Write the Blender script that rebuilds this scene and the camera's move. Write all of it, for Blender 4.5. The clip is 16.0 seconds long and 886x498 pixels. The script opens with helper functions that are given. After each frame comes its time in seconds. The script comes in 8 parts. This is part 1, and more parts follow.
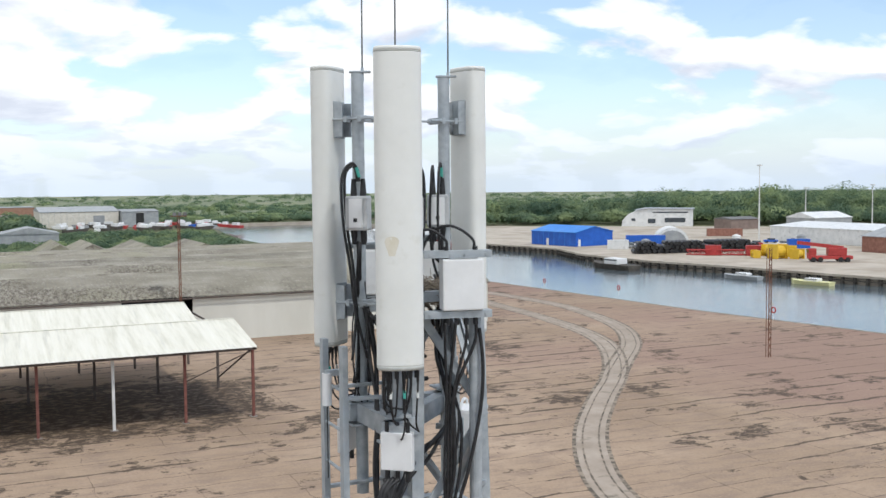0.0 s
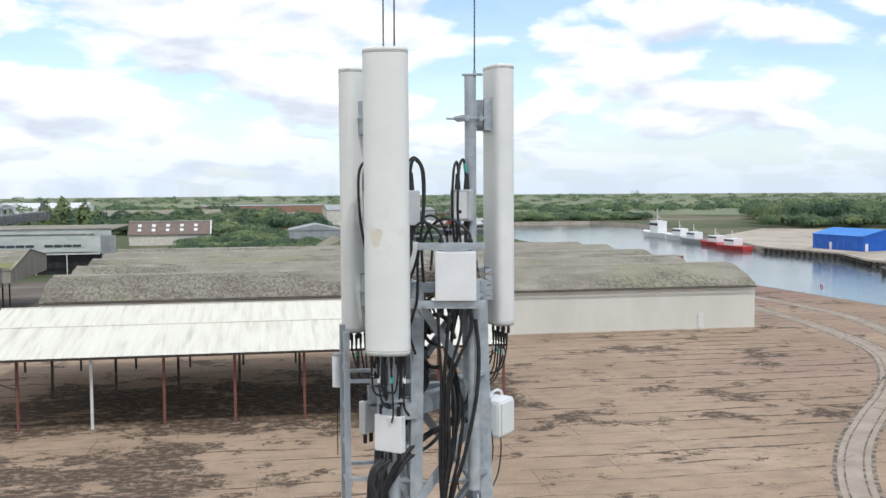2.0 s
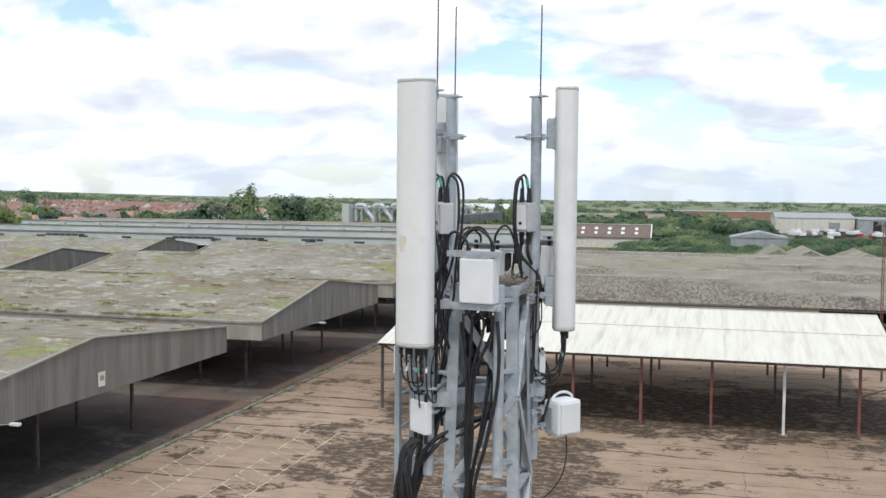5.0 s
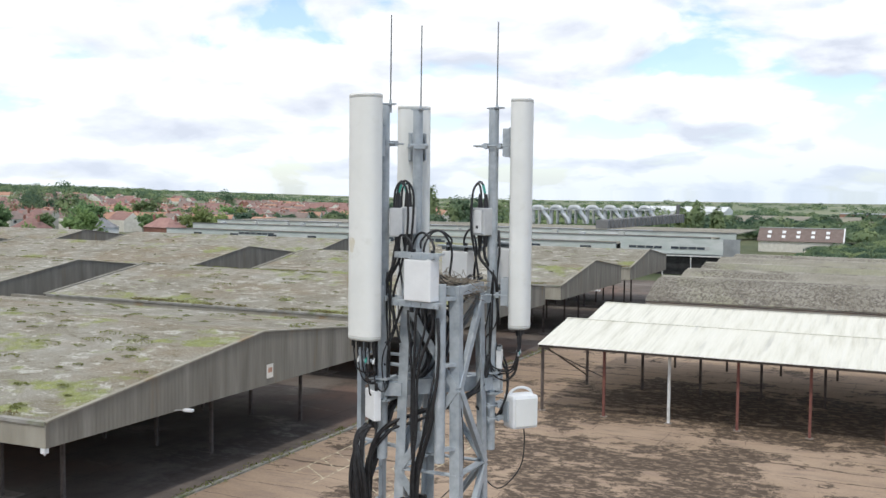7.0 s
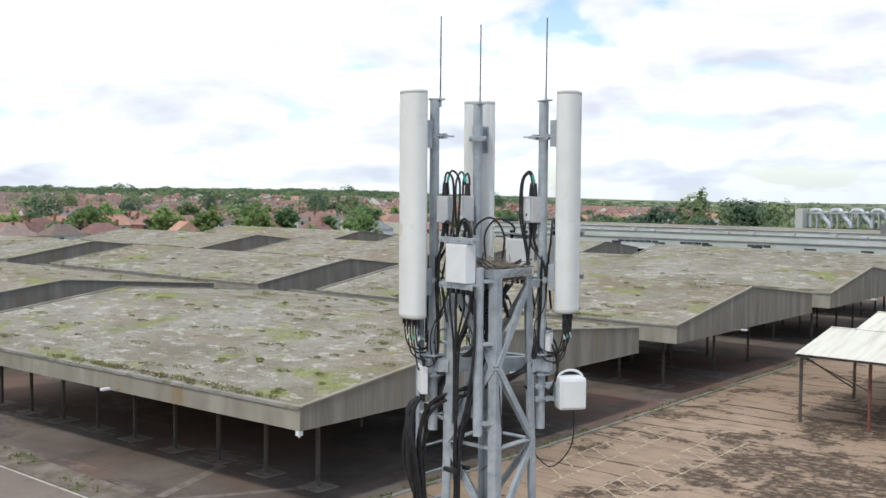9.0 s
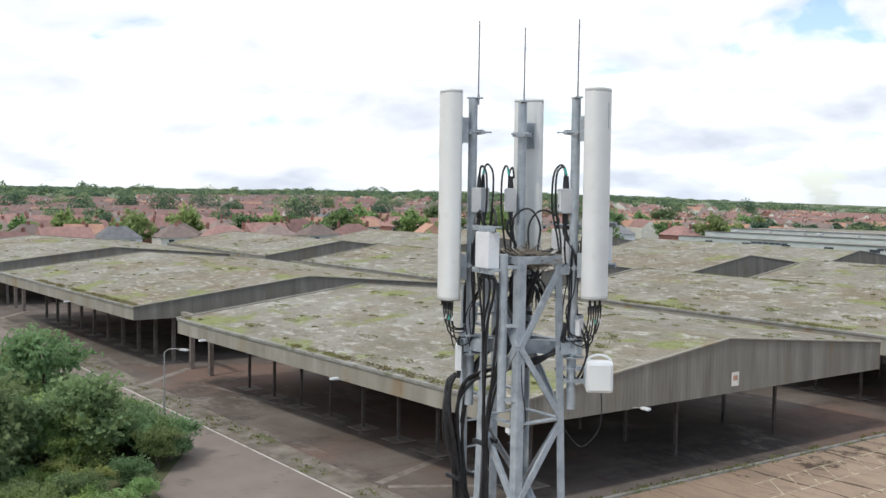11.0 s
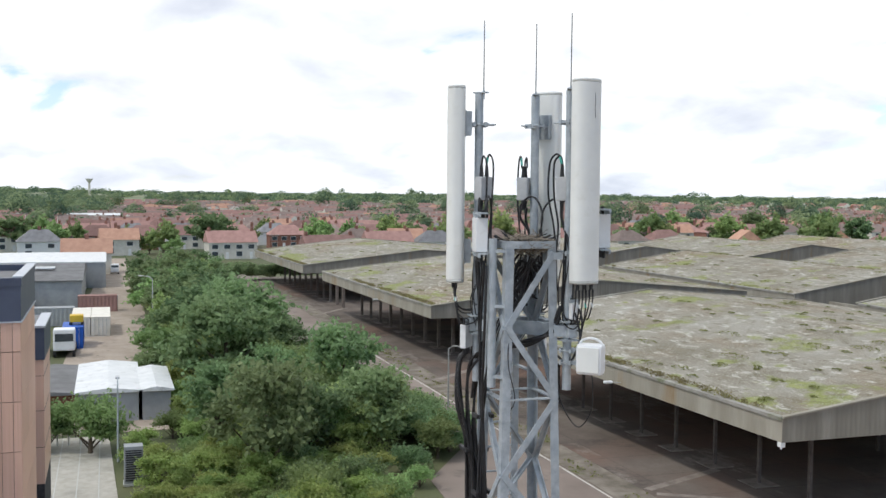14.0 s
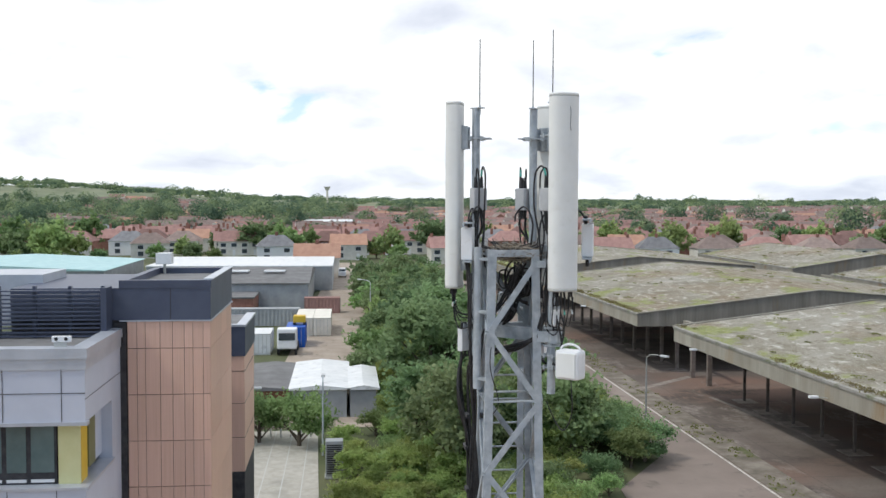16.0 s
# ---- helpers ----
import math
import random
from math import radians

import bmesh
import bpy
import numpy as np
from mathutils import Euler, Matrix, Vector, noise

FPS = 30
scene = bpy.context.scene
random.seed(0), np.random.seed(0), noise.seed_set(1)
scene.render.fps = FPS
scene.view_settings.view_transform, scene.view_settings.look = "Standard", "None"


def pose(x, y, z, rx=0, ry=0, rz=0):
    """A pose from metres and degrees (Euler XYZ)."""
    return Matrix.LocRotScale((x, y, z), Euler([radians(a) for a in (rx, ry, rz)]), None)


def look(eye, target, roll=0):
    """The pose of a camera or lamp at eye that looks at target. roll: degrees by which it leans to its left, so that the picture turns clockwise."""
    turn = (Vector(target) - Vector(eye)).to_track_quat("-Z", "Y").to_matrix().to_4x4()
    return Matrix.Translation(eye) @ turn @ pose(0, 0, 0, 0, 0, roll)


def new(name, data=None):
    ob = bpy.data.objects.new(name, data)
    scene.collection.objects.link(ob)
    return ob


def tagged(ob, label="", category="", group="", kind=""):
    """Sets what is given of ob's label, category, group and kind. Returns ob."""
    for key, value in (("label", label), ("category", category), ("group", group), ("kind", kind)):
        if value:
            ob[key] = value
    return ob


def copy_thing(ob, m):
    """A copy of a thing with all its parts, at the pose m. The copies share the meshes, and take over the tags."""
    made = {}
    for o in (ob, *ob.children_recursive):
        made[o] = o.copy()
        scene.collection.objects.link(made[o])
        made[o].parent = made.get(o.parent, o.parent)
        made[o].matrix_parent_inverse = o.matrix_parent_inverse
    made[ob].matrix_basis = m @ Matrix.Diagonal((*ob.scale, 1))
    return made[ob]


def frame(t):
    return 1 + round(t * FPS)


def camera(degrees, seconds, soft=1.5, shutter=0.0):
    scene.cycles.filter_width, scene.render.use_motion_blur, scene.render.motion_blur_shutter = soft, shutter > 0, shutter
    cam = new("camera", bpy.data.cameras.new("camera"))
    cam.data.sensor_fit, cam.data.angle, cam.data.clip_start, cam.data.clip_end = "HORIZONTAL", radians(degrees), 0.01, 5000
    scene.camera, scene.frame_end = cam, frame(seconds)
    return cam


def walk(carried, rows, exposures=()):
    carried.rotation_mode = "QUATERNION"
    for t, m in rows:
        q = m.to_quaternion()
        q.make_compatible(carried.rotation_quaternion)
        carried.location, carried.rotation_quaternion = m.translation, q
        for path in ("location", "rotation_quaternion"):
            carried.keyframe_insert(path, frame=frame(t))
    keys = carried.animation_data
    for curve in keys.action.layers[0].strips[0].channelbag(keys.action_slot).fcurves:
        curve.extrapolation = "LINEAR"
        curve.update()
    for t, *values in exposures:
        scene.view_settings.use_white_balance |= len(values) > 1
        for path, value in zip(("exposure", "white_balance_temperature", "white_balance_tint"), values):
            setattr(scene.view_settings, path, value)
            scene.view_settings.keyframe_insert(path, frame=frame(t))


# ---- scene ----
cam = camera(46.8, 16.0)
PATH = [
    (0, (-3.765, -4.076, 19.426), (-2.922, -2.267, 19.297), -0.5),
    (0.5, (-3.431, -4.426, 19.412), (-2.716, -2.562, 19.285), -0.6),
    (1, (-2.993, -4.622, 19.397), (-2.399, -2.717, 19.271), -0.6),
    (1.5, (-2.529, -4.735, 19.385), (-2.057, -2.796, 19.259), -0.5),
    (2, (-2.063, -4.86, 19.376), (-1.726, -2.893, 19.251), -0.4),
    (2.5, (-1.589, -5.062, 19.385), (-1.398, -3.075, 19.259), -0.4),
    (3, (-1.106, -5.233, 19.391), (-1.075, -3.237, 19.267), -0.3),
    (3.5, (-0.589, -5.41, 19.411), (-0.722, -3.418, 19.288), -0.2),
    (4, (-0.08, -5.483, 19.422), (-0.376, -3.508, 19.3), -0.1),
    (6.5, (2.432, -5.541, 19.493), (1.68, -3.692, 19.378), 0.9),
    (7, (2.919, -5.469, 19.502), (2.067, -3.664, 19.385), 0.6),
    (7.5, (3.431, -5.393, 19.488), (2.477, -3.639, 19.372), 0.6),
    (8, (3.92, -5.256, 19.447), (2.863, -3.562, 19.331), 0.5),
    (8.5, (4.397, -5.082, 19.418), (3.224, -3.466, 19.303), 0.5),
    (9, (4.854, -4.892, 19.393), (3.561, -3.37, 19.278), 0.4),
    (9.5, (5.362, -4.74, 19.36), (3.963, -3.316, 19.246), 0.4),
    (10, (5.862, -4.529, 19.344), (4.368, -3.203, 19.231), 0.5),
    (12.5, (7.84, -2.903, 19.216), (6.084, -1.952, 19.108), 0.9),
    (13, (8.175, -2.485, 19.208), (6.363, -1.644, 19.101), 0.8),
    (13.5, (8.46, -2.02, 19.183), (6.599, -1.294, 19.076), 0.6),
    (14, (8.809, -1.548, 19.152), (6.912, -0.924, 19.046), 0.5),
    (14.5, (9.135, -1.043, 19.112), (7.205, -0.53, 19.009), 0.5),
    (15, (9.371, -0.489, 19.1), (7.413, -0.094, 18.998), 0.3),
    (15.5, (9.662, 0.073, 19.146), (7.688, 0.372, 19.045), 0.2),
    (16, (9.907, 0.702, 19.218), (7.919, 0.894, 19.121), 0.2),
]
walk(cam, [(t, look(eye, target, roll)) for t, eye, target, roll in PATH], [(0.0, 0.0, 6250, 9), (16.0, 0.0, 6300, 9)])

# ---- light ----
SUN_AZ, SUN_EL = radians(288), radians(57)  # the sun stands over -y, a little towards +x
world = bpy.data.worlds.new("sky")
scene.world = world
world.use_nodes = True
wn, wl = world.node_tree.nodes, world.node_tree.links
wn.clear()


def wnode(kind, **values):
    n = wn.new(kind)
    for key, value in values.items():
        n.inputs[key].default_value = value
    return n


w_out = wnode("ShaderNodeOutputWorld")
w_sky = wn.new("ShaderNodeTexSky")
w_sky.sky_type, w_sky.sun_disc = "NISHITA", False
w_sky.sun_elevation, w_sky.sun_rotation = SUN_EL, radians(90) - SUN_AZ
w_sky.dust_density, w_sky.ozone_density = 0.6, 2.0
w_blue = wnode("ShaderNodeBackground", Strength=0.17)
wl.new(w_sky.outputs[0], w_blue.inputs[0])
# clouds on a flat layer overhead: direction divided by its height
w_co = wn.new("ShaderNodeTexCoord")
w_sep = wn.new("ShaderNodeSeparateXYZ")
wl.new(w_co.outputs["Generated"], w_sep.inputs[0])


def wmath(op, a, b=None):
    n = wn.new("ShaderNodeMath")
    n.operation = op
    for i, v in enumerate((a, b)):
        if v is None:
            continue
        if isinstance(v, (int, float)):
            n.inputs[i].default_value = v
        else:
            wl.new(v, n.inputs[i])
    return n.outputs[0]


w_h = wmath("ADD", wmath("MAXIMUM", w_sep.outputs[2], 0.0), 0.30)
w_vec = wn.new("ShaderNodeCombineXYZ")
wl.new(wmath("DIVIDE", w_sep.outputs[0], w_h), w_vec.inputs[0])
wl.new(wmath("DIVIDE", w_sep.outputs[1], w_h), w_vec.inputs[1])


def wnoise(scale, detail, rough, distort=0.0):
    n = wnode("ShaderNodeTexNoise", Scale=scale, Detail=detail, Roughness=rough, Distortion=distort)
    wl.new(w_vec.outputs[0], n.inputs["Vector"])
    return n.outputs["Fac"]


def wramp(fac, stops):
    n = wn.new("ShaderNodeValToRGB")
    el = n.color_ramp.elements
    for i, (p, c) in enumerate(stops):
        e = el[i] if i < 2 else el.new(p)
        e.position, e.color = p, (*c, 1)
    wl.new(fac, n.inputs[0])
    return n.outputs[0]


# more cover on the sun's side, open blue on the other; grey undersides where a cloud thickens upwards
w_side = wmath("ADD", wmath("MULTIPLY", w_sep.outputs[0], -0.12), 0.025)
w_dens, w_above = wnoise(3.1, 9, 0.5, 0.25), wnoise(3.1 * 0.955, 9, 0.5, 0.25)
w_cover = wramp(wmath("ADD", w_dens, w_side), [(0.44, (0.12, 0.12, 0.12)), (0.49, (0.75, 0.75, 0.75)), (0.54, (1, 1, 1))])
w_grey = wmath("MULTIPLY", wmath("SUBTRACT", w_above, w_dens), wmath("SUBTRACT", 1.0, wmath("MULTIPLY", wmath("MAXIMUM", w_side, 0.0), 3.6)))
w_shade = wramp(wmath("ADD", w_grey, wmath("MULTIPLY", wmath("SUBTRACT", wnoise(3.1, 5, 0.5, 0.25), 0.5), 0.35)), [(0.0, (0.97, 0.97, 0.97)), (0.03, (0.83, 0.845, 0.89)), (0.11, (0.635, 0.66, 0.735))])
w_cloud = wnode("ShaderNodeBackground", Strength=1.2)
wl.new(w_shade, w_cloud.inputs[0])
w_mix = wn.new("ShaderNodeMixShader")
wl.new(w_cover, w_mix.inputs[0])
wl.new(w_blue.outputs[0], w_mix.inputs[1])
wl.new(w_cloud.outputs[0], w_mix.inputs[2])
# pale bluish band above the horizon
w_haze = wnode("ShaderNodeBackground", Color=(0.73, 0.83, 0.95, 1), Strength=1.0)
w_low = wramp(w_sep.outputs[2], [(0.0, (0.85, 0.85, 0.85)), (0.03, (0.5, 0.5, 0.5)), (0.085, (0, 0, 0))])
w_mix2 = wn.new("ShaderNodeMixShader")
wl.new(wmath("MULTIPLY", w_low, wmath("SUBTRACT", 1.0, wmath("MULTIPLY", wmath("MAXIMUM", w_side, 0.0), 6.0))), w_mix2.inputs[0])
wl.new(w_mix.outputs[0], w_mix2.inputs[1])
wl.new(w_haze.outputs[0], w_mix2.inputs[2])
wl.new(w_mix2.outputs[0], w_out.inputs[0])

sun = new("sun", bpy.data.lights.new("sun", "SUN"))
sun.data.energy, sun.data.angle, sun.data.color = 1.8, radians(4), (1.0, 0.95, 0.87)
sun_from = Vector((math.cos(SUN_EL) * math.cos(SUN_AZ), math.cos(SUN_EL) * math.sin(SUN_AZ), math.sin(SUN_EL)))
sun.matrix_world = look(sun_from * 100, (0, 0, 0))


# ---- materials ----
def material(name, stops, scale=1.0, rough=0.8, metal=0.0, detail=6.0, bump=0.0, bump_scale=None, stretch=(1, 1, 1), second=None, vary=0.0, spec=0.4):
    """Noise through a colour ramp, with a second, larger noise mixed in, a bump, and a change from piece to piece."""
    m = bpy.data.materials.new(name)
    m.use_nodes = True
    n, l = m.node_tree.nodes, m.node_tree.links
    b = n["Principled BSDF"]
    b.inputs["Roughness"].default_value, b.inputs["Metallic"].default_value = rough, metal
    b.inputs["Specular IOR Level"].default_value = spec
    co = n.new("ShaderNodeTexCoord")
    mp = n.new("ShaderNodeMapping")
    mp.inputs["Scale"].default_value = stretch
    l.new(co.outputs["Object"], mp.inputs[0])

    def tex(sc, det):
        t = n.new("ShaderNodeTexNoise")
        t.inputs["Scale"].default_value, t.inputs["Detail"].default_value, t.inputs["Roughness"].default_value = sc, det, 0.6
        l.new(mp.outputs[0], t.inputs["Vector"])
        return t.outputs["Fac"]

    def ramp(fac, st):
        r = n.new("ShaderNodeValToRGB")
        for i, (p, c) in enumerate(st):
            e = r.color_ramp.elements[i] if i < 2 else r.color_ramp.elements.new(p)
            e.position, e.color = p, (*c, 1)
        l.new(fac, r.inputs[0])
        return r.outputs[0]

    colour = ramp(tex(scale, detail), stops)
    if second:
        sc, stained, lo, hi = second
        mix = n.new("ShaderNodeMix")
        mix.data_type = "RGBA"
        l.new(ramp(tex(sc, 5), [(lo, (0, 0, 0)), (hi, (1, 1, 1))]), mix.inputs[0])
        l.new(colour, mix.inputs[6])
        mix.inputs[7].default_value = (*stained, 1)
        colour = mix.outputs[2]
    if vary:
        info = n.new("ShaderNodeObjectInfo")
        hsv = n.new("ShaderNodeHueSaturation")
        mr = n.new("ShaderNodeMapRange")
        mr.inputs[3].default_value, mr.inputs[4].default_value = 1 - vary, 1 + vary
        l.new(info.outputs["Random"], mr.inputs[0])
        l.new(mr.outputs[0], hsv.inputs["Value"])
        l.new(colour, hsv.inputs["Color"])
        colour = hsv.outputs[0]
    l.new(colour, b.inputs["Base Color"])
    if bump:
        bm_ = n.new("ShaderNodeBump")
        bm_.inputs["Strength"].default_value = bump
        bm_.inputs["Distance"].default_value = 0.02
        l.new(tex(bump_scale or scale * 6, 4), bm_.inputs["Height"])
        l.new(bm_.outputs[0], b.inputs["Normal"])
    return m


def leafy(name, stops, vary):
    """Leaves: a noise of greens, part of the light passing through."""
    m = material(name, stops, 1.1, 0.7, vary=vary, spec=0.25)
    n, l = m.node_tree.nodes, m.node_tree.links
    b, out = n["Principled BSDF"], n["Material Output"]
    col = b.inputs["Base Color"].links[0].from_socket
    tr, mx = n.new("ShaderNodeBsdfTranslucent"), n.new("ShaderNodeMixShader")
    mx.inputs[0].default_value = 0.5
    for h in [x for x in n if x.type == "HUE_SAT"]:  # some trees yellower, some bluer
        info, f, mr = n.new("ShaderNodeObjectInfo"), n.new("ShaderNodeMath"), n.new("ShaderNodeMapRange")
        f.operation = "PINGPONG"
        f.inputs[1].default_value = 0.13
        mr.inputs[2].default_value, mr.inputs[3].default_value, mr.inputs[4].default_value = 0.13, 0.478, 0.528
        l.new(info.outputs["Random"], f.inputs[0])
        l.new(f.outputs[0], mr.inputs[0])
        l.new(mr.outputs[0], h.inputs["Hue"])
    l.new(col, tr.inputs[0])
    l.new(b.outputs[0], mx.inputs[1])
    l.new(tr.outputs[0], mx.inputs[2])
    l.new(mx.outputs[0], out.inputs[0])
    return m


def two(a, b, lo=0.35, hi=0.65):
    return [(lo, a), (hi, b)]


M = {}
M["panel_white"] = material("antenna_shell", two((0.70, 0.71, 0.68), (0.76, 0.77, 0.74)), 3, 0.5, bump=0.02, second=(7, (0.62, 0.62, 0.56), 0.6, 0.86))
M["stain"] = material("tan_stain", two((0.62, 0.58, 0.46), (0.68, 0.65, 0.56)), 14, 0.6)
M["cap_grey"] = material("cap_grey", two((0.40, 0.41, 0.39), (0.48, 0.49, 0.46)), 20, 0.6)
M["box_white"] = material("box_white", two((0.70, 0.71, 0.71), (0.77, 0.78, 0.78)), 5, 0.4, second=(12, (0.6, 0.6, 0.58), 0.62, 0.85))
M["box_grey"] = material("box_grey", two((0.42, 0.43, 0.44), (0.52, 0.53, 0.53)), 6, 0.45)
M["steel"] = material("galvanised_steel", [(0.3, (0.27, 0.30, 0.325)), (0.5, (0.375, 0.41, 0.435)), (0.7, (0.48, 0.515, 0.535))], 9, 0.5, metal=0.2, bump=0.05, second=(3, (0.36, 0.41, 0.455), 0.5, 0.75))
M["cable"] = material("black_cable", two((0.012, 0.012, 0.013), (0.03, 0.03, 0.032)), 20, 0.5)
M["cable_white"] = material("white_sleeve", two((0.6, 0.62, 0.6), (0.7, 0.7, 0.68)), 20, 0.5)
M["cable_teal"] = material("teal_tape", two((0.05, 0.35, 0.28), (0.1, 0.45, 0.38)), 20, 0.5)
M["twig"] = material("twigs", two((0.16, 0.13, 0.10), (0.32, 0.28, 0.22)), 30, 0.9)
M["shed_concrete"] = material("weathered_concrete", [(0.3, (0.24, 0.22, 0.176)), (0.55, (0.31, 0.29, 0.237)), (0.7, (0.38, 0.36, 0.302))], 0.5, 0.9, bump=0.2, detail=3.0, stretch=(1, 1, 0.3), second=(0.25, (0.25, 0.185, 0.11), 0.585, 0.70))
M["concrete_pad"] = material("stained_pad", two((0.19, 0.16, 0.135), (0.29, 0.255, 0.22)), 0.9, 0.9, bump=0.1, second=(0.6, (0.13, 0.105, 0.085), 0.55, 0.7))
M["post"] = material("dark_post", two((0.075, 0.06, 0.055), (0.14, 0.115, 0.10)), 2, 0.8)
M["post_concrete"] = material("grey_post", two((0.22, 0.22, 0.21), (0.33, 0.33, 0.31)), 2, 0.9)
M["post_red"] = material("red_oxide_post", two((0.14, 0.055, 0.045), (0.22, 0.09, 0.07)), 2, 0.8)
M["post_white"] = material("white_post", two((0.55, 0.55, 0.53), (0.68, 0.68, 0.66)), 2, 0.7)
M["white_sheet"] = material("white_roof_sheet", [(0.3, (0.54, 0.525, 0.44)), (0.5, (0.67, 0.655, 0.57)), (0.7, (0.72, 0.705, 0.63))], 0.8, 0.7, stretch=(2.2, 0.12, 1), bump=0.1, second=(0.45, (0.44, 0.435, 0.39), 0.58, 0.76))
M["cream_wall"] = material("cream_render", [(0.3, (0.57, 0.56, 0.50)), (0.7, (0.65, 0.64, 0.58))], 0.3, 0.85, stretch=(1, 1, 0.3), second=(0.15, (0.52, 0.50, 0.44), 0.55, 0.8))
# near-black that paints the shade inside openings, recesses and pipe mouths
M["inside_shade"] = material("dark_inside", two((0.02, 0.02, 0.02), (0.04, 0.04, 0.04)), 1, 0.9)
M["leaf"] = leafy("leaves", [(0.3, (0.165, 0.235, 0.09)), (0.5, (0.275, 0.37, 0.145)), (0.72, (0.42, 0.50, 0.23))], 0.3)
M["leaf_dark"] = leafy("dark_leaves", [(0.3, (0.125, 0.19, 0.087)), (0.5, (0.21, 0.29, 0.135)), (0.72, (0.32, 0.405, 0.20))], 0.25)
M["bark"] = material("bark", two((0.07, 0.055, 0.04), (0.13, 0.105, 0.08)), 4, 0.95, stretch=(1, 1, 0.2))
# greens raised and turned bluer, with distance haze put into the colour
M["wood_far"] = leafy("far_woods", [(0.36, (0.088, 0.148, 0.098)), (0.5, (0.165, 0.235, 0.135)), (0.64, (0.30, 0.37, 0.185))], 0.0)
M["wood_far"].node_tree.nodes["Noise Texture"].inputs["Scale"].default_value = 0.06
M["wood_far"].node_tree.nodes["Noise Texture"].inputs["Detail"].default_value = 2.0
M["roof_red"] = material("red_roof_tiles", [(0.3, (0.225, 0.13, 0.112)), (0.7, (0.33, 0.195, 0.17))], 0.6, 0.9, vary=0.35, bump=0.2)
M["roof_orange"] = material("orange_roof_tiles", two((0.36, 0.20, 0.14), (0.45, 0.27, 0.19)), 0.6, 0.9, vary=0.2, bump=0.2)
M["roof_brown"] = material("brown_roof_tiles", two((0.19, 0.145, 0.125), (0.26, 0.20, 0.175)), 0.6, 0.9, vary=0.25, bump=0.2)
M["roof_slate"] = material("grey_roof_tiles", two((0.16, 0.16, 0.165), (0.24, 0.24, 0.245)), 0.6, 0.9, vary=0.2, bump=0.2)
M["house_cream"] = material("cream_house_wall", two((0.58, 0.55, 0.48), (0.7, 0.67, 0.6)), 0.8, 0.9, vary=0.12)
M["house_brick"] = material("red_brick_wall", two((0.22, 0.10, 0.075), (0.31, 0.16, 0.12)), 1.2, 0.9, vary=0.2)
M["house_yellow"] = material("yellow_house_wall", two((0.55, 0.45, 0.24), (0.62, 0.52, 0.3)), 1.2, 0.9)
M["glass"] = material("window_glass", two((0.04, 0.05, 0.06), (0.07, 0.085, 0.1)), 0.5, 0.12, spec=0.6)
M["white_frame"] = material("white_frame", two((0.68, 0.68, 0.67), (0.76, 0.76, 0.75)), 2, 0.5)
M["line_white"] = material("worn_white_paint", [(0.35, (0.30, 0.27, 0.22)), (0.5, (0.55, 0.53, 0.48))], 1.5, 0.85)
M["line_yellow"] = material("worn_yellow_paint", [(0.42, (0.30, 0.24, 0.17)), (0.54, (0.56, 0.50, 0.34))], 1.5, 0.85)
M["kerb"] = material("kerb_stone", two((0.22, 0.21, 0.185), (0.32, 0.31, 0.28)), 0.8, 0.9, bump=0.2, second=(0.5, (0.11, 0.13, 0.05), 0.55, 0.72))
M["gull_white"] = material("white_mark", two((0.6, 0.6, 0.58), (0.8, 0.8, 0.8)), 3, 0.8)

# ---- small building kit ----
def part(name, bm, mat, parent=None, label=""):
    """Links a bmesh as one mesh object, under parent where one is given."""
    me = bpy.data.meshes.new(name)
    bm.to_mesh(me)
    bm.free()
    for m in (mat if isinstance(mat, (list, tuple)) else [mat]):
        me.materials.append(m)
    ob = new(name, me)
    if parent is not None:
        ob.parent = parent
    if label:
        ob["label"] = label
    return ob


def part_copy(src, parent, m=None):
    ob = new(src.name.split(".")[0], src.data)
    ob.parent = parent
    if m is not None:
        ob.matrix_basis = m
    return ob


def empty(name, label, category, at=(0, 0, 0), group="", turn=0.0):
    ob = new(name)
    ob.matrix_basis = pose(*at, 0, 0, turn)
    return tagged(ob, label, category, group)


def add_box(bm, lo, hi, m=None, bevel=0.0):
    c = [(lo[i] + hi[i]) / 2 for i in range(3)]
    s = [abs(hi[i] - lo[i]) for i in range(3)]
    mat = Matrix.Translation(c) @ Matrix.Diagonal((*s, 1))
    got = bmesh.ops.create_cube(bm, size=1, matrix=(m @ mat) if m is not None else mat)
    if bevel:
        vs = set(got["verts"])
        es = [e for e in bm.edges if e.verts[0] in vs and e.verts[1] in vs]
        bmesh.ops.bevel(bm, geom=es, offset=bevel, segments=2, affect="EDGES", profile=0.6)
    return bm


def box(lo, hi, m=None, bevel=0.0):
    return add_box(bmesh.new(), lo, hi, m, bevel)


def add_tube(bm, a, b, r, seg=8, r2=None):
    a, b = Vector(a), Vector(b)
    d = b - a
    m = Matrix.Translation((a + b) / 2) @ d.to_track_quat("Z", "Y").to_matrix().to_4x4()
    bmesh.ops.create_cone(bm, cap_ends=True, segments=seg, radius1=r, radius2=r if r2 is None else r2, depth=d.length, matrix=m)
    return bm


def tube(a, b, r, seg=8, r2=None):
    return add_tube(bmesh.new(), a, b, r, seg, r2)


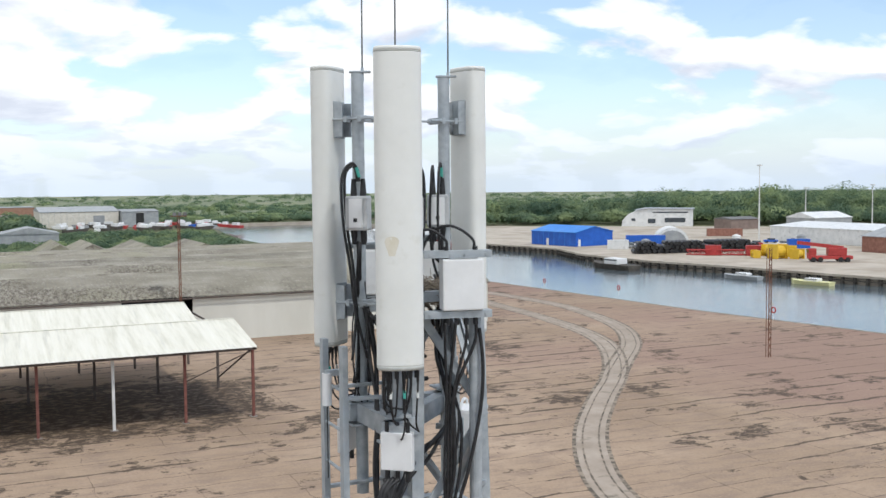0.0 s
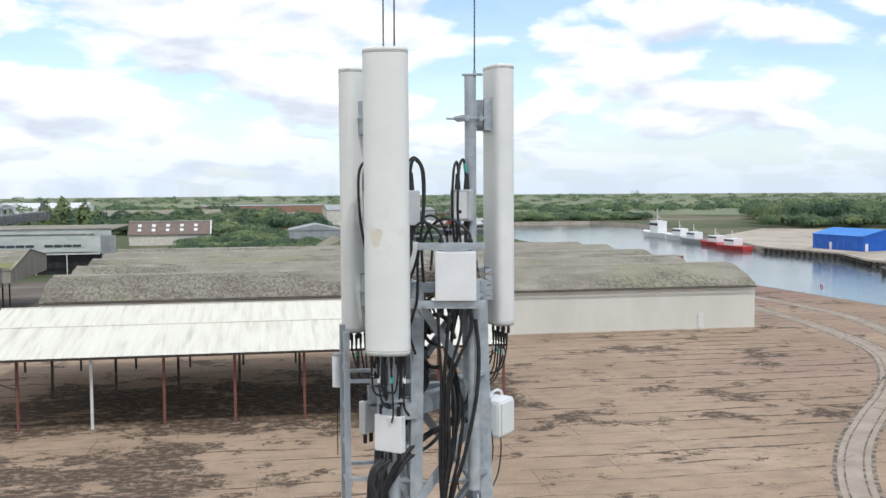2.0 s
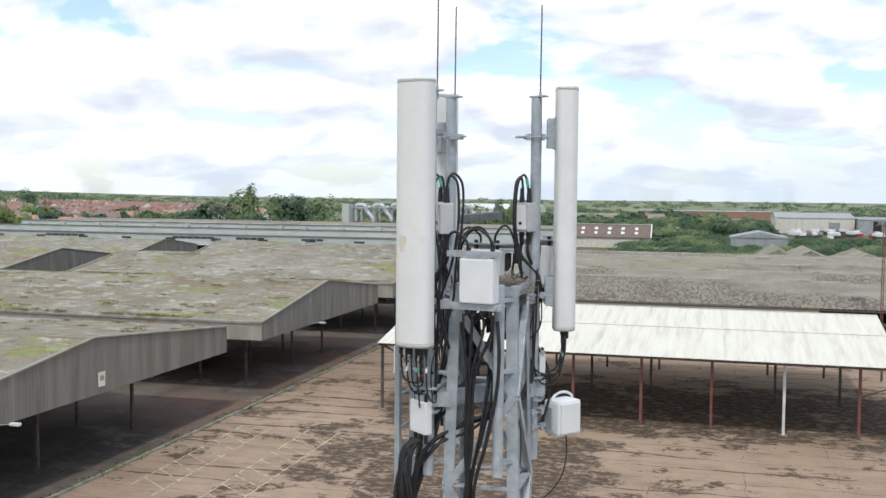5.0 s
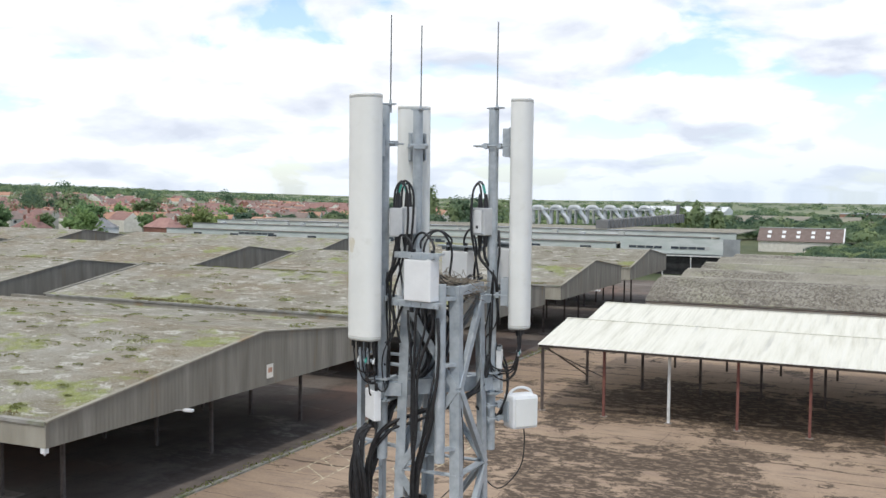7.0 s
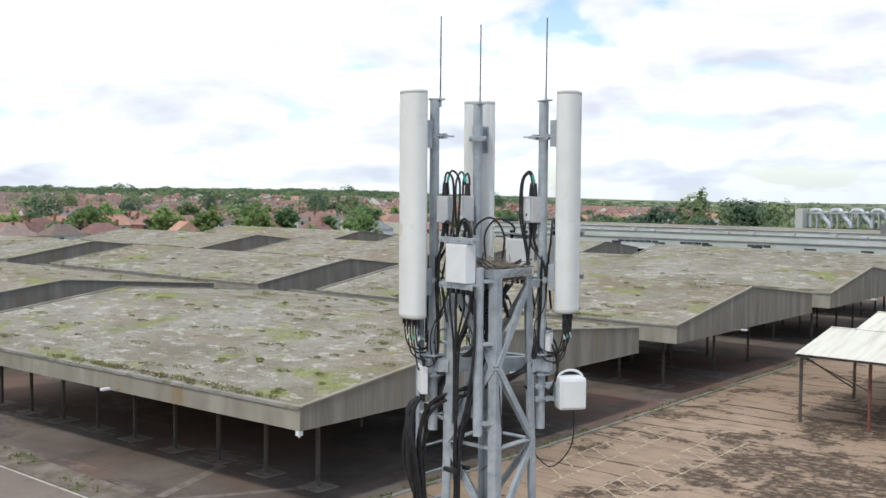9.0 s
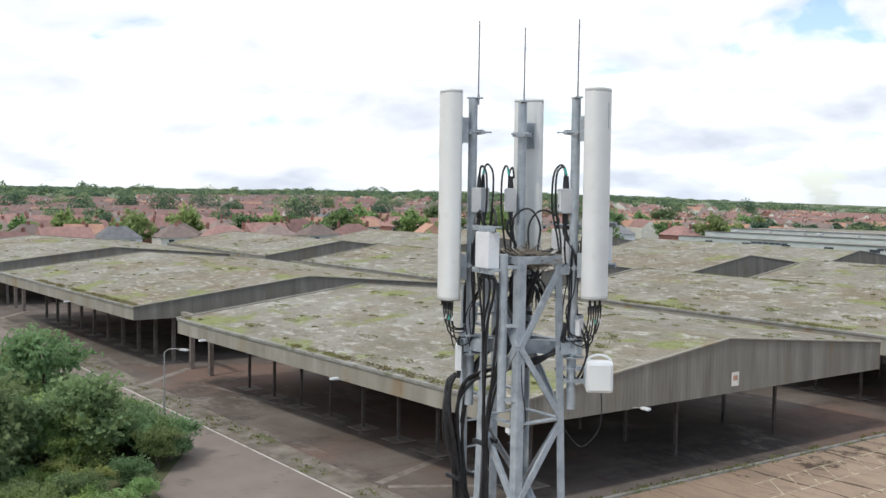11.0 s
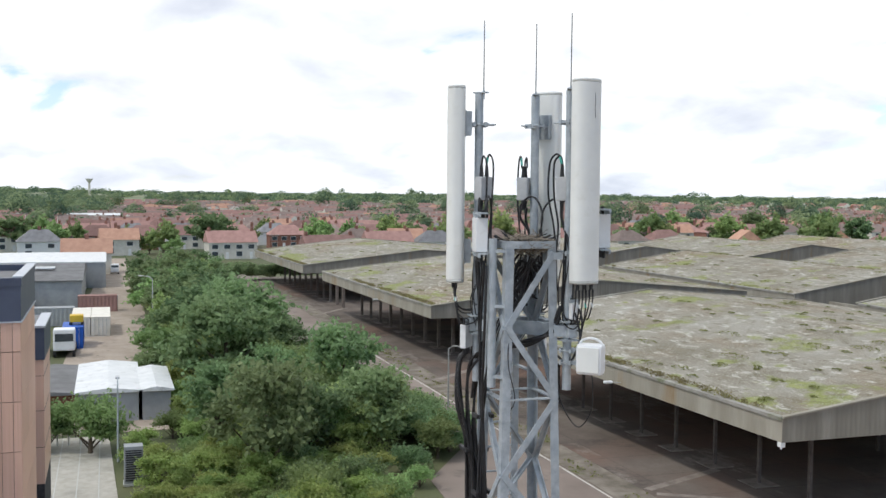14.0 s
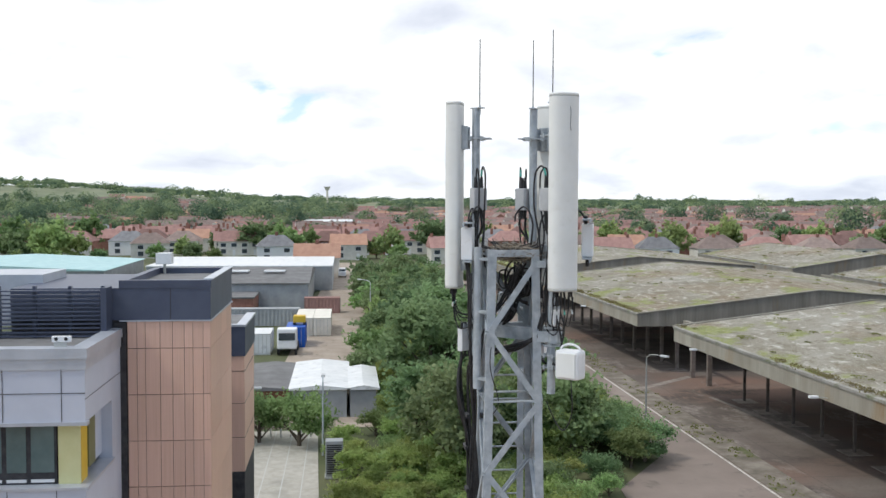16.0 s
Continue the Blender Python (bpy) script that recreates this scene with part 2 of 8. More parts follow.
def add_beam(bm, a, b, w, h, up=(0, 0, 1)):
    """A bar of rectangular section from a to b."""
    a, b = Vector(a), Vector(b)
    z = (b - a).normalized()
    x = Vector(up).cross(z)
    x = x.normalized() if x.length > 1e-4 else Vector((1, 0, 0))
    y = z.cross(x)
    m = Matrix((x, y, z)).transposed().to_4x4()
    m.translation = (a + b) / 2
    bmesh.ops.create_cube(bm, size=1, matrix=m @ Matrix.Diagonal((w, h, (b - a).length, 1)))
    return bm


def beam(a, b, w, h, up=(0, 0, 1)):
    return add_beam(bmesh.new(), a, b, w, h, up)


def poly(points, thick=0.0):
    """A flat or slightly sloping face with depth downwards."""
    bm = bmesh.new()
    top = [bm.verts.new(p) for p in points]
    f = bm.faces.new(top)
    if thick:
        low = [bm.verts.new((p[0], p[1], p[2] - thick)) for p in points]
        bm.faces.new(low[::-1])
        for i in range(len(top)):
            j = (i + 1) % len(top)
            bm.faces.new((top[j], top[i], low[i], low[j]))
    bmesh.ops.recalc_face_normals(bm, faces=bm.faces[:])
    return bm


def prism(profile, lo, hi, axis="x"):
    """A closed profile in (other, z) pushed along x or y."""
    bm = bmesh.new()
    put = (lambda s, p: (s, p[0], p[1])) if axis == "x" else (lambda s, p: (p[0], s, p[1]))
    a = [bm.verts.new(put(lo, p)) for p in profile]
    b = [bm.verts.new(put(hi, p)) for p in profile]
    bm.faces.new(a)
    bm.faces.new(b[::-1])
    for i in range(len(a)):
        j = (i + 1) % len(a)
        bm.faces.new((a[j], a[i], b[i], b[j]))
    bmesh.ops.recalc_face_normals(bm, faces=bm.faces[:])
    return bm


def cable(name, points, r, mat, parent, seg=6):
    """A bent cable through points, as one smooth tube mesh."""
    pts = [Vector(p) for p in points]
    fine = []
    for i in range(len(pts) - 1):
        p0, p1, p2, p3 = pts[max(i - 1, 0)], pts[i], pts[i + 1], pts[min(i + 2, len(pts) - 1)]
        for k in range(6):
            u = k / 6
            fine.append(0.5 * ((2 * p1) + (p2 - p0) * u + (2 * p0 - 5 * p1 + 4 * p2 - p3) * u * u + (3 * p1 - p0 - 3 * p2 + p3) * u ** 3))
    fine.append(pts[-1])
    bm = bmesh.new()
    rings, side = [], Vector((1, 0, 0))
    for i, p in enumerate(fine):
        d = (fine[min(i + 1, len(fine) - 1)] - fine[max(i - 1, 0)]).normalized()
        side = (side - d * side.dot(d))
        side = side.normalized() if side.length > 1e-3 else d.orthogonal().normalized()
        o = d.cross(side)
        rings.append([bm.verts.new(p + r * (math.cos(2 * math.pi * k / seg) * side + math.sin(2 * math.pi * k / seg) * o)) for k in range(seg)])
    for a, b in zip(rings, rings[1:]):
        for k in range(seg):
            f = bm.faces.new((a[k], a[(k + 1) % seg], b[(k + 1) % seg], b[k]))
            f.smooth = True
    bm.faces.new(rings[0][::-1])
    bm.faces.new(rings[-1])
    return part(name, bm, mat, parent)


def graph(name, rough=0.9, spec=0.35):
    """An empty principled material with its nodes, and small helpers."""
    m = bpy.data.materials.new(name)
    m.use_nodes = True
    n, l = m.node_tree.nodes, m.node_tree.links
    b = n["Principled BSDF"]
    b.inputs["Roughness"].default_value, b.inputs["Specular IOR Level"].default_value = rough, spec
    pos = n.new("ShaderNodeNewGeometry").outputs["Position"]

    def noise_(scale, detail=5, stretch=(1, 1, 1), rough_=0.6, distort=0.0):
        mp = n.new("ShaderNodeMapping")
        mp.inputs["Scale"].default_value = stretch
        l.new(pos, mp.inputs[0])
        t = n.new("ShaderNodeTexNoise")
        t.inputs["Scale"].default_value, t.inputs["Detail"].default_value = scale, detail
        t.inputs["Roughness"].default_value, t.inputs["Distortion"].default_value = rough_, distort
        l.new(mp.outputs[0], t.inputs["Vector"])
        return t.outputs["Fac"]

    def step(fac, lo, hi):
        r = n.new("ShaderNodeMapRange")
        r.inputs[1].default_value, r.inputs[2].default_value = lo, hi
        l.new(fac, r.inputs[0])
        return r.outputs[0]

    def ramp(fac, st):
        r = n.new("ShaderNodeValToRGB")
        for i, (p, c) in enumerate(st):
            e = r.color_ramp.elements[i] if i < 2 else r.color_ramp.elements.new(p)
            e.position, e.color = p, (*c, 1)
        l.new(fac, r.inputs[0])
        return r.outputs[0]

    def mix(fac, a, c):
        x = n.new("ShaderNodeMix")
        x.data_type = "RGBA"
        l.new(fac, x.inputs[0])
        for i, v in ((6, a), (7, c)):
            if isinstance(v, tuple):
                x.inputs[i].default_value = (*v, 1)
            else:
                l.new(v, x.inputs[i])
        return x.outputs[2]

    def op(kind, a, c=None, clamp=False):
        x = n.new("ShaderNodeMath")
        x.operation, x.use_clamp = kind, clamp
        for i, v in enumerate((a, c)):
            if v is None:
                continue
            if isinstance(v, (int, float)):
                x.inputs[i].default_value = v
            else:
                l.new(v, x.inputs[i])
        return x.outputs[0]

    def relief(height, strength, distance):
        bn = n.new("ShaderNodeBump")
        bn.inputs["Strength"].default_value, bn.inputs["Distance"].default_value = strength, distance
        l.new(height, bn.inputs["Height"])
        l.new(bn.outputs[0], b.inputs["Normal"])

    sep = n.new("ShaderNodeSeparateXYZ")
    l.new(pos, sep.inputs[0])
    return m, b, l, noise_, step, ramp, mix, op, relief, sep.outputs


def joints(op, along, period, wobble, width):
    """1 on lines that repeat every period, with a wandering place."""
    f = op("FRACT", op("DIVIDE", op("ADD", along, wobble), period))
    return op("LESS_THAN", op("ABSOLUTE", op("SUBTRACT", f, 0.5)), width)


def yard_material():
    m, b, l, noise_, step, ramp, mix, op, relief, xyz = graph("yard_slabs")
    base = ramp(noise_(0.05, 6), [(0.3, (0.265, 0.188, 0.125)), (0.5, (0.35, 0.256, 0.177)), (0.7, (0.435, 0.328, 0.236))])
    base = mix(step(noise_(0.9, 6, (0.4, 1, 1)), 0.45, 0.75), base, (0.235, 0.172, 0.13))
    red = step(op("ADD", noise_(0.012, 3), op("MULTIPLY", step(xyz[0], 42, 85), 0.22)), 0.55, 0.66)
    base = mix(op("MULTIPLY", red, 0.8), base, (0.26, 0.168, 0.13))
    # slab joints along x, weedy in places
    wob = op("MULTIPLY", op("SUBTRACT", noise_(0.11, 4), 0.5), 2.2)
    f = op("ABSOLUTE", op("SUBTRACT", op("FRACT", op("DIVIDE", op("ADD", xyz[1], wob), 3.0)), 0.5))
    big = noise_(0.03, 4)
    weed = step(op("ADD", op("MULTIPLY", noise_(0.30, 7, (0.28, 1, 1), 0.7), 0.55), op("MULTIPLY", big, 0.3)), 0.405, 0.49)
    ragged = op("ADD", f, op("MULTIPLY", op("SUBTRACT", noise_(1.5, 5, (0.45, 1, 1), 0.7), 0.5), 0.16))
    line = op("MULTIPLY", op("LESS_THAN", ragged, op("MULTIPLY", weed, 0.082)), step(weed, 0.05, 0.2))
    thin = op("MULTIPLY", op("LESS_THAN", f, 0.014), step(noise_(0.3, 3), 0.36, 0.46))
    wob2 = op("MULTIPLY", op("SUBTRACT", noise_(0.4, 3), 0.5), 0.8)
    cross = op("MULTIPLY", joints(op, xyz[0], 6.1, wob2, 0.006), step(noise_(0.15, 3), 0.46, 0.56))
    # gritty dark ground by the parking bays; shade painted into the colour under the canopy
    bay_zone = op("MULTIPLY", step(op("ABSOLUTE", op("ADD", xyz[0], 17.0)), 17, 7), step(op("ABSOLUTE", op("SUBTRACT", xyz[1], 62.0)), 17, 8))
    canopy_shade = op("MULTIPLY", step(op("ABSOLUTE", op("ADD", xyz[0], 2.0)), 32, 16), step(op("ABSOLUTE", op("SUBTRACT", xyz[1], 88.0)), 16, 6))
    zone = op("MAXIMUM", op("MULTIPLY", bay_zone, 0.11), op("MULTIPLY", canopy_shade, 0.14))
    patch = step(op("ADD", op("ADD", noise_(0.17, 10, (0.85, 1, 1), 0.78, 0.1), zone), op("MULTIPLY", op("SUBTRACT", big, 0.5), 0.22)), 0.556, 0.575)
    broken = op("ADD", op("MULTIPLY", step(noise_(1.7, 6, (0.7, 1, 1), 0.75), 0.43, 0.50), 0.62), 0.34)
    grit = noise_(5.0, 3)
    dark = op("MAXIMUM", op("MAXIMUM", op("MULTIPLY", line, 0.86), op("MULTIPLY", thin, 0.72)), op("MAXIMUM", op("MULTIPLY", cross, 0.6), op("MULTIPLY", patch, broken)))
    soil_and_shade = ramp(noise_(2.5, 4), [(0.3, (0.045, 0.031, 0.021)), (0.7, (0.09, 0.064, 0.043))])
    base = mix(op("MULTIPLY", step(grit, 0.5, 0.68), 0.28), base, (0.155, 0.117, 0.085))
    base = mix(op("MULTIPLY", step(grit, 0.42, 0.3), 0.25), base, (0.49, 0.42, 0.345))
    l.new(mix(dark, base, soil_and_shade), b.inputs["Base Color"])
    relief(noise_(3.0, 5), 0.3, 0.05)
    return m


def asbestos_material():
    m, b, l, noise_, step, ramp, mix, op, relief, xyz = graph("grey_lichen_sheet", 0.95)
    base = ramp(noise_(0.35, 7, (0.5, 1, 1), 0.65), [(0.32, (0.15, 0.136, 0.108)), (0.5, (0.21, 0.195, 0.158)), (0.68, (0.29, 0.273, 0.233))])
    base = mix(op("MULTIPLY", step(noise_(0.06, 4), 0.5, 0.62), 0.6), base, (0.27, 0.27, 0.17))
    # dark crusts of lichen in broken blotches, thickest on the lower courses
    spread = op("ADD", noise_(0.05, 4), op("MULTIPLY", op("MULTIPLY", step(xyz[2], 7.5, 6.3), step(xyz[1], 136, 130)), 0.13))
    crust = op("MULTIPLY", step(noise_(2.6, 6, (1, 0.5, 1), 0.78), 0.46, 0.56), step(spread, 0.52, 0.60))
    info = m.node_tree.nodes.new("ShaderNodeObjectInfo")  # each span weathered a little differently
    base = mix(op("MULTIPLY", info.outputs["Random"], 0.5), base, (0.33, 0.305, 0.24))
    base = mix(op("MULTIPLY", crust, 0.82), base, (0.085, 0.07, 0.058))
    base = mix(op("MULTIPLY", step(noise_(2.8, 3), 0.62, 0.68), 0.5), base, (0.50, 0.49, 0.45))
    l.new(base, b.inputs["Base Color"])
    relief(noise_(1.3, 5), 0.3, 0.08)
    return m


def floor_material():
    m, b, l, noise_, step, ramp, mix, op, relief, xyz = graph("shed_floor")
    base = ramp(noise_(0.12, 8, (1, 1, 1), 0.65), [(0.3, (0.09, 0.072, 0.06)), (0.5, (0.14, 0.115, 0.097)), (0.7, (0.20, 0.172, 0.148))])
    base = mix(step(noise_(0.035, 3), 0.5, 0.6), base, (0.175, 0.112, 0.085))
    fine = noise_(1.6, 6, (0.6, 1, 1), 0.7)
    wet = op("MULTIPLY", step(noise_(0.10, 6, (1, 0.6, 1), 0.65), 0.52, 0.60), step(fine, 0.36, 0.5))
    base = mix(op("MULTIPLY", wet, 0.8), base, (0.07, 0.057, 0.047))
    worn = op("MULTIPLY", step(noise_(0.16, 6, (0.5, 1.3, 1), 0.65, 0.4), 0.56, 0.62), step(fine, 0.42, 0.55))
    base = mix(op("MULTIPLY", worn, 0.6), base, (0.31, 0.275, 0.24))
    base = mix(op("MULTIPLY", step(noise_(6.0, 3), 0.56, 0.66), 0.35), base, (0.085, 0.072, 0.06))
    j = op("MAXIMUM", joints(op, xyz[0], 5.0, 0.0, 0.008), joints(op, xyz[1], 6.0, 0.0, 0.006))
    l.new(mix(op("MULTIPLY", j, 0.5), base, (0.06, 0.055, 0.045)), b.inputs["Base Color"])
    relief(noise_(2.0, 5), 0.2, 0.04)
    return m


def ground_material():
    m, b, l, noise_, step, ramp, mix, op, relief, xyz = graph("rough_grass")
    base = ramp(noise_(0.02, 8), [(0.32, (0.05, 0.065, 0.028)), (0.5, (0.085, 0.10, 0.045)), (0.68, (0.15, 0.145, 0.075))])
    base = mix(step(noise_(0.006, 4), 0.56, 0.66), base, (0.19, 0.165, 0.115))
    l.new(base, b.inputs["Base Color"])
    relief(noise_(1.5, 5), 0.4, 0.1)
    return m


def moss_roof_material():
    m, b, l, noise_, step, ramp, mix, op, relief, xyz = graph("mossy_roof", 0.95, 0.2)
    base = ramp(noise_(0.16, 8, (1, 1, 1), 0.62), [(0.3, (0.175, 0.158, 0.118)), (0.44, (0.228, 0.21, 0.166)), (0.56, (0.272, 0.256, 0.212)), (0.7, (0.33, 0.316, 0.275))])
    # washed grey sheets and brown litter in large fields
    brown = step(noise_(0.055, 6, (0.7, 1.2, 1), 0.66), 0.50, 0.60)
    base = mix(op("MULTIPLY", brown, 0.65), base, (0.21, 0.16, 0.10))
    # crusts: pale lichen flakes and dark humps, each broken up by a finer noise
    fine = noise_(3.6, 6, (0.8, 1.1, 1), 0.7)
    pale = op("MULTIPLY", step(noise_(0.85, 7, (0.55, 1.15, 1), 0.66, 0.4), 0.55, 0.60), step(fine, 0.40, 0.52))
    base = mix(op("MULTIPLY", pale, 0.62), base, (0.56, 0.545, 0.49))
    dark = op("MULTIPLY", step(noise_(1.15, 6, (0.6, 1.15, 1), 0.66, 0.2), 0.55, 0.60), step(fine, 0.62, 0.50))
    base = mix(op("MULTIPLY", dark, 0.62), base, (0.125, 0.108, 0.062))
    # green moss in fields, more of it low on the slope
    edge = op("MULTIPLY", step(xyz[2], 7.8, 6.8), 0.075)
    field = op("ADD", noise_(0.13, 7, (0.8, 1.1, 1), 0.64), edge)
    moss = ramp(noise_(1.4, 6, (1, 1, 1), 0.7), [(0.3, (0.13, 0.15, 0.045)), (0.55, (0.22, 0.245, 0.075)), (0.72, (0.31, 0.33, 0.12))])
    base = mix(op("MULTIPLY", step(field, 0.572, 0.625), op("ADD", op("MULTIPLY", step(fine, 0.36, 0.5), 0.55), 0.4)), base, moss)
    # small round cushions of moss with a pale rim
    vo = m.node_tree.nodes.new("ShaderNodeTexVoronoi")
    mp = m.node_tree.nodes.new("ShaderNodeMapping")
    mp.inputs["Scale"].default_value = (0.30, 0.42, 0.001)
    l.new(m.node_tree.nodes["Geometry"].outputs["Position"], mp.inputs[0])
    l.new(mp.outputs[0], vo.inputs["Vector"])
    vo.inputs["Scale"].default_value = 1.0
    d = op("ADD", vo.outputs["Distance"], op("MULTIPLY", op("SUBTRACT", noise_(2.2, 4), 0.5), 0.30))
    some = step(noise_(0.21, 3), 0.47, 0.54)
    base = mix(op("MULTIPLY", op("MULTIPLY", step(d, 0.30, 0.20), some), 0.34), base, (0.50, 0.49, 0.43))
    base = mix(op("MULTIPLY", op("MULTIPLY", step(d, 0.19, 0.15), some), 0.8), base, moss)
    grit = noise_(9.0, 3, (1, 1, 1), 0.7)
    base = mix(op("MULTIPLY", step(grit, 0.56, 0.64), 0.5), base, (0.13, 0.115, 0.08))
    base = mix(op("MULTIPLY", step(grit, 0.43, 0.35), 0.45), base, (0.58, 0.565, 0.51))
    l.new(base, b.inputs["Base Color"])
    relief(op("ADD", noise_(1.1, 6), op("MULTIPLY", fine, 0.4)), 0.7, 0.18)
    return m


def water_material():
    m, b, l, noise_, step, ramp, mix, op, relief, xyz = graph("harbour_water", 0.09, 0.5)
    l.new(ramp(noise_(0.015, 4), [(0.3, (0.075, 0.095, 0.11)), (0.7, (0.105, 0.13, 0.145))]), b.inputs["Base Color"])
    relief(noise_(1.1, 4, (1, 1, 1), 0.55), 0.22, 0.2)
    return m


M["ridge_grey"] = material("weathered_ridge", two((0.25, 0.235, 0.195), (0.36, 0.34, 0.29)), 0.6, 0.9, second=(0.3, (0.17, 0.155, 0.12), 0.5, 0.65))
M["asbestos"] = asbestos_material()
M["yard"], M["floor"], M["ground"], M["moss"], M["water"] = yard_material(), floor_material(), ground_material(), moss_roof_material(), water_material()
M["road"] = material("worn_road", [(0.3, (0.175, 0.14, 0.117)), (0.55, (0.23, 0.188, 0.16)), (0.7, (0.28, 0.234, 0.20))], 0.12, 0.9, bump=0.15, second=(0.5, (0.12, 0.10, 0.085), 0.58, 0.72))
M["verge"] = material("gritty_verge", [(0.35, (0.115, 0.10, 0.075)), (0.5, (0.18, 0.155, 0.125)), (0.65, (0.25, 0.225, 0.185))], 0.5, 0.95, bump=0.3, second=(0.3, (0.10, 0.11, 0.045), 0.58, 0.68))
M["quay_stone"] = material("quay_concrete", two((0.36, 0.315, 0.255), (0.48, 0.43, 0.36)), 0.15, 0.9, second=(0.05, (0.30, 0.255, 0.2), 0.5, 0.65))
M["pile"] = material("dark_timber_piles", two((0.05, 0.045, 0.04), (0.10, 0.09, 0.075)), 1, 0.9)
M["concrete_light"] = material("pale_concrete", two((0.29, 0.24, 0.19), (0.39, 0.33, 0.27)), 0.4, 0.9, bump=0.15, second=(0.8, (0.2, 0.17, 0.13), 0.56, 0.7))

# ---- ground, river, hard surfaces ----
RIVER = [(125, -400), (101, 88), (95.8, 117), (89.3, 175), (86, 240), (84.6, 352), (97, 462), (108, 508), (165, 512), (176, 470), (158, 345), (146, 285), (153, 252), (146, 227), (147.5, 200), (153.5, 177), (157, 155), (160.5, 139), (168, 60), (190, -400)]


def ring_mesh(name, outer, hole, z, mat, drop):
    from mathutils import geometry
    loops = [[Vector((*p, 0)) for p in outer], [Vector((*p, 0)) for p in hole]]
    pts = loops[0] + loops[1]
    bm = bmesh.new()
    vs = [bm.verts.new((p.x, p.y, z)) for p in pts]
    for tri in geometry.tessellate_polygon(loops):
        bm.faces.new([vs[i] for i in tri])
    bmesh.ops.recalc_face_normals(bm, faces=bm.faces[:])
    for f in bm.faces:
        if f.normal.z < 0:
            f.normal_flip()
    n0 = len(outer)
    low = [bm.verts.new((*p, z - drop)) for p in hole]
    for i in range(len(hole)):
        j = (i + 1) % len(hole)
        bm.faces.new((vs[n0 + i], vs[n0 + j], low[j], low[i])).material_index = 1
    return part(name, bm, mat)


RIM = [(648 * math.cos(2 * math.pi * k / 60), 648 * math.sin(2 * math.pi * k / 60)) for k in range(60)]
ground = tagged(ring_mesh("ground", RIM, RIVER, -0.05, [M["ground"], M["quay_stone"]], 5.0), "rough grass and scrub ground round the docks", "ground", kind="structure")
water = tagged(part("water", poly([(60, -410, -1.8), (200, -410, -1.8), (200, 530, -1.8), (60, 530, -1.8)]), M["water"]), "rippled grey-blue harbour water", "water", kind="structure")
yard = tagged(part("pavement", poly([(-38.6, -60, 0), (109, -60, 0), (101, 88, 0), (95.8, 117, 0), (89.3, 175, 0), (87, 225, 0), (-38.6, 225, 0)], 0.04), M["yard"]), "tan concrete yard with weedy slab joints, stains and shade painted under the canopy", "pavement", kind="structure")
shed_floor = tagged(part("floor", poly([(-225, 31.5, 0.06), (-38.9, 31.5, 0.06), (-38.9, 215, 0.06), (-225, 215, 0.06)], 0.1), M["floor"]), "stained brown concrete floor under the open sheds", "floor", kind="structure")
tagged(part("kerb", box((-38.9, 31.5, -0.04), (-38.6, 215, 0.14), None, 0.02), M["kerb"]), "weathered stone kerb with moss between yard and shed floor", "kerb", kind="structure")
tagged(part("road", poly([(-240, 19.5, 0), (-110, 21.5, 0), (-84, 24.2, 0), (-64, 24.2, 0), (-56, 19.0, 0), (-38.6, 17.5, 0), (-38.6, 29.0, 0), (-240, 29.0, 0)], 0.04), M["road"]), "worn brown tarmac road beside the sheds", "road", kind="structure")
tagged(part("verge", poly([(-240, 29.0, 0.03), (-38.6, 29.0, 0.03), (-38.6, 31.5, 0.05), (-240, 31.5, 0.05)], 0.06), M["verge"]), "gritty verge with weeds along the road", "verge", kind="structure")
road_line = tagged(part("road_marking", poly([(-130, 28.55, 0.006), (-38.6, 28.75, 0.006), (-38.6, 28.9, 0.006), (-130, 28.7, 0.006)]), M["line_white"]), "worn white edge line painted on the road", "road marking", kind="structure")


def strip(points, width, z):
    """A flat band along a bent line."""
    bm, prev = bmesh.new(), None
    for i, p in enumerate(points):
        a, b = Vector(points[max(i - 1, 0)]), Vector(points[min(i + 1, len(points) - 1)])
        d = (b - a).normalized()
        s = Vector((-d.y, d.x)) * width / 2
        cur = (bm.verts.new((p[0] + s.x, p[1] + s.y, z)), bm.verts.new((p[0] - s.x, p[1] - s.y, z)))
        if prev:
            bm.faces.new((prev[0], prev[1], cur[1], cur[0]))
        prev = cur
    bmesh.ops.recalc_face_normals(bm, faces=bm.faces[:])
    return bm


def smooth_line(points, n=8):
    out, v = [], [Vector(p) for p in points]
    for i in range(len(v) - 1):
        p0, p1, p2, p3 = v[max(i - 1, 0)], v[i], v[i + 1], v[min(i + 2, len(v) - 1)]
        for k in range(n):
            u = k / n
            out.append(tuple(0.5 * ((2 * p1) + (p2 - p0) * u + (2 * p0 - 5 * p1 + 4 * p2 - p3) * u * u + (3 * p1 - p0 - 3 * p2 + p3) * u ** 3)))
    return out + [points[-1]]


# ---- open sheds with mossed roofs ----
# front eave, ridge and back edge of each row, their heights, and how far the front runs askew
ROWS = [(34.6, 54.6, 73.8, 6.72, 9.2, 7.5, 0.031), (80.8, 97.2, 114.2, 7.0, 9.5, 7.55, 0.0), (120.2, 135.3, 149.0, 7.15, 9.55, 7.9, 0.0), (154.4, 166.7, 179.1, 7.25, 9.6, 8.0, 0.0)]
COLS = [(-88.0, -39.5), (-152.0, -99.5), (-216.0, -166.5)]
Z_LOW = 5.32


def roof_lines(x, row):
    """The y of front eave, ridge and back edge of a row at one x."""
    y0, ya, y1, ze, za, zb, sk = row
    return y0 + sk * (x + 39.5), ya + 0.5 * sk * (x + 39.5), y1


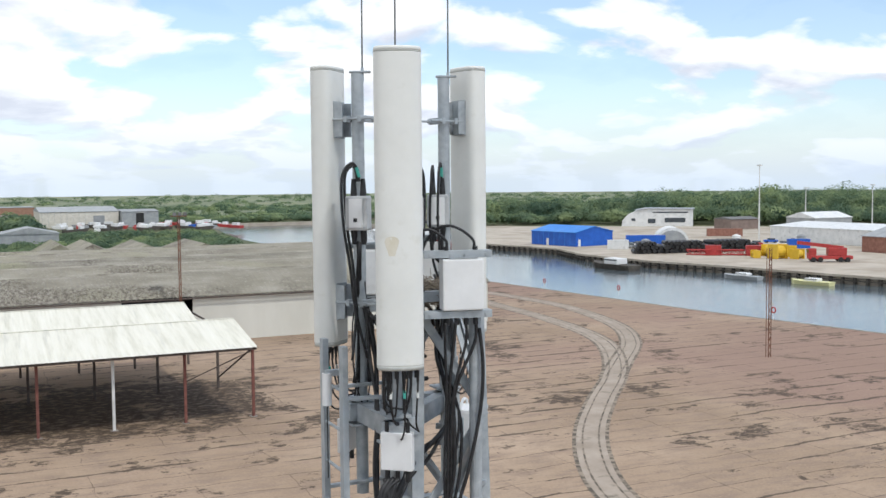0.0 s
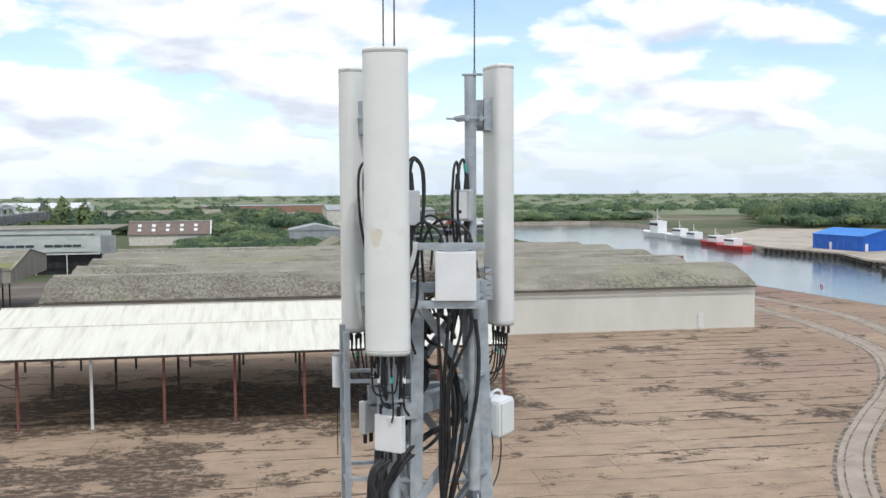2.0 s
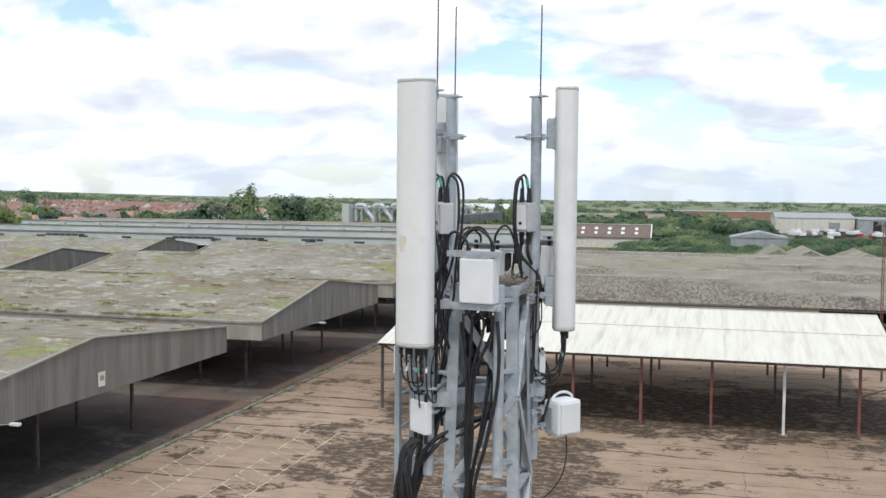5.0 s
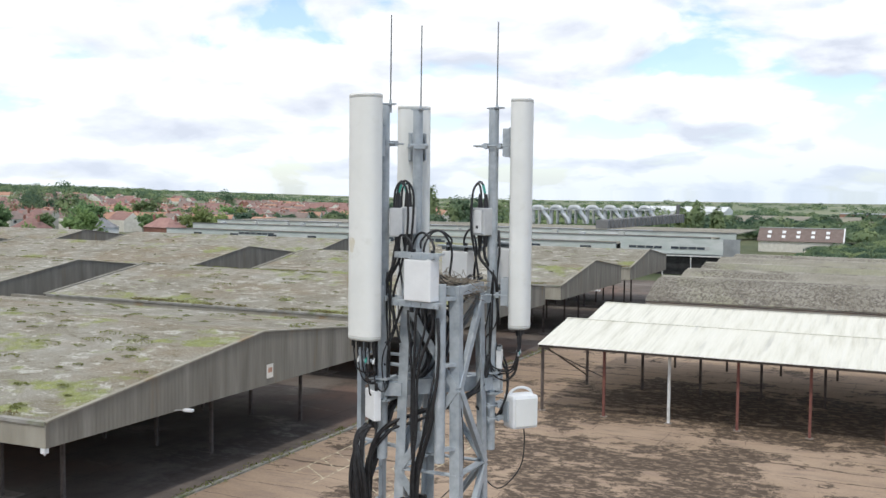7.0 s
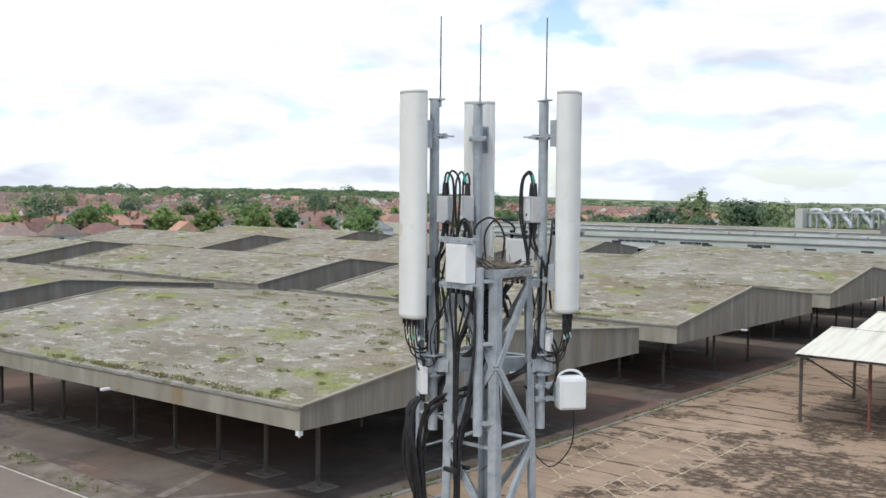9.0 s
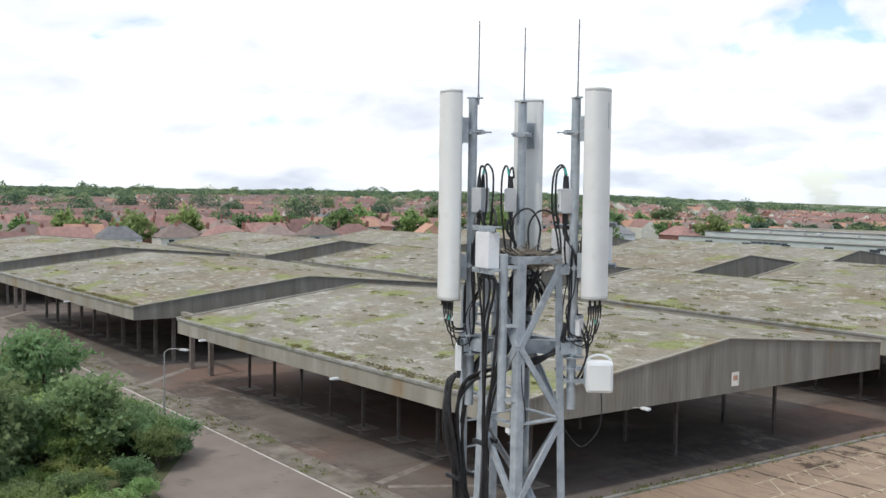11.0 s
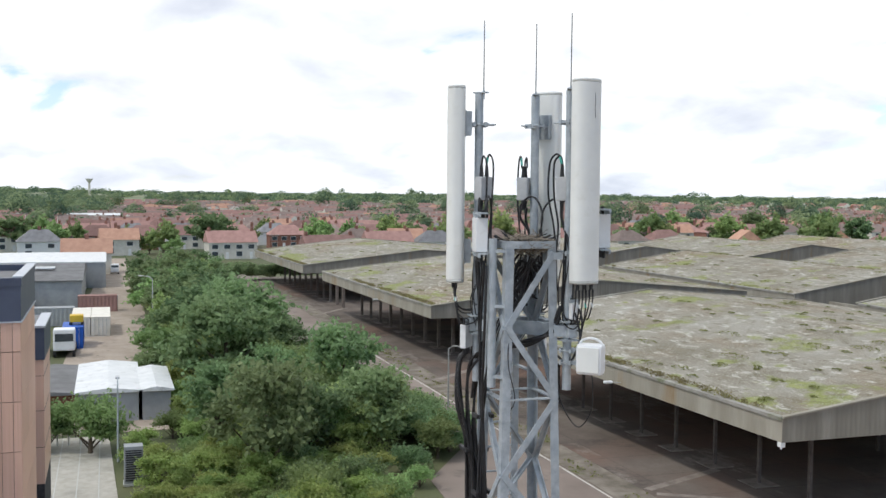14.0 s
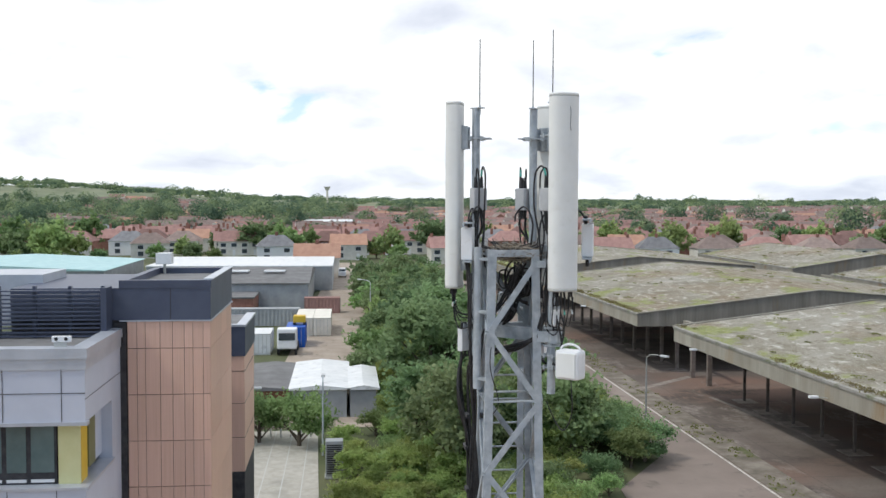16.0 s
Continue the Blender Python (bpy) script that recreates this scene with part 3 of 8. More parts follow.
def roof_z(x, y, row):
    f, r, e = roof_lines(x, row)
    return row[3] + (row[4] - row[3]) * (y - f) / (r - f) if y < r else row[4] + (row[5] - row[4]) * (y - r) / (e - r)


def ribbed(name, p, q, z_top, z_low, pitch, depth, mat, parent, label=""):
    """An upright corrugated sheet from p to q, ribs standing out to the right of that line, with a plain back."""
    p, q = Vector(p), Vector(q)
    n = max(int((q - p).length / pitch), 2)
    out = Vector((q.y - p.y, p.x - q.x)).normalized()
    vs, fs = [], []
    for i in range(n + 1):
        c = p + (q - p) * i / n
        o = c + out * (depth if i % 2 else 0.0)
        b = c - out * 0.14
        zt = z_top(i / n)
        vs += [(o.x, o.y, z_low), (o.x, o.y, zt), (b.x, b.y, zt), (b.x, b.y, z_low)]
    for i in range(n):
        k = 4 * i
        for a in range(4):
            fs.append((k + a, k + 4 + a, k + 4 + (a + 1) % 4, k + (a + 1) % 4))
    fs += [(0, 1, 2, 3), (4 * n + 3, 4 * n + 2, 4 * n + 1, 4 * n)]
    me = bpy.data.meshes.new(name)
    me.from_pydata(vs, [], fs)
    me.materials.append(mat)
    ob = new(name, me)
    ob.parent = parent
    if label:
        ob["label"] = label
    return ob


def open_shed(x0, x1, row, col):
    y0, ya, y1, ze, za, zb, sk = row
    ox, oy = (x0 + x1) / 2, y0
    s = empty("open_shed", "open concrete shed with a low mossy roof on thin posts", "shed", (ox, oy, 0), "open sheds")
    a, b = x0 - ox, x1 - ox
    F, R, E = [lambda x, k=k: roof_lines(x + ox, row)[k] - oy for k in range(3)]

    def slope(name, lo, zlo, hi, zhi):
        bm = bmesh.new()
        nx, ny = 44, 16
        grid = []
        for i in range(nx + 1):
            x = a + (b - a) * i / nx
            line = []
            for j in range(ny + 1):
                y = lo(x) + (hi(x) - lo(x)) * j / ny
                sag = 0.06 * noise.noise(Vector((i * 0.6 + ox, j * 0.5, oy))) if 0 < i < nx and 0 < j < ny else 0
                line.append(bm.verts.new((x, y, zlo + (zhi - zlo) * j / ny + sag)))
            grid.append(line)
        for i in range(nx):
            for j in range(ny):
                bm.faces.new((grid[i][j], grid[i + 1][j], grid[i + 1][j + 1], grid[i][j + 1])).smooth = True
        return part(name, bm, M["moss"], s, "weathered grey roof with moss and lichen patches")

    slope("roof_slope", F, ze, R, za)
    slope("roof_slope", R, za, E, zb)
    fine = col == 0 or row[0] < 40
    for x, turn in ((b, 1), (a, -1)):
        p, q = ((x, F(x) + 0.02), (x, E(x) - 0.02)) if turn > 0 else ((x, E(x) - 0.02), (x, F(x) + 0.02))
        f, r, e = F(x), R(x), E(x)

        def top(u, f=f, r=r, e=e, turn=turn):
            y = f + (e - f) * (u if turn > 0 else 1 - u)
            return (ze + (za - ze) * (y - f) / (r - f) if y < r else za + (zb - za) * (y - r) / (e - r)) - 0.03

        ribbed("gable_panel", p, q, top, Z_LOW, 0.17 if fine else 0.8, 0.016, M["gable_sheet"], s, "stained brown-grey ribbed gable sheeting")
        xo = x if turn > 0 else x - 0.3
        part("verge_strip", prism([(f, ze), (f, ze + 0.10), (r, za + 0.10), (e, zb + 0.10), (e, zb), (r, za)], xo - 0.18, xo + 0.12), M["shed_concrete"], s)
    ribbed("eave_fascia", (a, F(a)), (b, F(b)), lambda u: ze - 0.10, Z_LOW, 0.17 if fine else 0.8, 0.016, M["shed_concrete"], s, "pale grey ribbed eave fascia")
    part("eave_kerb", poly([(a, F(a) - 0.10, ze + 0.05), (b, F(b) - 0.10, ze + 0.05), (b, F(b) + 0.25, ze + 0.07), (a, F(a) + 0.25, ze + 0.07)], 0.2), M["kerb"], s, "mossy concrete roof edge")
    ribbed("back_fascia", (b, E(b)), (a, E(a)), lambda u: zb - 0.03, Z_LOW, 0.5, 0.03, M["gable_sheet"], s)
    m = (a + b) / 2
    part("ceiling_slab", prism([(F(m) + 1.2, Z_LOW + 0.5), (R(m), za - 0.5), (E(m) - 0.3, zb - 0.5), (E(m) - 0.3, zb - 0.6), (R(m), za - 0.6), (F(m) + 1.2, Z_LOW + 0.4)], a + 0.2, b - 0.2), M["shed_concrete"], s)
    step, first, thick = (5.0, 4.25, 0.22) if col == 0 else (5.12, 2.5, 0.36)
    kind = M["post"] if col == 0 else M["post_brown"]
    e = E(b)
    main = pad = None
    for k, y in enumerate((5.45, e * 0.5, e - 7.9)):
        for i in range(9 if col == 0 else 10):
            x = b - first - i * step
            if x < a + 1:
                break
            yy = y + F(x) * (1 - k / 3)
            if main is None:
                main = part("post", box((-thick / 2, -thick / 2, 0), (thick / 2, thick / 2, 6.6)), kind, s)
                main.location = (x, yy, 0.05)
            else:
                part_copy(main, s, pose(x, yy, 0.05))
            if k == 0:
                if pad is None:
                    pad = part("base_pad", box((-1.0, -0.95, -0.06), (1.0, 0.95, 0.06), None, 0.02), M["concrete_pad"], s, "pale square concrete pad round a post")
                    pad.location = (x, yy, 0.05)
                else:
                    part_copy(pad, s, pose(x, yy, 0.05))
    if col:  # a pair of stout posts and a beam that carry the gutter between two roofs
        y = 5.45 + F(b)
        for dx in (2.6, 7.6):
            part_copy(main, s, Matrix.Translation((b + dx, y, 0.05)) @ Matrix.Diagonal((1.25, 1.25, 0.86, 1)))
        part("gutter_beam", box((b - 2.4, y - 0.25, 5.6), (b + 8.0, y + 0.25, 5.95)), M["shed_concrete"], s)
    for i in range(int((b - a) / 9.9)):
        x = b - 4.5 - i * 9.9
        part("cross_beam", box((x - 0.12, F(x) + 0.3, Z_LOW + 0.1), (x + 0.12, E(x) - 0.3, Z_LOW + 0.45)), M["shed_concrete"], s)
    return s


M["gable_sheet"] = material("stained_gable_sheet", [(0.3, (0.155, 0.14, 0.115)), (0.55, (0.215, 0.20, 0.165)), (0.72, (0.275, 0.258, 0.22))], 0.7, 0.9, bump=0.15, detail=8.0, stretch=(1.3, 1.3, 0.16), second=(0.22, (0.215, 0.15, 0.085), 0.56, 0.68))
M["post_brown"] = material("brown_grey_post", two((0.14, 0.115, 0.10), (0.24, 0.205, 0.18)), 2, 0.9)
for ci, (x0, x1) in enumerate(COLS):
    for row in ROWS:
        open_shed(x0, x1, row, ci)


# ---- white-roofed canopy in the yard ----
def canopy():
    s = empty("canopy", "open canopy with twin white corrugated roofs on thin steel posts", "canopy", (-5, 78, 0))
    for k, y in enumerate((0.0, 15.0)):
        a, b = ((-22.3, 22.6), (-23.0, 21.1))[k]
        for name, ya, za, yb, zb in (("roof_slope", y, 6.1, y + 8.2, 7.5), ("roof_slope", y + 8.2, 7.5, y + 15.0, 6.1)):
            bm, n = bmesh.new(), 260
            rows = [[bm.verts.new((a + (b - a) * i / n, yy, zz + 0.011 * math.cos(i * math.pi))) for i in range(n + 1)] for yy, zz in ((ya, za), (yb, zb))]
            for i in range(n):
                bm.faces.new((rows[0][i], rows[0][i + 1], rows[1][i + 1], rows[1][i]))
            part(name, bm, M["white_sheet"], s, "white corrugated roof sheets with grey streaks")
        part("ridge_cap", box((a, y + 8.05, 7.5), (b, y + 8.35, 7.56)), M["white_sheet"], s)
        part("eave_beam", box((a, y + 0.3, 5.85), (b, y + 0.5, 6.06)), M["post"], s)
        for x in (a + 0.1, b - 0.3):
            part("gable_truss", prism([(y + 0.3, 5.85), (y + 0.3, 6.05), (y + 8.2, 7.42), (y + 14.8, 6.05), (y + 14.8, 5.85), (y + 8.2, 7.2)], x, x + 0.2), M["post"], s)
        part("wall_plate", box((a, y + 14.4, 5.85), (b, y + 14.6, 6.06)), M["post"], s)
    xs = [-22.4 + i * 5.625 for i in range(9)]
    kinds = ["post", "post_red", "post_white", "post_red", "post_red", "post_red", "post_white", "post_red", "post_red"]
    for j, y in enumerate((1.7, 15.0, 29.5)):
        for i, x in enumerate(xs):
            k = kinds[i] if j == 0 else "post"
            part("post", box((x - 0.11, y - 0.11, 0), (x + 0.11, y + 0.11, 6.0)), M[k], s, "white painted post" if k == "post_white" else "")
            if j == 0:
                part("base_pad", box((x - 0.3, y - 0.3, -0.03), (x + 0.3, y + 0.3, 0.05), None, 0.02), M["concrete_pad"], s)
            part("rafter", beam((x, y, 5.95), (x, min(y + 14, 30), 5.95), 0.1, 0.18), M["post"], s) if j < 2 else None
    for x in (xs[0], xs[-1]):
        part("brace", beam((x, 1.7, 5.8), (x, 15.0, 1.0), 0.1, 0.1), M["post"], s)
    part("brace", beam((xs[0], 1.7, 5.6), (xs[1], 1.7, 3.4), 0.08, 0.08), M["post"], s)
    part("brace", beam((xs[-1], 1.7, 5.6), (xs[-2], 1.7, 3.4), 0.08, 0.08), M["post"], s)
    return s


canopy()


# ---- long warehouse with several roof spans ----
def warehouse():
    s = empty("warehouse", "long cream-walled warehouse with grey asbestos roof spans", "warehouse", (0, 123.0, 0))
    a, b = -29.0, 62.3
    part("front_wall", box((21.3, 0, 0), (b, 0.3, 5.6)), M["cream_wall"], s, "plain cream rendered wall")
    part("front_wall", box((a, 0, 0), (12.8, 0.3, 5.6)), M["cream_wall"], s)
    # near-black lintel, part of the shade painted into the opening
    part("lintel", box((12.8, 0.02, 5.25), (21.3, 0.28, 5.6)), M["inside_shade"], s)
    part("side_wall", box((b - 0.3, 0.3, 0), (b, 79, 5.7)), M["cream_wall"], s)
    part("side_wall", box((a, 0.3, 0), (a + 0.3, 79, 5.7)), M["cream_wall"], s)
    part("back_wall", box((a, 79, 0), (b, 79.3, 5.7)), M["cream_wall"], s)
    # added near-black sheet that paints the shade seen through the opening
    part("inner_wall", box((8.0, 14, 0), (26, 14.3, 5.6)), M["inside_shade"], s)
    d = part("door", box((54.2, -0.05, 0), (55.1, 0.0, 2.05)), M["post_white"], s, "pale closed steel door")
    part("door_frame", box((54.08, -0.03, 0), (54.2, 0.0, 2.15)), M["cap_grey"], s)
    spans = [(0, 16.5, a, b, 0.1, "roof_span"), (16.5, 33, a, b - 1, 0.0, "roof_span"), (33, 49.5, a - 0.5, b, -0.1, "roof_span"), (49.5, 66, a - 1, b - 1, -0.2, "roof_span"), (66, 80, a - 1, b - 2, -0.5, "roof_span")]
    for y0, y1, xa, xb, rise, name in spans:
        bm, n = bmesh.new(), 300
        mid = (y0 + y1) / 2
        prof = [(y0 - 0.5, 5.72), (y0 + 2.6, 6.95 + rise * 0.5), (mid - 2.3, 7.8 + rise), (mid, 8.05 + rise), (mid + 2.3, 7.8 + rise), (y1 - 2.6, 6.95 + rise * 0.5), (y1, 5.85)]
        rows = []
        for i in range(n + 1):
            x = xa + (xb - xa) * i / n
            lift = 0.035 * math.cos(i * math.pi)
            rows.append([bm.verts.new((x, y, z + lift)) for y, z in prof])
        for i in range(n):
            for k in range(len(prof) - 1):
                bm.faces.new((rows[i][k], rows[i + 1][k], rows[i + 1][k + 1], rows[i][k + 1]))
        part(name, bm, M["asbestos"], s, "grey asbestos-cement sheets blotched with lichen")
        for xe in (xa, xb):
            part("gable_wall", prism([(y0, 5.5)] + [(y, z - 0.06) for y, z in prof[1:-1]] + [(y1, 5.5)], xe - 0.1, xe + 0.1), M["asbestos"], s)
    for y0, y1, xa, xb, rise, name in spans:
        part("ridge_cap", prism([((y0 + y1) / 2 - 0.35, 8.0 + rise), ((y0 + y1) / 2 - 0.15, 8.17 + rise), ((y0 + y1) / 2 + 0.15, 8.17 + rise), ((y0 + y1) / 2 + 0.35, 8.0 + rise)], xa, xb), M["ridge_grey"], s, "pale ridge capping")
    part("gutter", box((a, -0.65, 5.45), (b, -0.5, 5.6)), M["post"], s)
    return s


warehouse()

# ---- telecom tower ----
TC = Vector((-0.81, 2.45, 0))
LEG_TOP = 18.70


def half_side(z):
    return 0.235 + (LEG_TOP - z) * 0.0215


def leg_at(i, z):
    sx, sy = ((1, -1), (1, 1), (-1, 1), (-1, -1))[i]
    h = half_side(z)
    return Vector((TC.x + sx * h, TC.y + sy * h, z))


def tower():
    t = empty("lattice_tower", "galvanised steel lattice tower with angle bracing", "tower", (TC.x, TC.y, 0))
    off = Vector((TC.x, TC.y, 0))
    w, th = 0.086, 0.014
    for i in range(4):
        sx, sy = ((1, -1), (1, 1), (-1, 1), (-1, -1))[i]
        bm = bmesh.new()
        prof = [(0, 0), (-w, 0), (-w, -th), (-th, -th), (-th, -w), (0, -w)]
        ends = []
        for z in (0.0, LEG_TOP):
            c = leg_at(i, z) - off
            ends.append([bm.verts.new((c.x + sx * (px + 0.03), c.y + sy * (py + 0.03), z)) for px, py in prof])
        bm.faces.new(ends[0])
        bm.faces.new(ends[1])
        for k in range(6):
            bm.faces.new((ends[0][k], ends[0][(k + 1) % 6], ends[1][(k + 1) % 6], ends[1][k]))
        bmesh.ops.recalc_face_normals(bm, faces=bm.faces[:])
        part("leg", bm, M["steel"], t)
    # zigzag bracing on the four faces, longer bays towards the ground
    for f in range(4):
        i, j = f, (f + 1) % 4
        z, flip, step = 18.58, f % 2 == 1, 0.735
        while z - step > 0.3:
            p, q = (leg_at(j, z), leg_at(i, z - step)) if not flip else (leg_at(i, z), leg_at(j, z - step))
            n = ((leg_at(i, z) + leg_at(j, z)) / 2 - Vector((TC.x, TC.y, z))).normalized()
            part("brace", beam(p - off + n * 0.035, q - off + n * 0.035, 0.062, 0.012, n), M["steel"], t)
            fl = beam(p - off + n * 0.01, q - off + n * 0.01, 0.01, 0.055, n)
            part("brace_flange", fl, M["steel"], t)
            z -= step
            step = min(step * (1.0 if z > 13 else 1.06), 1.4)
            flip = not flip
        for z in (18.66, 17.12, 14.1, 10.5, 6.5, 2.5):
            p, q = leg_at(i, z) - off, leg_at(j, z) - off
            part("strut", beam(p, q, 0.07, 0.012 if z < 18 else 0.07), M["steel"], t)
    part("base_slab", box((-1.1, -1.1, 0), (1.1, 1.1, 0.35), None, 0.03), M["concrete_light"], t)
    # spare pipe clamped beside one leg
    part("spare_pipe", tube(Vector((-0.66, 2.085, 17.24)) - off, Vector((-0.66, 2.085, 18.72)) - off, 0.043, 16), M["steel"], t)
    for z in (17.35, 18.05, 18.6):
        part("pipe_clamp", beam(Vector((-0.66, 2.085, z)) - off, leg_at(0, z) - off, 0.05, 0.03), M["steel"], t)
    return t


tower()


def headframe():
    h = empty("headframe", "galvanised triangular headframe of box beams and cross arms", "headframe", (TC.x, TC.y, 17.8))
    off = Vector((TC.x, TC.y, 17.8))
    a, b, c = Vector((-1.235, 2.15, 17.8)), Vector((-0.53, 2.85, 17.8)), Vector((-1.235, 2.785, 17.8))
    for p, q in ((a, b), (b, c), (c, a)):
        d = (q - p).normalized() * 0.1
        part("box_beam", beam(p - d - off, q + d - off, 0.09, 0.13), M["steel"], h)
    for p in (a, b, c):
        for z in (-0.02,):
            part("beam_end_plate", box((p.x - off.x - 0.09, p.y - off.y - 0.09, -0.1), (p.x - off.x + 0.09, p.y - off.y + 0.09, -0.085)), M["steel"], h)
            part("beam_end_plate", box((p.x - off.x - 0.09, p.y - off.y - 0.09, 0.085), (p.x - off.x + 0.09, p.y - off.y + 0.09, 0.1)), M["steel"], h)
        i = min(range(4), key=lambda k: (leg_at(k, 17.8) - p).length)
        part("cross_arm", beam(leg_at(i, 17.8) - off, p - off, 0.1, 0.11), M["steel"], h)
        part("cross_arm", beam(leg_at(i, 18.55) - off, p - off + Vector((0, 0, 0.75)), 0.08, 0.07), M["steel"], h)
    return h


headframe()


def antenna_section(w, d, n=40):
    """Outline of the shell: flat back, full rounded front (front is -y)."""
    pts = []
    for k in range(n):
        u = 2 * math.pi * k / n
        cx, cy = math.cos(u), math.sin(u)
        e = 0.5 if cy > 0 else 0.88
        x = math.copysign(abs(cx) ** (0.5 if cy > 0 else 0.80), cx) * w / 2
        y = math.copysign(abs(cy) ** e, cy) * d / 2
        pts.append((x, y))
    return pts


def loft(sections):
    bm = bmesh.new()
    rings = [[bm.verts.new((x, y, z)) for x, y in pts] for z, pts in sections]
    for a, b in zip(rings, rings[1:]):
        n = len(a)
        for k in range(n):
            bm.faces.new((a[k], a[(k + 1) % n], b[(k + 1) % n], b[k])).smooth = True
    bm.faces.new(rings[0][::-1])
    bm.faces.new(rings[-1])
    return bm


def panel_antenna(x, y, az, stained, cracked):
    """A two metre panel; local -y is its face."""
    a = empty("panel_antenna", "tall white panel antenna, rounded face" + (" and a tan stain" if stained else " and a thin dark crack" if cracked else ""), "antenna", (x, y, 18.245 if stained else 18.29 if cracked else 18.26), "panel antennas", az + 90)
    a.scale = (1, 1, 1.016 if stained else 1.0)
    s = antenna_section(0.30, 0.185)
    inn = [(px * 0.97, py * 0.96) for px, py in s]
    part("shell", loft([(0.03, s), (0.036, s), (0.5, s), (1.0, s), (1.5, s), (1.959, s), (1.965, s)]), M["panel_white"], a)
    part("end_cap", loft([(1.965, [(px * 1.005, py * 1.01) for px, py in s]), (1.972, [(px * 1.01, py * 1.015) for px, py in s])]), M["cap_grey"], a, "thin grey seam")
    part("top_cap", loft([(1.972, s), (1.99, s), (2.0, inn)]), M["panel_white"], a)
    part("bottom_cap", loft([(0.0, inn), (0.012, s), (0.03, s)]), M["cap_grey"], a)
    for zc in (1.62, 0.32):
        part("bracket_plate", box((-0.075, 0.092, zc - 0.13), (0.075, 0.104, zc + 0.13)), M["steel"], a)
        for sx in (-0.075, 0.063):
            part("bracket_side", box((sx, 0.1, zc - 0.12), (sx + 0.012, 0.16, zc + 0.12)), M["steel"], a)
    for k, px in enumerate((-0.11, -0.07, -0.03, 0.02, 0.06, 0.1)):
        part("connector", tube((px, -0.02 + 0.03 * (k % 2), -0.06), (px, -0.02 + 0.03 * (k % 2), 0.005), 0.012, 8), M["cable"], a)
    if stained:
        bm = bmesh.new()
        ring = [bm.verts.new((-0.055 + 0.038 * math.cos(u) * (1 + 0.3 * math.sin(3 * u)), 0, 0.775 + 0.075 * math.sin(u) * (1 + 0.2 * math.cos(2 * u)))) for u in [2 * math.pi * k / 18 for k in range(18)]]
        for v in ring:
            v.co.y = -0.0950 + 0.036 * (abs(v.co.x) / 0.15) ** 2.0
        bm.faces.new(ring)
        part("stain", bm, M["stain"], a, "tan stain on the shell")
    if cracked:
        bm = bmesh.new()
        zs = [1.86, 1.78, 1.70, 1.62]
        cur = [(bm.verts.new((0.02 + 0.004 * (k % 2), -0.0945, z)), bm.verts.new((0.024 + 0.006 * (k % 2), -0.0945, z))) for k, z in enumerate(zs)]
        for p, q in zip(cur, cur[1:]):
            bm.faces.new((p[0], p[1], q[1], q[0]))
        part("crack", bm, M["cable"], a, "thin dark crack")
    return a


PANELS = [(-1.283, 1.905, -107, True, False), (-0.285, 2.91, 13, False, True), (-1.385, 2.99, 133, False, False)]
MASTS = [(-1.225, 2.135), (-0.525, 2.845), (-1.23, 2.77)]
for p in PANELS:
    panel_antenna(*p)


def antenna_mast(mx, my, px, py, low, whip):
    m = empty("antenna_mast", "galvanised pole with clamp arms and a thin whip aerial", "mast", (mx, my, low), "antenna masts")
    off = Vector((mx, my, low))
    part("pole", tube((0, 0, 0), (0, 0, 20.2 - low), 0.044, 18), M["steel"], m)
    wx, wy = whip
    k = 0.095 / math.hypot(wx, wy)
    part("top_plate", beam((-wx * k * 0.6, -wy * k * 0.6, 20.21 - low), (wx * k, wy * k, 20.21 - low), 0.07, 0.012), M["steel"], m)
    part("whip_aerial", tube((wx, wy, 20.18 - low), (wx + 0.004, wy, 20.95 - low), 0.0065, 8, 0.0055), M["whip"], m, "thin grey whip aerial")
    part("whip_socket", tube((wx, wy, 20.14 - low), (wx, wy, 20.24 - low), 0.012, 8), M["steel"], m)
    d = Vector((px - mx, py - my, 0))
    u = d.normalized()
    side = Vector((-u.y, u.x, 0))
    for z in (19.88, 18.58):
        zz = z - low
        part("clamp_jaw", beam(-u * 0.065 - side * 0.08 + Vector((0, 0, zz)), -u * 0.065 + side * 0.08 + Vector((0, 0, zz)), 0.03, 0.045), M["steel"], m)
        part("clamp_jaw", beam(u * 0.055 - side * 0.08 + Vector((0, 0, zz)), u * 0.055 + side * 0.08 + Vector((0, 0, zz)), 0.03, 0.045), M["steel"], m)
        for sgn in (-1, 1):
            part("threaded_rod", tube(-u * 0.17 + side * 0.065 * sgn + Vector((0, 0, zz)), u * (d.length - 0.1) + side * 0.065 * sgn + Vector((0, 0, zz)), 0.008, 6), M["steel"], m)
            part("nut", tube(-u * 0.10 + side * 0.065 * sgn + Vector((0, 0, zz)), -u * 0.08 + side * 0.065 * sgn + Vector((0, 0, zz)), 0.015, 6), M["steel"], m)
    return m


M["whip"] = material("grey_whip", two((0.10, 0.105, 0.11), (0.16, 0.165, 0.17)), 9, 0.5, metal=0.3)
for (mx, my), (px, py, *_rest), whip in zip(MASTS, PANELS, ((0.037, 0.034), (0.031, -0.014), (0.033, -0.013))):
    antenna_mast(mx, my, px, py, 17.2, whip)


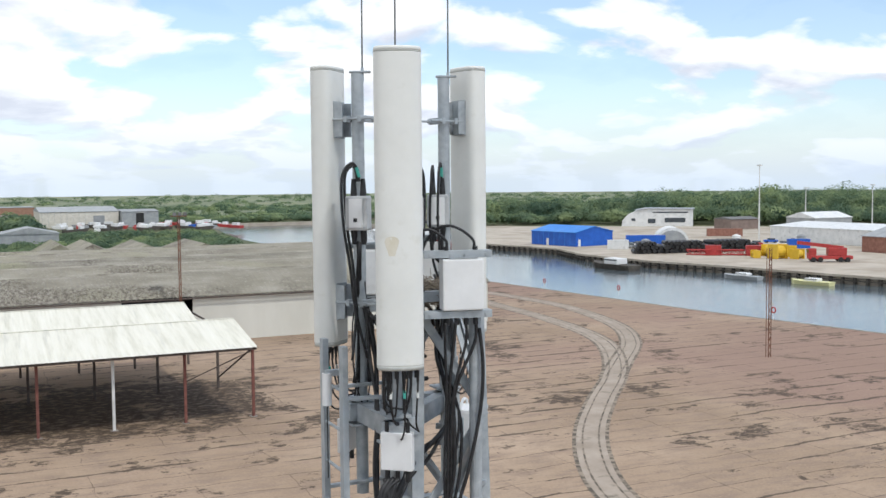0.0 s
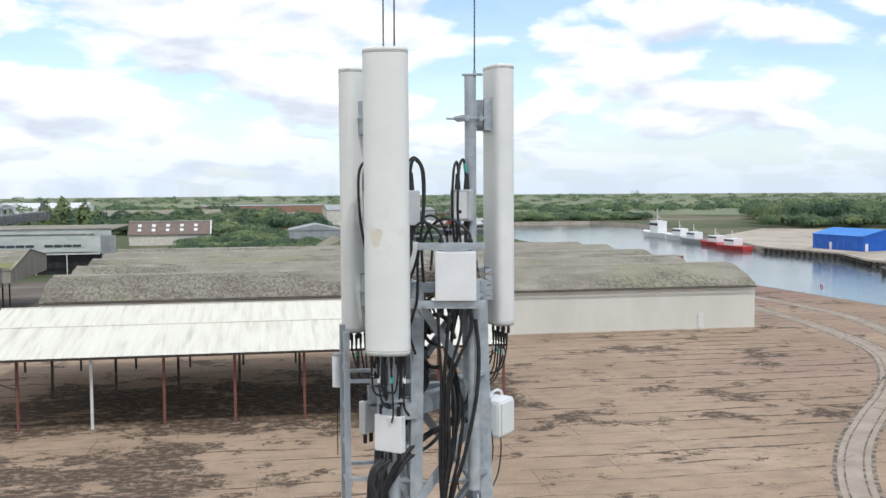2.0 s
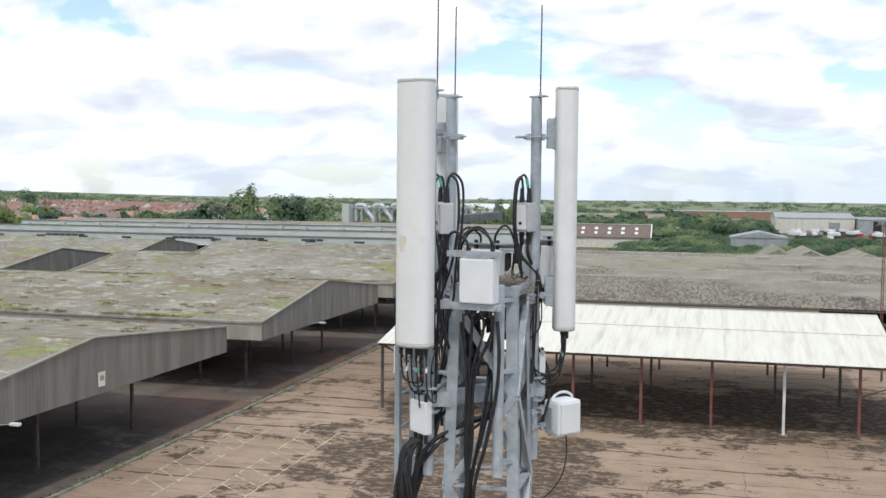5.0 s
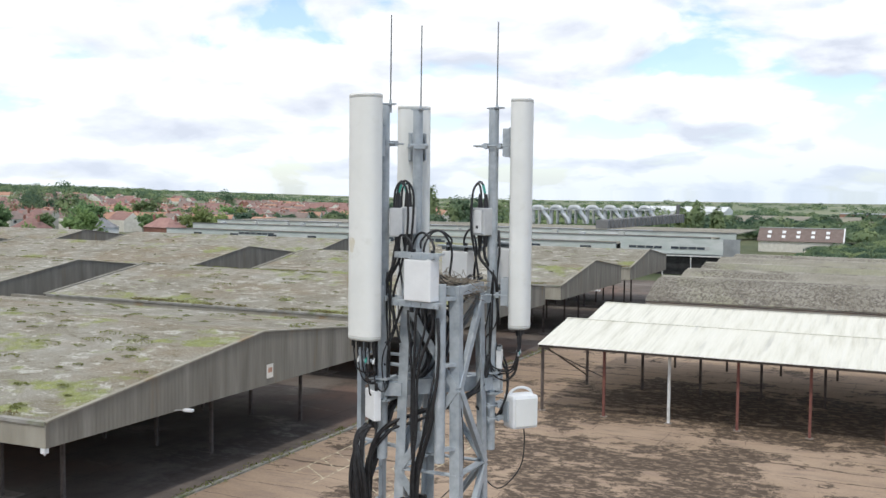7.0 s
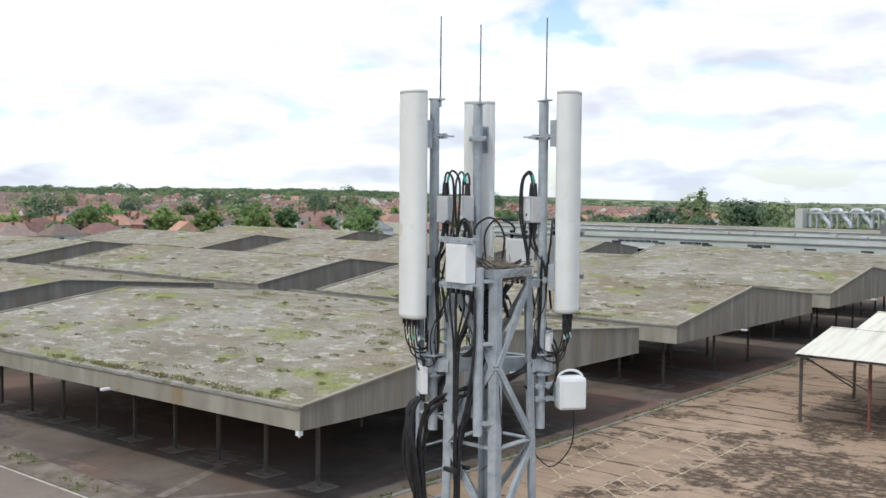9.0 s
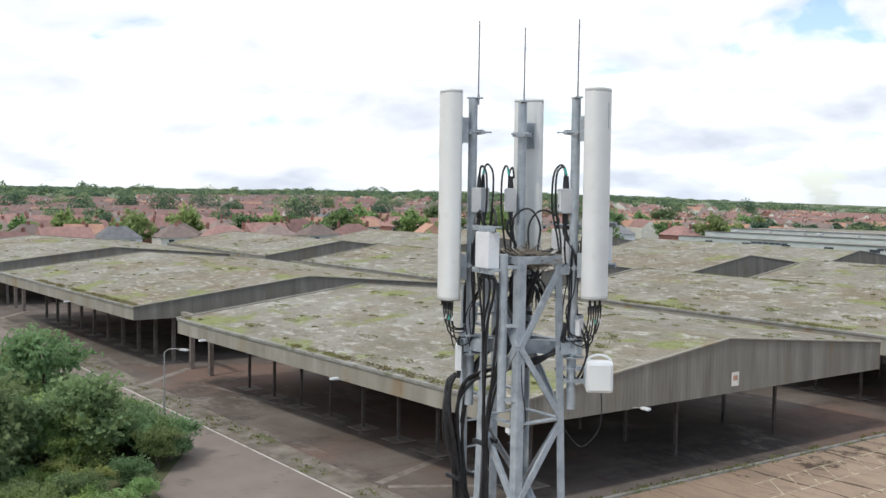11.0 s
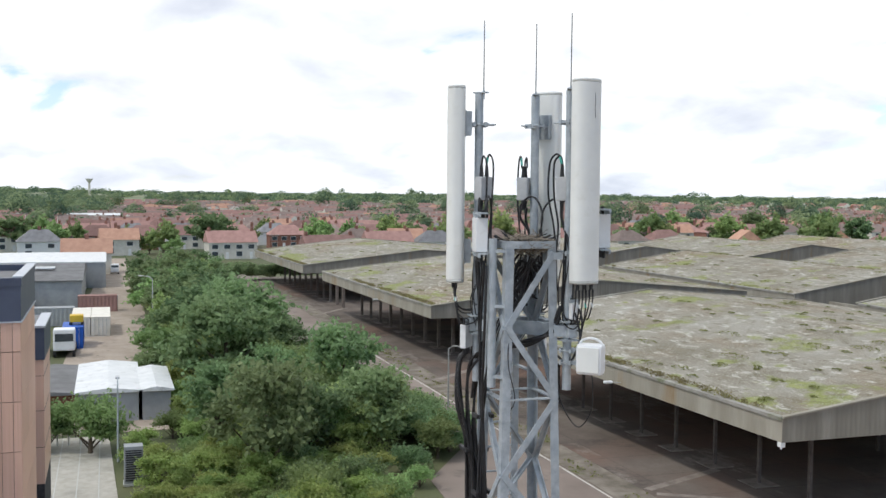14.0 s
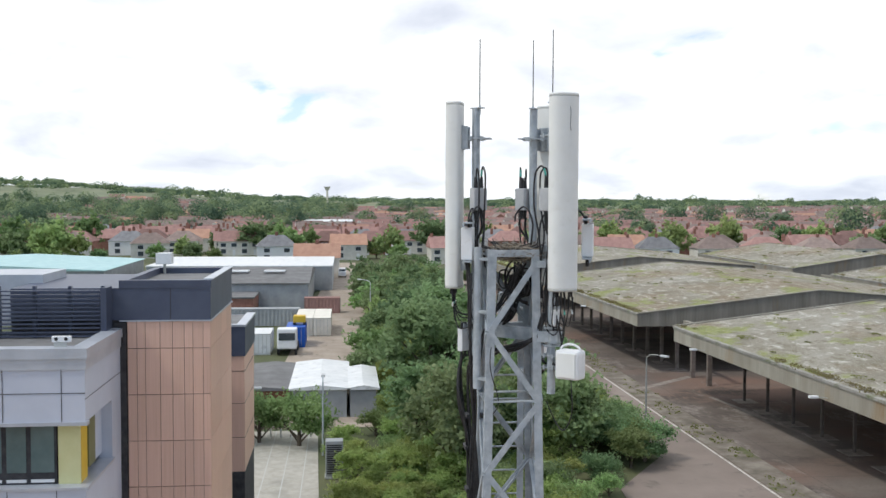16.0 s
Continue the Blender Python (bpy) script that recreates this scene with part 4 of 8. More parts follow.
def amplifier(x, y, turn, z=19.10):
    """The small grey box on each mast with its two pairs of sealed plugs; local -y is its front."""
    a = empty("mast_amplifier", "small pale grey amplifier box with black sealed plugs on a mast", "amplifier", (x, y, z), "mast amplifiers", turn)
    part("housing", box((-0.08, -0.06, 0), (0.08, 0.05, 0.24), None, 0.012), M["box_grey"], a)
    part("front_plate", box((-0.05, -0.068, 0.02), (0.05, -0.06, 0.22), None, 0.003), M["box_white"], a)
    for bx in (-0.063, 0.063):
        for bz in (0.02, 0.22):
            part("bolt", tube((bx, -0.068, bz), (bx, -0.058, bz), 0.008, 6), M["steel"], a)
    for sx in (-0.035, 0.035):
        part("plug", tube((sx, 0, 0.24), (sx, 0, 0.36), 0.024, 10, 0.015), M["cable"], a)
        part("plug", tube((sx, 0, -0.10), (sx, 0, 0.0), 0.016, 10, 0.024), M["cable"], a)
    part("sticker", box((-0.015, -0.0705, 0.06), (0.012, -0.068, 0.085)), M["cable"], a)
    return a


def radio_unit(x, y, z, turn):
    """The flat white box in a bolted rail frame; local -y is its front."""
    r = empty("radio_unit", "flat white radio unit hung between two bolted steel rails", "radio unit", (x, y, z), "radio units", turn)
    part("housing", box((-0.14, -0.06, -0.17), (0.14, 0.06, 0.17), None, 0.012), M["box_white"], r)
    for dz in (0.19, -0.21):
        part("rail", box((-0.26, -0.035, dz - 0.012), (0.20, -0.02, dz + 0.035)), M["steel"], r)
        part("rail_ledge", box((-0.26, -0.02, dz + 0.02), (0.20, 0.05, dz + 0.035)), M["steel"], r)
        for bx in (-0.22, -0.08, 0.02, 0.16):
            part("bolt", tube((bx, -0.045, dz + 0.012), (bx, -0.033, dz + 0.012), 0.011, 6), M["steel"], r)
    part("handle", beam((-0.09, -0.05, 0.178), (0.09, -0.05, 0.178), 0.012, 0.012), M["steel"], r)
    for k in range(4):
        part("plug", tube((-0.1 + 0.065 * k, 0.0, -0.27), (-0.1 + 0.065 * k, 0.0, -0.165), 0.018, 8), M["cable"], r)
    for sx in (-0.1, 0.1):
        part("stub", tube((sx, 0.02, 0.17), (sx, 0.02, 0.25), 0.018, 8), M["cable"], r)
    return r


radio_unit(-0.80, 2.0, 18.755, -12)
radio_unit(-0.99, 3.14, 18.76, 170)
radio_unit(-0.55, 3.225, 18.80, 165)
amplifier(-1.10, 2.15, -70)
amplifier(-0.60, 2.80, -25)
amplifier(-1.27, 2.67, -40)


def climbing_ladder():
    l_ = empty("ladder", "narrow galvanised climbing ladder beside the tower", "ladder", (-1.53, 2.5, 0))
    for y in (-0.2, 0.2):
        part("rail", box((-0.02, y - 0.035, 0), (0.02, y + 0.035, 18.35)), M["steel"], l_)
    rung = None
    for i in range(66):
        z = 0.3 + i * 0.273
        if rung is None:
            rung = part("rung", tube((0, -0.2, 0), (0, 0.2, 0), 0.011, 8), M["steel"], l_)
            rung.location = (0, 0, z)
        else:
            part_copy(rung, l_, pose(0, 0, z))
    for z in (2, 5.5, 9, 12.5, 15.4, 17.3, 18.0):
        h = half_side(z)
        for y in (-0.2, 0.2):
            part("stay", beam((0, y, z), (TC.x - h + 1.53, math.copysign(h, y) + TC.y - 2.5, z), 0.05, 0.02), M["steel"], l_)
    return l_


climbing_ladder()


def link_dish():
    """The rounded white box with an arched handle on the lower end of a mast; local -y faces the mast."""
    d = empty("link_antenna", "rounded white outdoor radio link box with an arched handle", "radio link", (-0.30, 3.0, 17.55), turn=-40)
    part("housing", box((-0.09, -0.13, -0.16), (0.10, 0.13, 0.14), None, 0.032), M["box_white"], d)
    part("face_plate", box((0.10, -0.105, -0.135), (0.112, 0.105, 0.115), None, 0.005), M["panel_white"], d)
    part("back_plate", box((-0.10, -0.10, -0.13), (-0.09, 0.10, 0.11), None, 0.004), M["box_grey"], d)
    cable("handle", [(0.0, -0.118, 0.11), (0.0, -0.10, 0.16), (0.0, -0.05, 0.188), (0.0, 0.0, 0.195), (0.0, 0.05, 0.188), (0.0, 0.10, 0.16), (0.0, 0.118, 0.11)], 0.012, M["box_white"], d, 8)
    part("bracket_plate", box((-0.12, -0.145, -0.10), (0.03, -0.13, 0.08)), M["steel"], d)
    for z in (-0.07, 0.05):
        part("bracket_arm", box((-0.105, -0.235, z - 0.02), (-0.035, -0.145, z + 0.02)), M["steel"], d)
        part("clamp", box((-0.14, -0.225, z - 0.022), (0.0, -0.205, z + 0.022)), M["steel"], d)
        part("clamp", box((-0.14, -0.325, z - 0.022), (0.0, -0.308, z + 0.022)), M["steel"], d)
        for sx in (-0.128, -0.012):
            part("bolt", tube((sx, -0.345, z), (sx, -0.19, z), 0.006, 6), M["steel"], d)
    cable("tail_cable", [(0.03, 0.02, -0.16), (0.03, 0.03, -0.30), (0.0, 0.02, -0.50), (-0.06, -0.06, -0.66), (-0.12, -0.16, -0.73), (-0.16, -0.28, -0.62), (-0.15, -0.36, -0.45)], 0.006, M["cable"], d)
    return d


link_dish()

# ---- land in the distance, woods, trees and hedges ----
def smooth01(a, b, x):
    u = min(max((x - a) / (b - a), 0.0), 1.0)
    return u * u * (3 - 2 * u)


def elev(x, y):
    """Height of the land: flat by the docks, falling gently away, one low hill."""
    r, ang = math.hypot(x, y), math.degrees(math.atan2(y, x)) % 360
    fall = 21 - 34 * smooth01(112, 140, ang) * (1 - smooth01(215, 260, ang))
    h = -fall * smooth01(660, 1700, r)
    h += 26 * math.exp(-((ang - 198) / 11) ** 2) * smooth01(800, 1250, r)
    return h


bm = bmesh.new()
hill_rows = []
for i in range(91):
    a = radians(i * 4)
    hill_rows.append([bm.verts.new((r * math.cos(a), r * math.sin(a), elev(r * math.cos(a), r * math.sin(a)) - 0.3)) for r in (630, 640, 690, 760, 900, 1100, 1300, 1600, 2000, 2500, 4200)])
for a, b in zip(hill_rows, hill_rows[1:]):
    for k in range(10):
        bm.faces.new((a[k], a[k + 1], b[k + 1], b[k])).smooth = True
bmesh.ops.recalc_face_normals(bm, faces=bm.faces[:])
# land green made paler: horizon haze is mixed into the base colour
M["hill_green"] = material("hill_green", [(0.3, (0.12, 0.15, 0.09)), (0.55, (0.19, 0.215, 0.13)), (0.72, (0.31, 0.29, 0.18))], 0.006, 0.95)
tagged(part("hills", bm, M["hill_green"]), "green land reaching the horizon", "land", kind="structure")

rng = np.random.default_rng(7)


def leaf_quads(centres, size, flat=0.5):
    """Vertices and faces for one small leaf clump at each centre."""
    n = len(centres)
    u = rng.normal(size=(n, 3))
    u[:, 2] *= flat
    u /= np.linalg.norm(u, axis=1)[:, None]
    v = np.cross(u, rng.normal(size=(n, 3)))
    v /= np.linalg.norm(v, axis=1)[:, None]
    s = size * rng.uniform(0.6, 1.3, n)[:, None]
    c = np.asarray(centres)
    tip = 0.35 * rng.normal(size=(n, 3)) * s * 0.5
    verts = np.stack((c - u * s * 0.5, c + v * s * 0.42 + tip, c + u * s * 0.5, c - v * s * 0.42 + tip * 0.5), 1).reshape(-1, 3)
    return verts, np.arange(4 * n).reshape(n, 4)


def leaf_blades(centres, size, up=0.9, three=False):
    """Small leaf clumps that mostly face upwards: diamonds, or triangles for far crowns."""
    c = np.asarray(centres)
    n = len(c)
    nor = rng.normal(size=(n, 3)) + np.array((0, 0, up))
    nor /= np.linalg.norm(nor, axis=1)[:, None]
    u = np.cross(nor, rng.normal(size=(n, 3)))
    u /= np.linalg.norm(u, axis=1)[:, None]
    v = np.cross(nor, u)
    s = size * rng.uniform(0.55, 1.35, n)[:, None]
    if three:
        return np.stack((c - u * s * 0.55, c + u * s * 0.45 + v * s * 0.4, c + u * s * 0.35 - v * s * 0.45), 1).reshape(-1, 3), np.arange(3 * n).reshape(n, 3)
    return np.stack((c - u * s * 0.55, c + v * s * 0.32, c + u * s * 0.55, c - v * s * 0.32), 1).reshape(-1, 3), np.arange(4 * n).reshape(n, 4)


def crown_points(n, rx, rz, lobes, z0, tuft=9):
    """Sprays of leaves near the skins of several lobes that make up an uneven crown."""
    out = []
    for k in range(lobes):
        a, q = rng.uniform(0, 2 * math.pi), math.sqrt(rng.uniform(0, 1))
        c = np.array((rx * 0.72 * q * math.cos(a), rx * 0.72 * q * math.sin(a), z0 + rz * (0.15 + 1.35 * rng.uniform(0, 1) * (1 - 0.45 * q))))
        r = rx * rng.uniform(0.18, 0.44)
        m = max(n // lobes // tuft, 1)
        d = rng.normal(size=(m, 3))
        d /= np.linalg.norm(d, axis=1)[:, None]
        d[:, 2] = np.where(d[:, 2] < -0.3, -d[:, 2] * 0.5, d[:, 2])
        rad = r * rng.uniform(0.45, 1.3, m)
        tip = c + d * rad[:, None] * np.array((1, 1, 0.85))
        along = rng.uniform(-1, 0.6, (m, tuft, 1)) * (d * r * 0.55)[:, None, :]
        out.append((tip[:, None, :] + along + rng.normal(size=(m, tuft, 3)) * rx * np.array((0.055, 0.055, 0.035))).reshape(-1, 3))
    return np.concatenate(out)


def dome_leaves(n, w, h, size):
    """A rounded far crown: triangles over the skins of three merged domes, each facing outwards."""
    vs = []
    for k in range(3):
        q = 1.0 if k == 0 else rng.uniform(0.45, 0.8)
        a = rng.uniform(0, 2 * math.pi)
        c = np.array((0, 0, 0.52 * h)) if k == 0 else np.array((0.34 * w * math.cos(a), 0.34 * w * math.sin(a), h * rng.uniform(0.3, 0.62)))
        m = n // 2 if k == 0 else n // 4
        d = rng.normal(size=(m, 3))
        d /= np.linalg.norm(d, axis=1)[:, None]
        d[:, 2] = np.where(d[:, 2] < -0.25, -d[:, 2], d[:, 2])
        bump = 1 + 0.16 * np.sin(3.1 * d[:, 0] + a) * np.cos(3.7 * d[:, 1] - a) + rng.normal(0, 0.06, m)
        p = c + d * bump[:, None] * q * np.array((w / 2, w / 2, 0.46 * h))
        nor = d * np.array((1, 1, 1.3)) + 0.3 * rng.normal(size=(m, 3))
        nor /= np.linalg.norm(nor, axis=1)[:, None]
        u = np.cross(nor, rng.normal(size=(m, 3)))
        u /= np.linalg.norm(u, axis=1)[:, None]
        v = np.cross(nor, u)
        s = size * rng.uniform(0.6, 1.4, m)[:, None]
        vs.append(np.stack((p - u * s * 0.6, p + u * s * 0.5 + v * s * 0.5, p + u * s * 0.4 - v * s * 0.55), 1).reshape(-1, 3))
    v = np.concatenate(vs)
    return v, np.arange(len(v)).reshape(-1, 3)


def mesh_of(name, verts, faces, mat):
    me = bpy.data.meshes.new(name)
    me.from_pydata(verts.tolist(), [], faces.tolist())
    me.materials.append(mat)
    me.update()
    return me


def tree_kind(name, label, rx, rz, z0, leaves, size, mat, lobes=9, category="tree", limbs=6, three=False):
    t = empty(name, label, category, (0, 0, -500))
    bm = tube((0, 0, -0.1), (0, 0, z0 + rz * 0.5), 0.045 * rx + 0.05, 9, 0.03 * rx)
    for k in range(limbs):
        a = 2 * math.pi * k / limbs + 0.4
        h = z0 * 0.5 + rz * 0.12 * (k % 3)
        add_tube(bm, (0, 0, h), (rx * 0.55 * math.cos(a), rx * 0.55 * math.sin(a), h + rz * 0.55), 0.03 * rx, 6, 0.008 * rx)
    part("trunk", bm, M["bark"], t)
    v, f = leaf_blades(crown_points(leaves, rx, rz, lobes, z0), size, 0.9, three)
    ob = new("crown", mesh_of("crown", v, f, mat))
    ob.parent = t
    return t


M["leaf_light"] = leafy("light_leaves", [(0.3, (0.19, 0.25, 0.075)), (0.5, (0.29, 0.36, 0.115)), (0.72, (0.41, 0.45, 0.18))], 0.2)


def kinds(count, size):
    return [
        tree_kind("tree", "leafy green tree with a broad uneven crown", 2.6, 2.6, 1.2, int(8500 * count), 0.20 * size, M["leaf"], 24),
        tree_kind("tree", "dense dark green tree with a rounded uneven crown", 3.1, 3.4, 1.4, int(10500 * count), 0.22 * size, M["leaf_dark"], 28),
        tree_kind("shrub", "tall green shrub of thin upright growth", 1.9, 1.7, 0.3, int(6000 * count), 0.16 * size, M["leaf"], 20, "shrub"),
        tree_kind("shrub", "bushy dark green shrub", 2.3, 1.8, 0.3, int(7000 * count), 0.17 * size, M["leaf_dark"], 20, "shrub"),
        tree_kind("shrub", "light green willow-like shrub", 2.0, 2.0, 0.3, int(6500 * count), 0.16 * size, M["leaf_light"], 18, "shrub"),
    ]


KINDS, MID_KINDS, LONG_KINDS = kinds(0.85, 1.08), kinds(0.42, 1.5), kinds(0.2, 2.1)
FAR_KINDS = [
    tree_kind("tree", "green garden tree between the houses", 3.2, 3.0, 1.2, 3000, 0.62, M["leaf"], 16, limbs=4, three=True),
    tree_kind("tree", "dark green garden tree between the houses", 3.6, 3.8, 1.4, 3200, 0.66, M["leaf_dark"], 18, limbs=4, three=True),
]
used = set()


def plant(kind, x, y, h, turn, group):
    """Sets one more of a kind at its place; the first use moves the original."""
    sc = h
    m = pose(x, y, -0.05, 0, 0, turn)
    if kind.name not in used:
        used.add(kind.name)
        kind.matrix_basis = m
        ob = kind
    else:
        ob = copy_thing(kind, m)
    ob.scale = (sc, sc, sc * random.uniform(0.92, 1.12))
    ob["group"] = group
    return ob


random.seed(11)
# the overgrown strip beside the road
x = -44.0
while x > -206:
    y = 4.0 if x > -105 else 6.0
    while y < 25:
        jx, jy = x + random.uniform(-1.5, 1.5), y + random.uniform(-1.2, 1.2)
        edge = 16.5 if x > -52 else 19.0 if x > -62 else 24.0 if x > -84 else 21.5 if x > -112 else 17.0
        if jy < edge and not (-125 < jx < -100 and jy > 17 and random.random() < 0.5):
            if x > -62:
                k = random.choice((2, 3, 4, 2, 3))
                s = random.uniform(0.75, 1.1)
            elif x > -112:
                k = random.choice((0, 1, 3, 2, 4, 0, 3))
                s = random.uniform(0.8, 1.15) if k < 2 else random.uniform(1.1, 1.6)
            else:
                k = random.choice((0, 1, 1, 0, 3))
                s = random.uniform(0.95, 1.45)
            if jy < 8.5 and x > -95:
                k, s = random.choice((4, 4, 2)), random.uniform(0.6, 0.95)
            if jy > 17.5:
                s *= 0.75
            plant((KINDS if x > -76 else MID_KINDS if x > -118 else LONG_KINDS)[k], jx, jy, s, random.uniform(0, 360), "trees of the overgrown strip")
        y += 3.5 if x > -120 else 4.6
    x -= 3.6 if x > -120 else 5.2
for hx, hy, hs in ((-88, 9, 1.75), (-100, 12, 1.8), (-112, 9.5, 1.7), (-78, 18, 1.25), (-64, 17, 1.1), (-59, 8.5, 1.3), (-63, 12, 1.1), (-70, 6.5, 1.1)):
    plant(MID_KINDS[1], hx, hy, hs, random.uniform(0, 360), "trees of the overgrown strip")
# bushes leaning out to the road's edge
for k in range(11):
    plant(KINDS[random.choice((2, 3, 4))], -63 - 2.2 * k, 22.0 + random.uniform(-0.9, 1.0), random.uniform(0.8, 1.15), random.uniform(0, 360), "trees of the overgrown strip")
# low thicket that closes the near end of the strip
for k in range(70):
    hx, hy = random.uniform(-66, -43), random.uniform(1.5, 15)
    plant(KINDS[random.choice((2, 4, 4, 4))], hx, hy, random.uniform(0.5, 0.85), random.uniform(0, 360), "trees of the overgrown strip")
# shrubs by the small yard
for sx, sy in ((-70, -2.8), (-71, -6), (-70.5, -9.5), (-71, -13), (-66, 0.5), (-62, 1.2), (-57, 1.5), (-52, 1.0)):
    plant(KINDS[2 if sy < -1 else 4], sx + random.uniform(-0.5, 0.5), sy, random.uniform(1.1, 1.5) if sy < -1 else random.uniform(0.7, 0.95), random.uniform(0, 360), "shrubs by the small yard")


def leaf_stuff(name, label, category, spots, leaves, size, mat):
    """Many far crowns in one mesh: spots are x, y, ground, width, height."""
    vs, fs, n = [], [], 0
    for x, y, z, w, h in spots:
        v, f = dome_leaves(leaves, w, h * 0.78, size)
        v = v + np.array((x, y, z))
        vs.append(v)
        fs.append(f + n)
        n += len(v)
    ob = new(name, mesh_of(name, np.concatenate(vs), np.concatenate(fs), mat))
    return tagged(ob, label, category, kind="stuff")


def polar(r, deg):
    return r * math.cos(radians(deg)), r * math.sin(radians(deg))


# wooded rise beyond the far quay: a ragged skyline with taller single crowns
spots = []
for k in range(900):
    a, r = random.uniform(36, 63.5), 455 + 190 * random.random() ** 0.9
    x, y = polar(r, a)
    sky = 0.0135 - 0.011 * noise.noise(Vector((a * 0.55, 3.3, 0.0))) - 0.0045 * smooth01(56, 46, a)
    h = (19.4 - r * sky) * random.choice((0.66, 0.8, 0.88, 0.94, 1.0)) * (0.62 if r < 478 else 1.22 if random.random() < 0.05 else 1.0)
    spots.append((x, y, elev(x, y) - 0.5, random.uniform(8, 15) * (1.25 if h > 13 else 1), h / 0.78))
leaf_stuff("woods", "dense green woodland with a ragged top beyond the far quay", "woods", spots, 520, 0.85, M["wood_far"])
# woods on the hill beyond the road's end
spots = []
for k in range(260):
    a, r = random.uniform(180, 206), random.uniform(640, 980)
    x, y = polar(r, a)
    spots.append((x, y, elev(x, y) - 0.5, random.uniform(10, 19), random.uniform(14, 24)))
leaf_stuff("woods", "dark green wood on the low hill behind the estate", "woods", spots, 420, 1.0, M["wood_far"])
# trees closing the skyline over the estate
spots = []
for k in range(900):
    a, r = random.uniform(114, 214), random.uniform(1150, 1750)
    x, y = polar(r, a)
    q = 0.72 + 0.75 * noise.noise(Vector((a * 0.55, 7.7, 0.0))) + (0.55 if random.random() < 0.1 else 0.0)
    spots.append((x, y, elev(x, y) - 1.0, random.uniform(11, 24), random.uniform(9, 15) * max(q, 0.3)))
leaf_stuff("woods", "continuous dark green trees along the skyline of the estate", "woods", spots, 150, 2.0, M["wood_far"])
# woods and copses elsewhere along the horizon, low in the north, taller over the estate
spots = []
for k in range(2100):
    a, r = random.uniform(28, 216), 760 + 2400 * random.random() ** 0.8
    x, y = polar(r, a)
    if noise.noise(Vector((x * 0.004, y * 0.004, 3.1))) < (0.0 if a < 118 else -0.12) and r < 1500:
        continue
    low = (r / 1500) ** 0.7 if a < 118 else 1.0
    spots.append((x, y, elev(x, y) - 0.5, random.uniform(14, 30) * (r / 1500) ** 0.3, low * random.uniform(6, 11) * (1.5 if random.random() < 0.12 else 1.0)))
leaf_stuff("woods", "far green woods and hedgerows on the horizon", "woods", spots, 130, 2.0, M["wood_far"])
spots = []
for k in range(420):
    x, y = polar(560 + 640 * random.random() ** 1.1, random.uniform(60, 103))
    if x > 84 and y < 590 or abs(x + 5) < 45 and 580 < y < 630 or noise.noise(Vector((x * 0.006, y * 0.012, 2.2))) < 0.0:
        continue
    spots.append((x, y, elev(x, y) - 0.5, random.uniform(8, 15), random.uniform(5, 10)))
leaf_stuff("woods", "mixed green trees and hedges beyond the head of the river", "woods", spots, 260, 1.1, M["wood_far"])
# belt behind the factory and scrub round the boat yard
spots = []
for k in range(150):
    x, y = random.uniform(-330, -120), random.uniform(345, 430)
    if noise.noise(Vector((x * 0.03, y * 0.02, 6.1))) < -0.1:
        continue
    spots.append((x, y, -0.5, random.uniform(7, 13), random.uniform(6, 13) * (1.5 if random.random() < 0.15 else 1.0)))
for x in (-189, -172, -166, -149, -96, -90):
    spots.append((x, 376 + random.uniform(-4, 4), -0.5, random.uniform(11, 14), random.uniform(21, 24) if x < -120 else 18))
for x, w, h in ((-181, 6, 27), (-79, 4.5, 19), (-73, 5, 21), (-66, 4.5, 18)):  # poplars
    spots.append((x, 373, -0.5, w, h))
for k in range(110):
    x, y = random.uniform(-110, 20), random.uniform(395, 560)
    spots.append((x, y, -0.5, random.uniform(8, 14), random.uniform(6, 13)))
leaf_stuff("woods", "belt of leafy green trees behind the factory", "woods", spots, 600, 1.2, M["wood_far"])
spots = []
for k in range(420):
    x, y = random.uniform(-30, 84), random.uniform(270, 400)
    if x > 67 + (y - 270) * 0.12 or (-60 < x < -15 and y > 370):
        continue
    spots.append((x, y, -0.3, random.uniform(4, 8), random.uniform(2.5, 5)))
leaf_stuff("scrub", "thick green scrub by the river bank", "scrub", spots, 300, 0.55, M["wood_far"])
spots = []
for k in range(220):
    spots.append((random.uniform(84, 200), 512 + random.uniform(4, 60), -0.3, random.uniform(6, 11), random.uniform(2.5, 5.5)))
leaf_stuff("scrub", "green trees and scrub on the far river bank", "scrub", spots, 220, 1.0, M["wood_far"])
spots = [(-217.5 + random.uniform(-1.2, 1.2), y, -0.2, random.uniform(3.5, 5), random.uniform(4.5, 6.0)) for y in np.arange(14, 60, 1.5)]
leaf_stuff("hedge", "dark clipped hedge in front of the houses", "hedge", spots, 800, 0.38, M["leaf_dark"])

for kind in KINDS + MID_KINDS + LONG_KINDS:  # kinds that found no place
    if kind.name not in used:
        for ob in list(kind.children):
            bpy.data.objects.remove(ob)
        bpy.data.objects.remove(kind)


# ---- houses ----
def window(parent, x, y, z, w, h, out):
    """A white-framed window set on a wall that faces out (+1 or -1 along local x)."""
    f = part("window", box((x - 0.06, y - w / 2 - 0.08, z - 0.08), (x + 0.06, y + w / 2 + 0.08, z + h + 0.08)), M["white_frame"], parent)
    part("pane", box((x + out * 0.05 - 0.02, y - w / 2, z), (x + out * 0.05 + 0.03 * out, y + w / 2, z + h)), M["glass"], f)
    return f


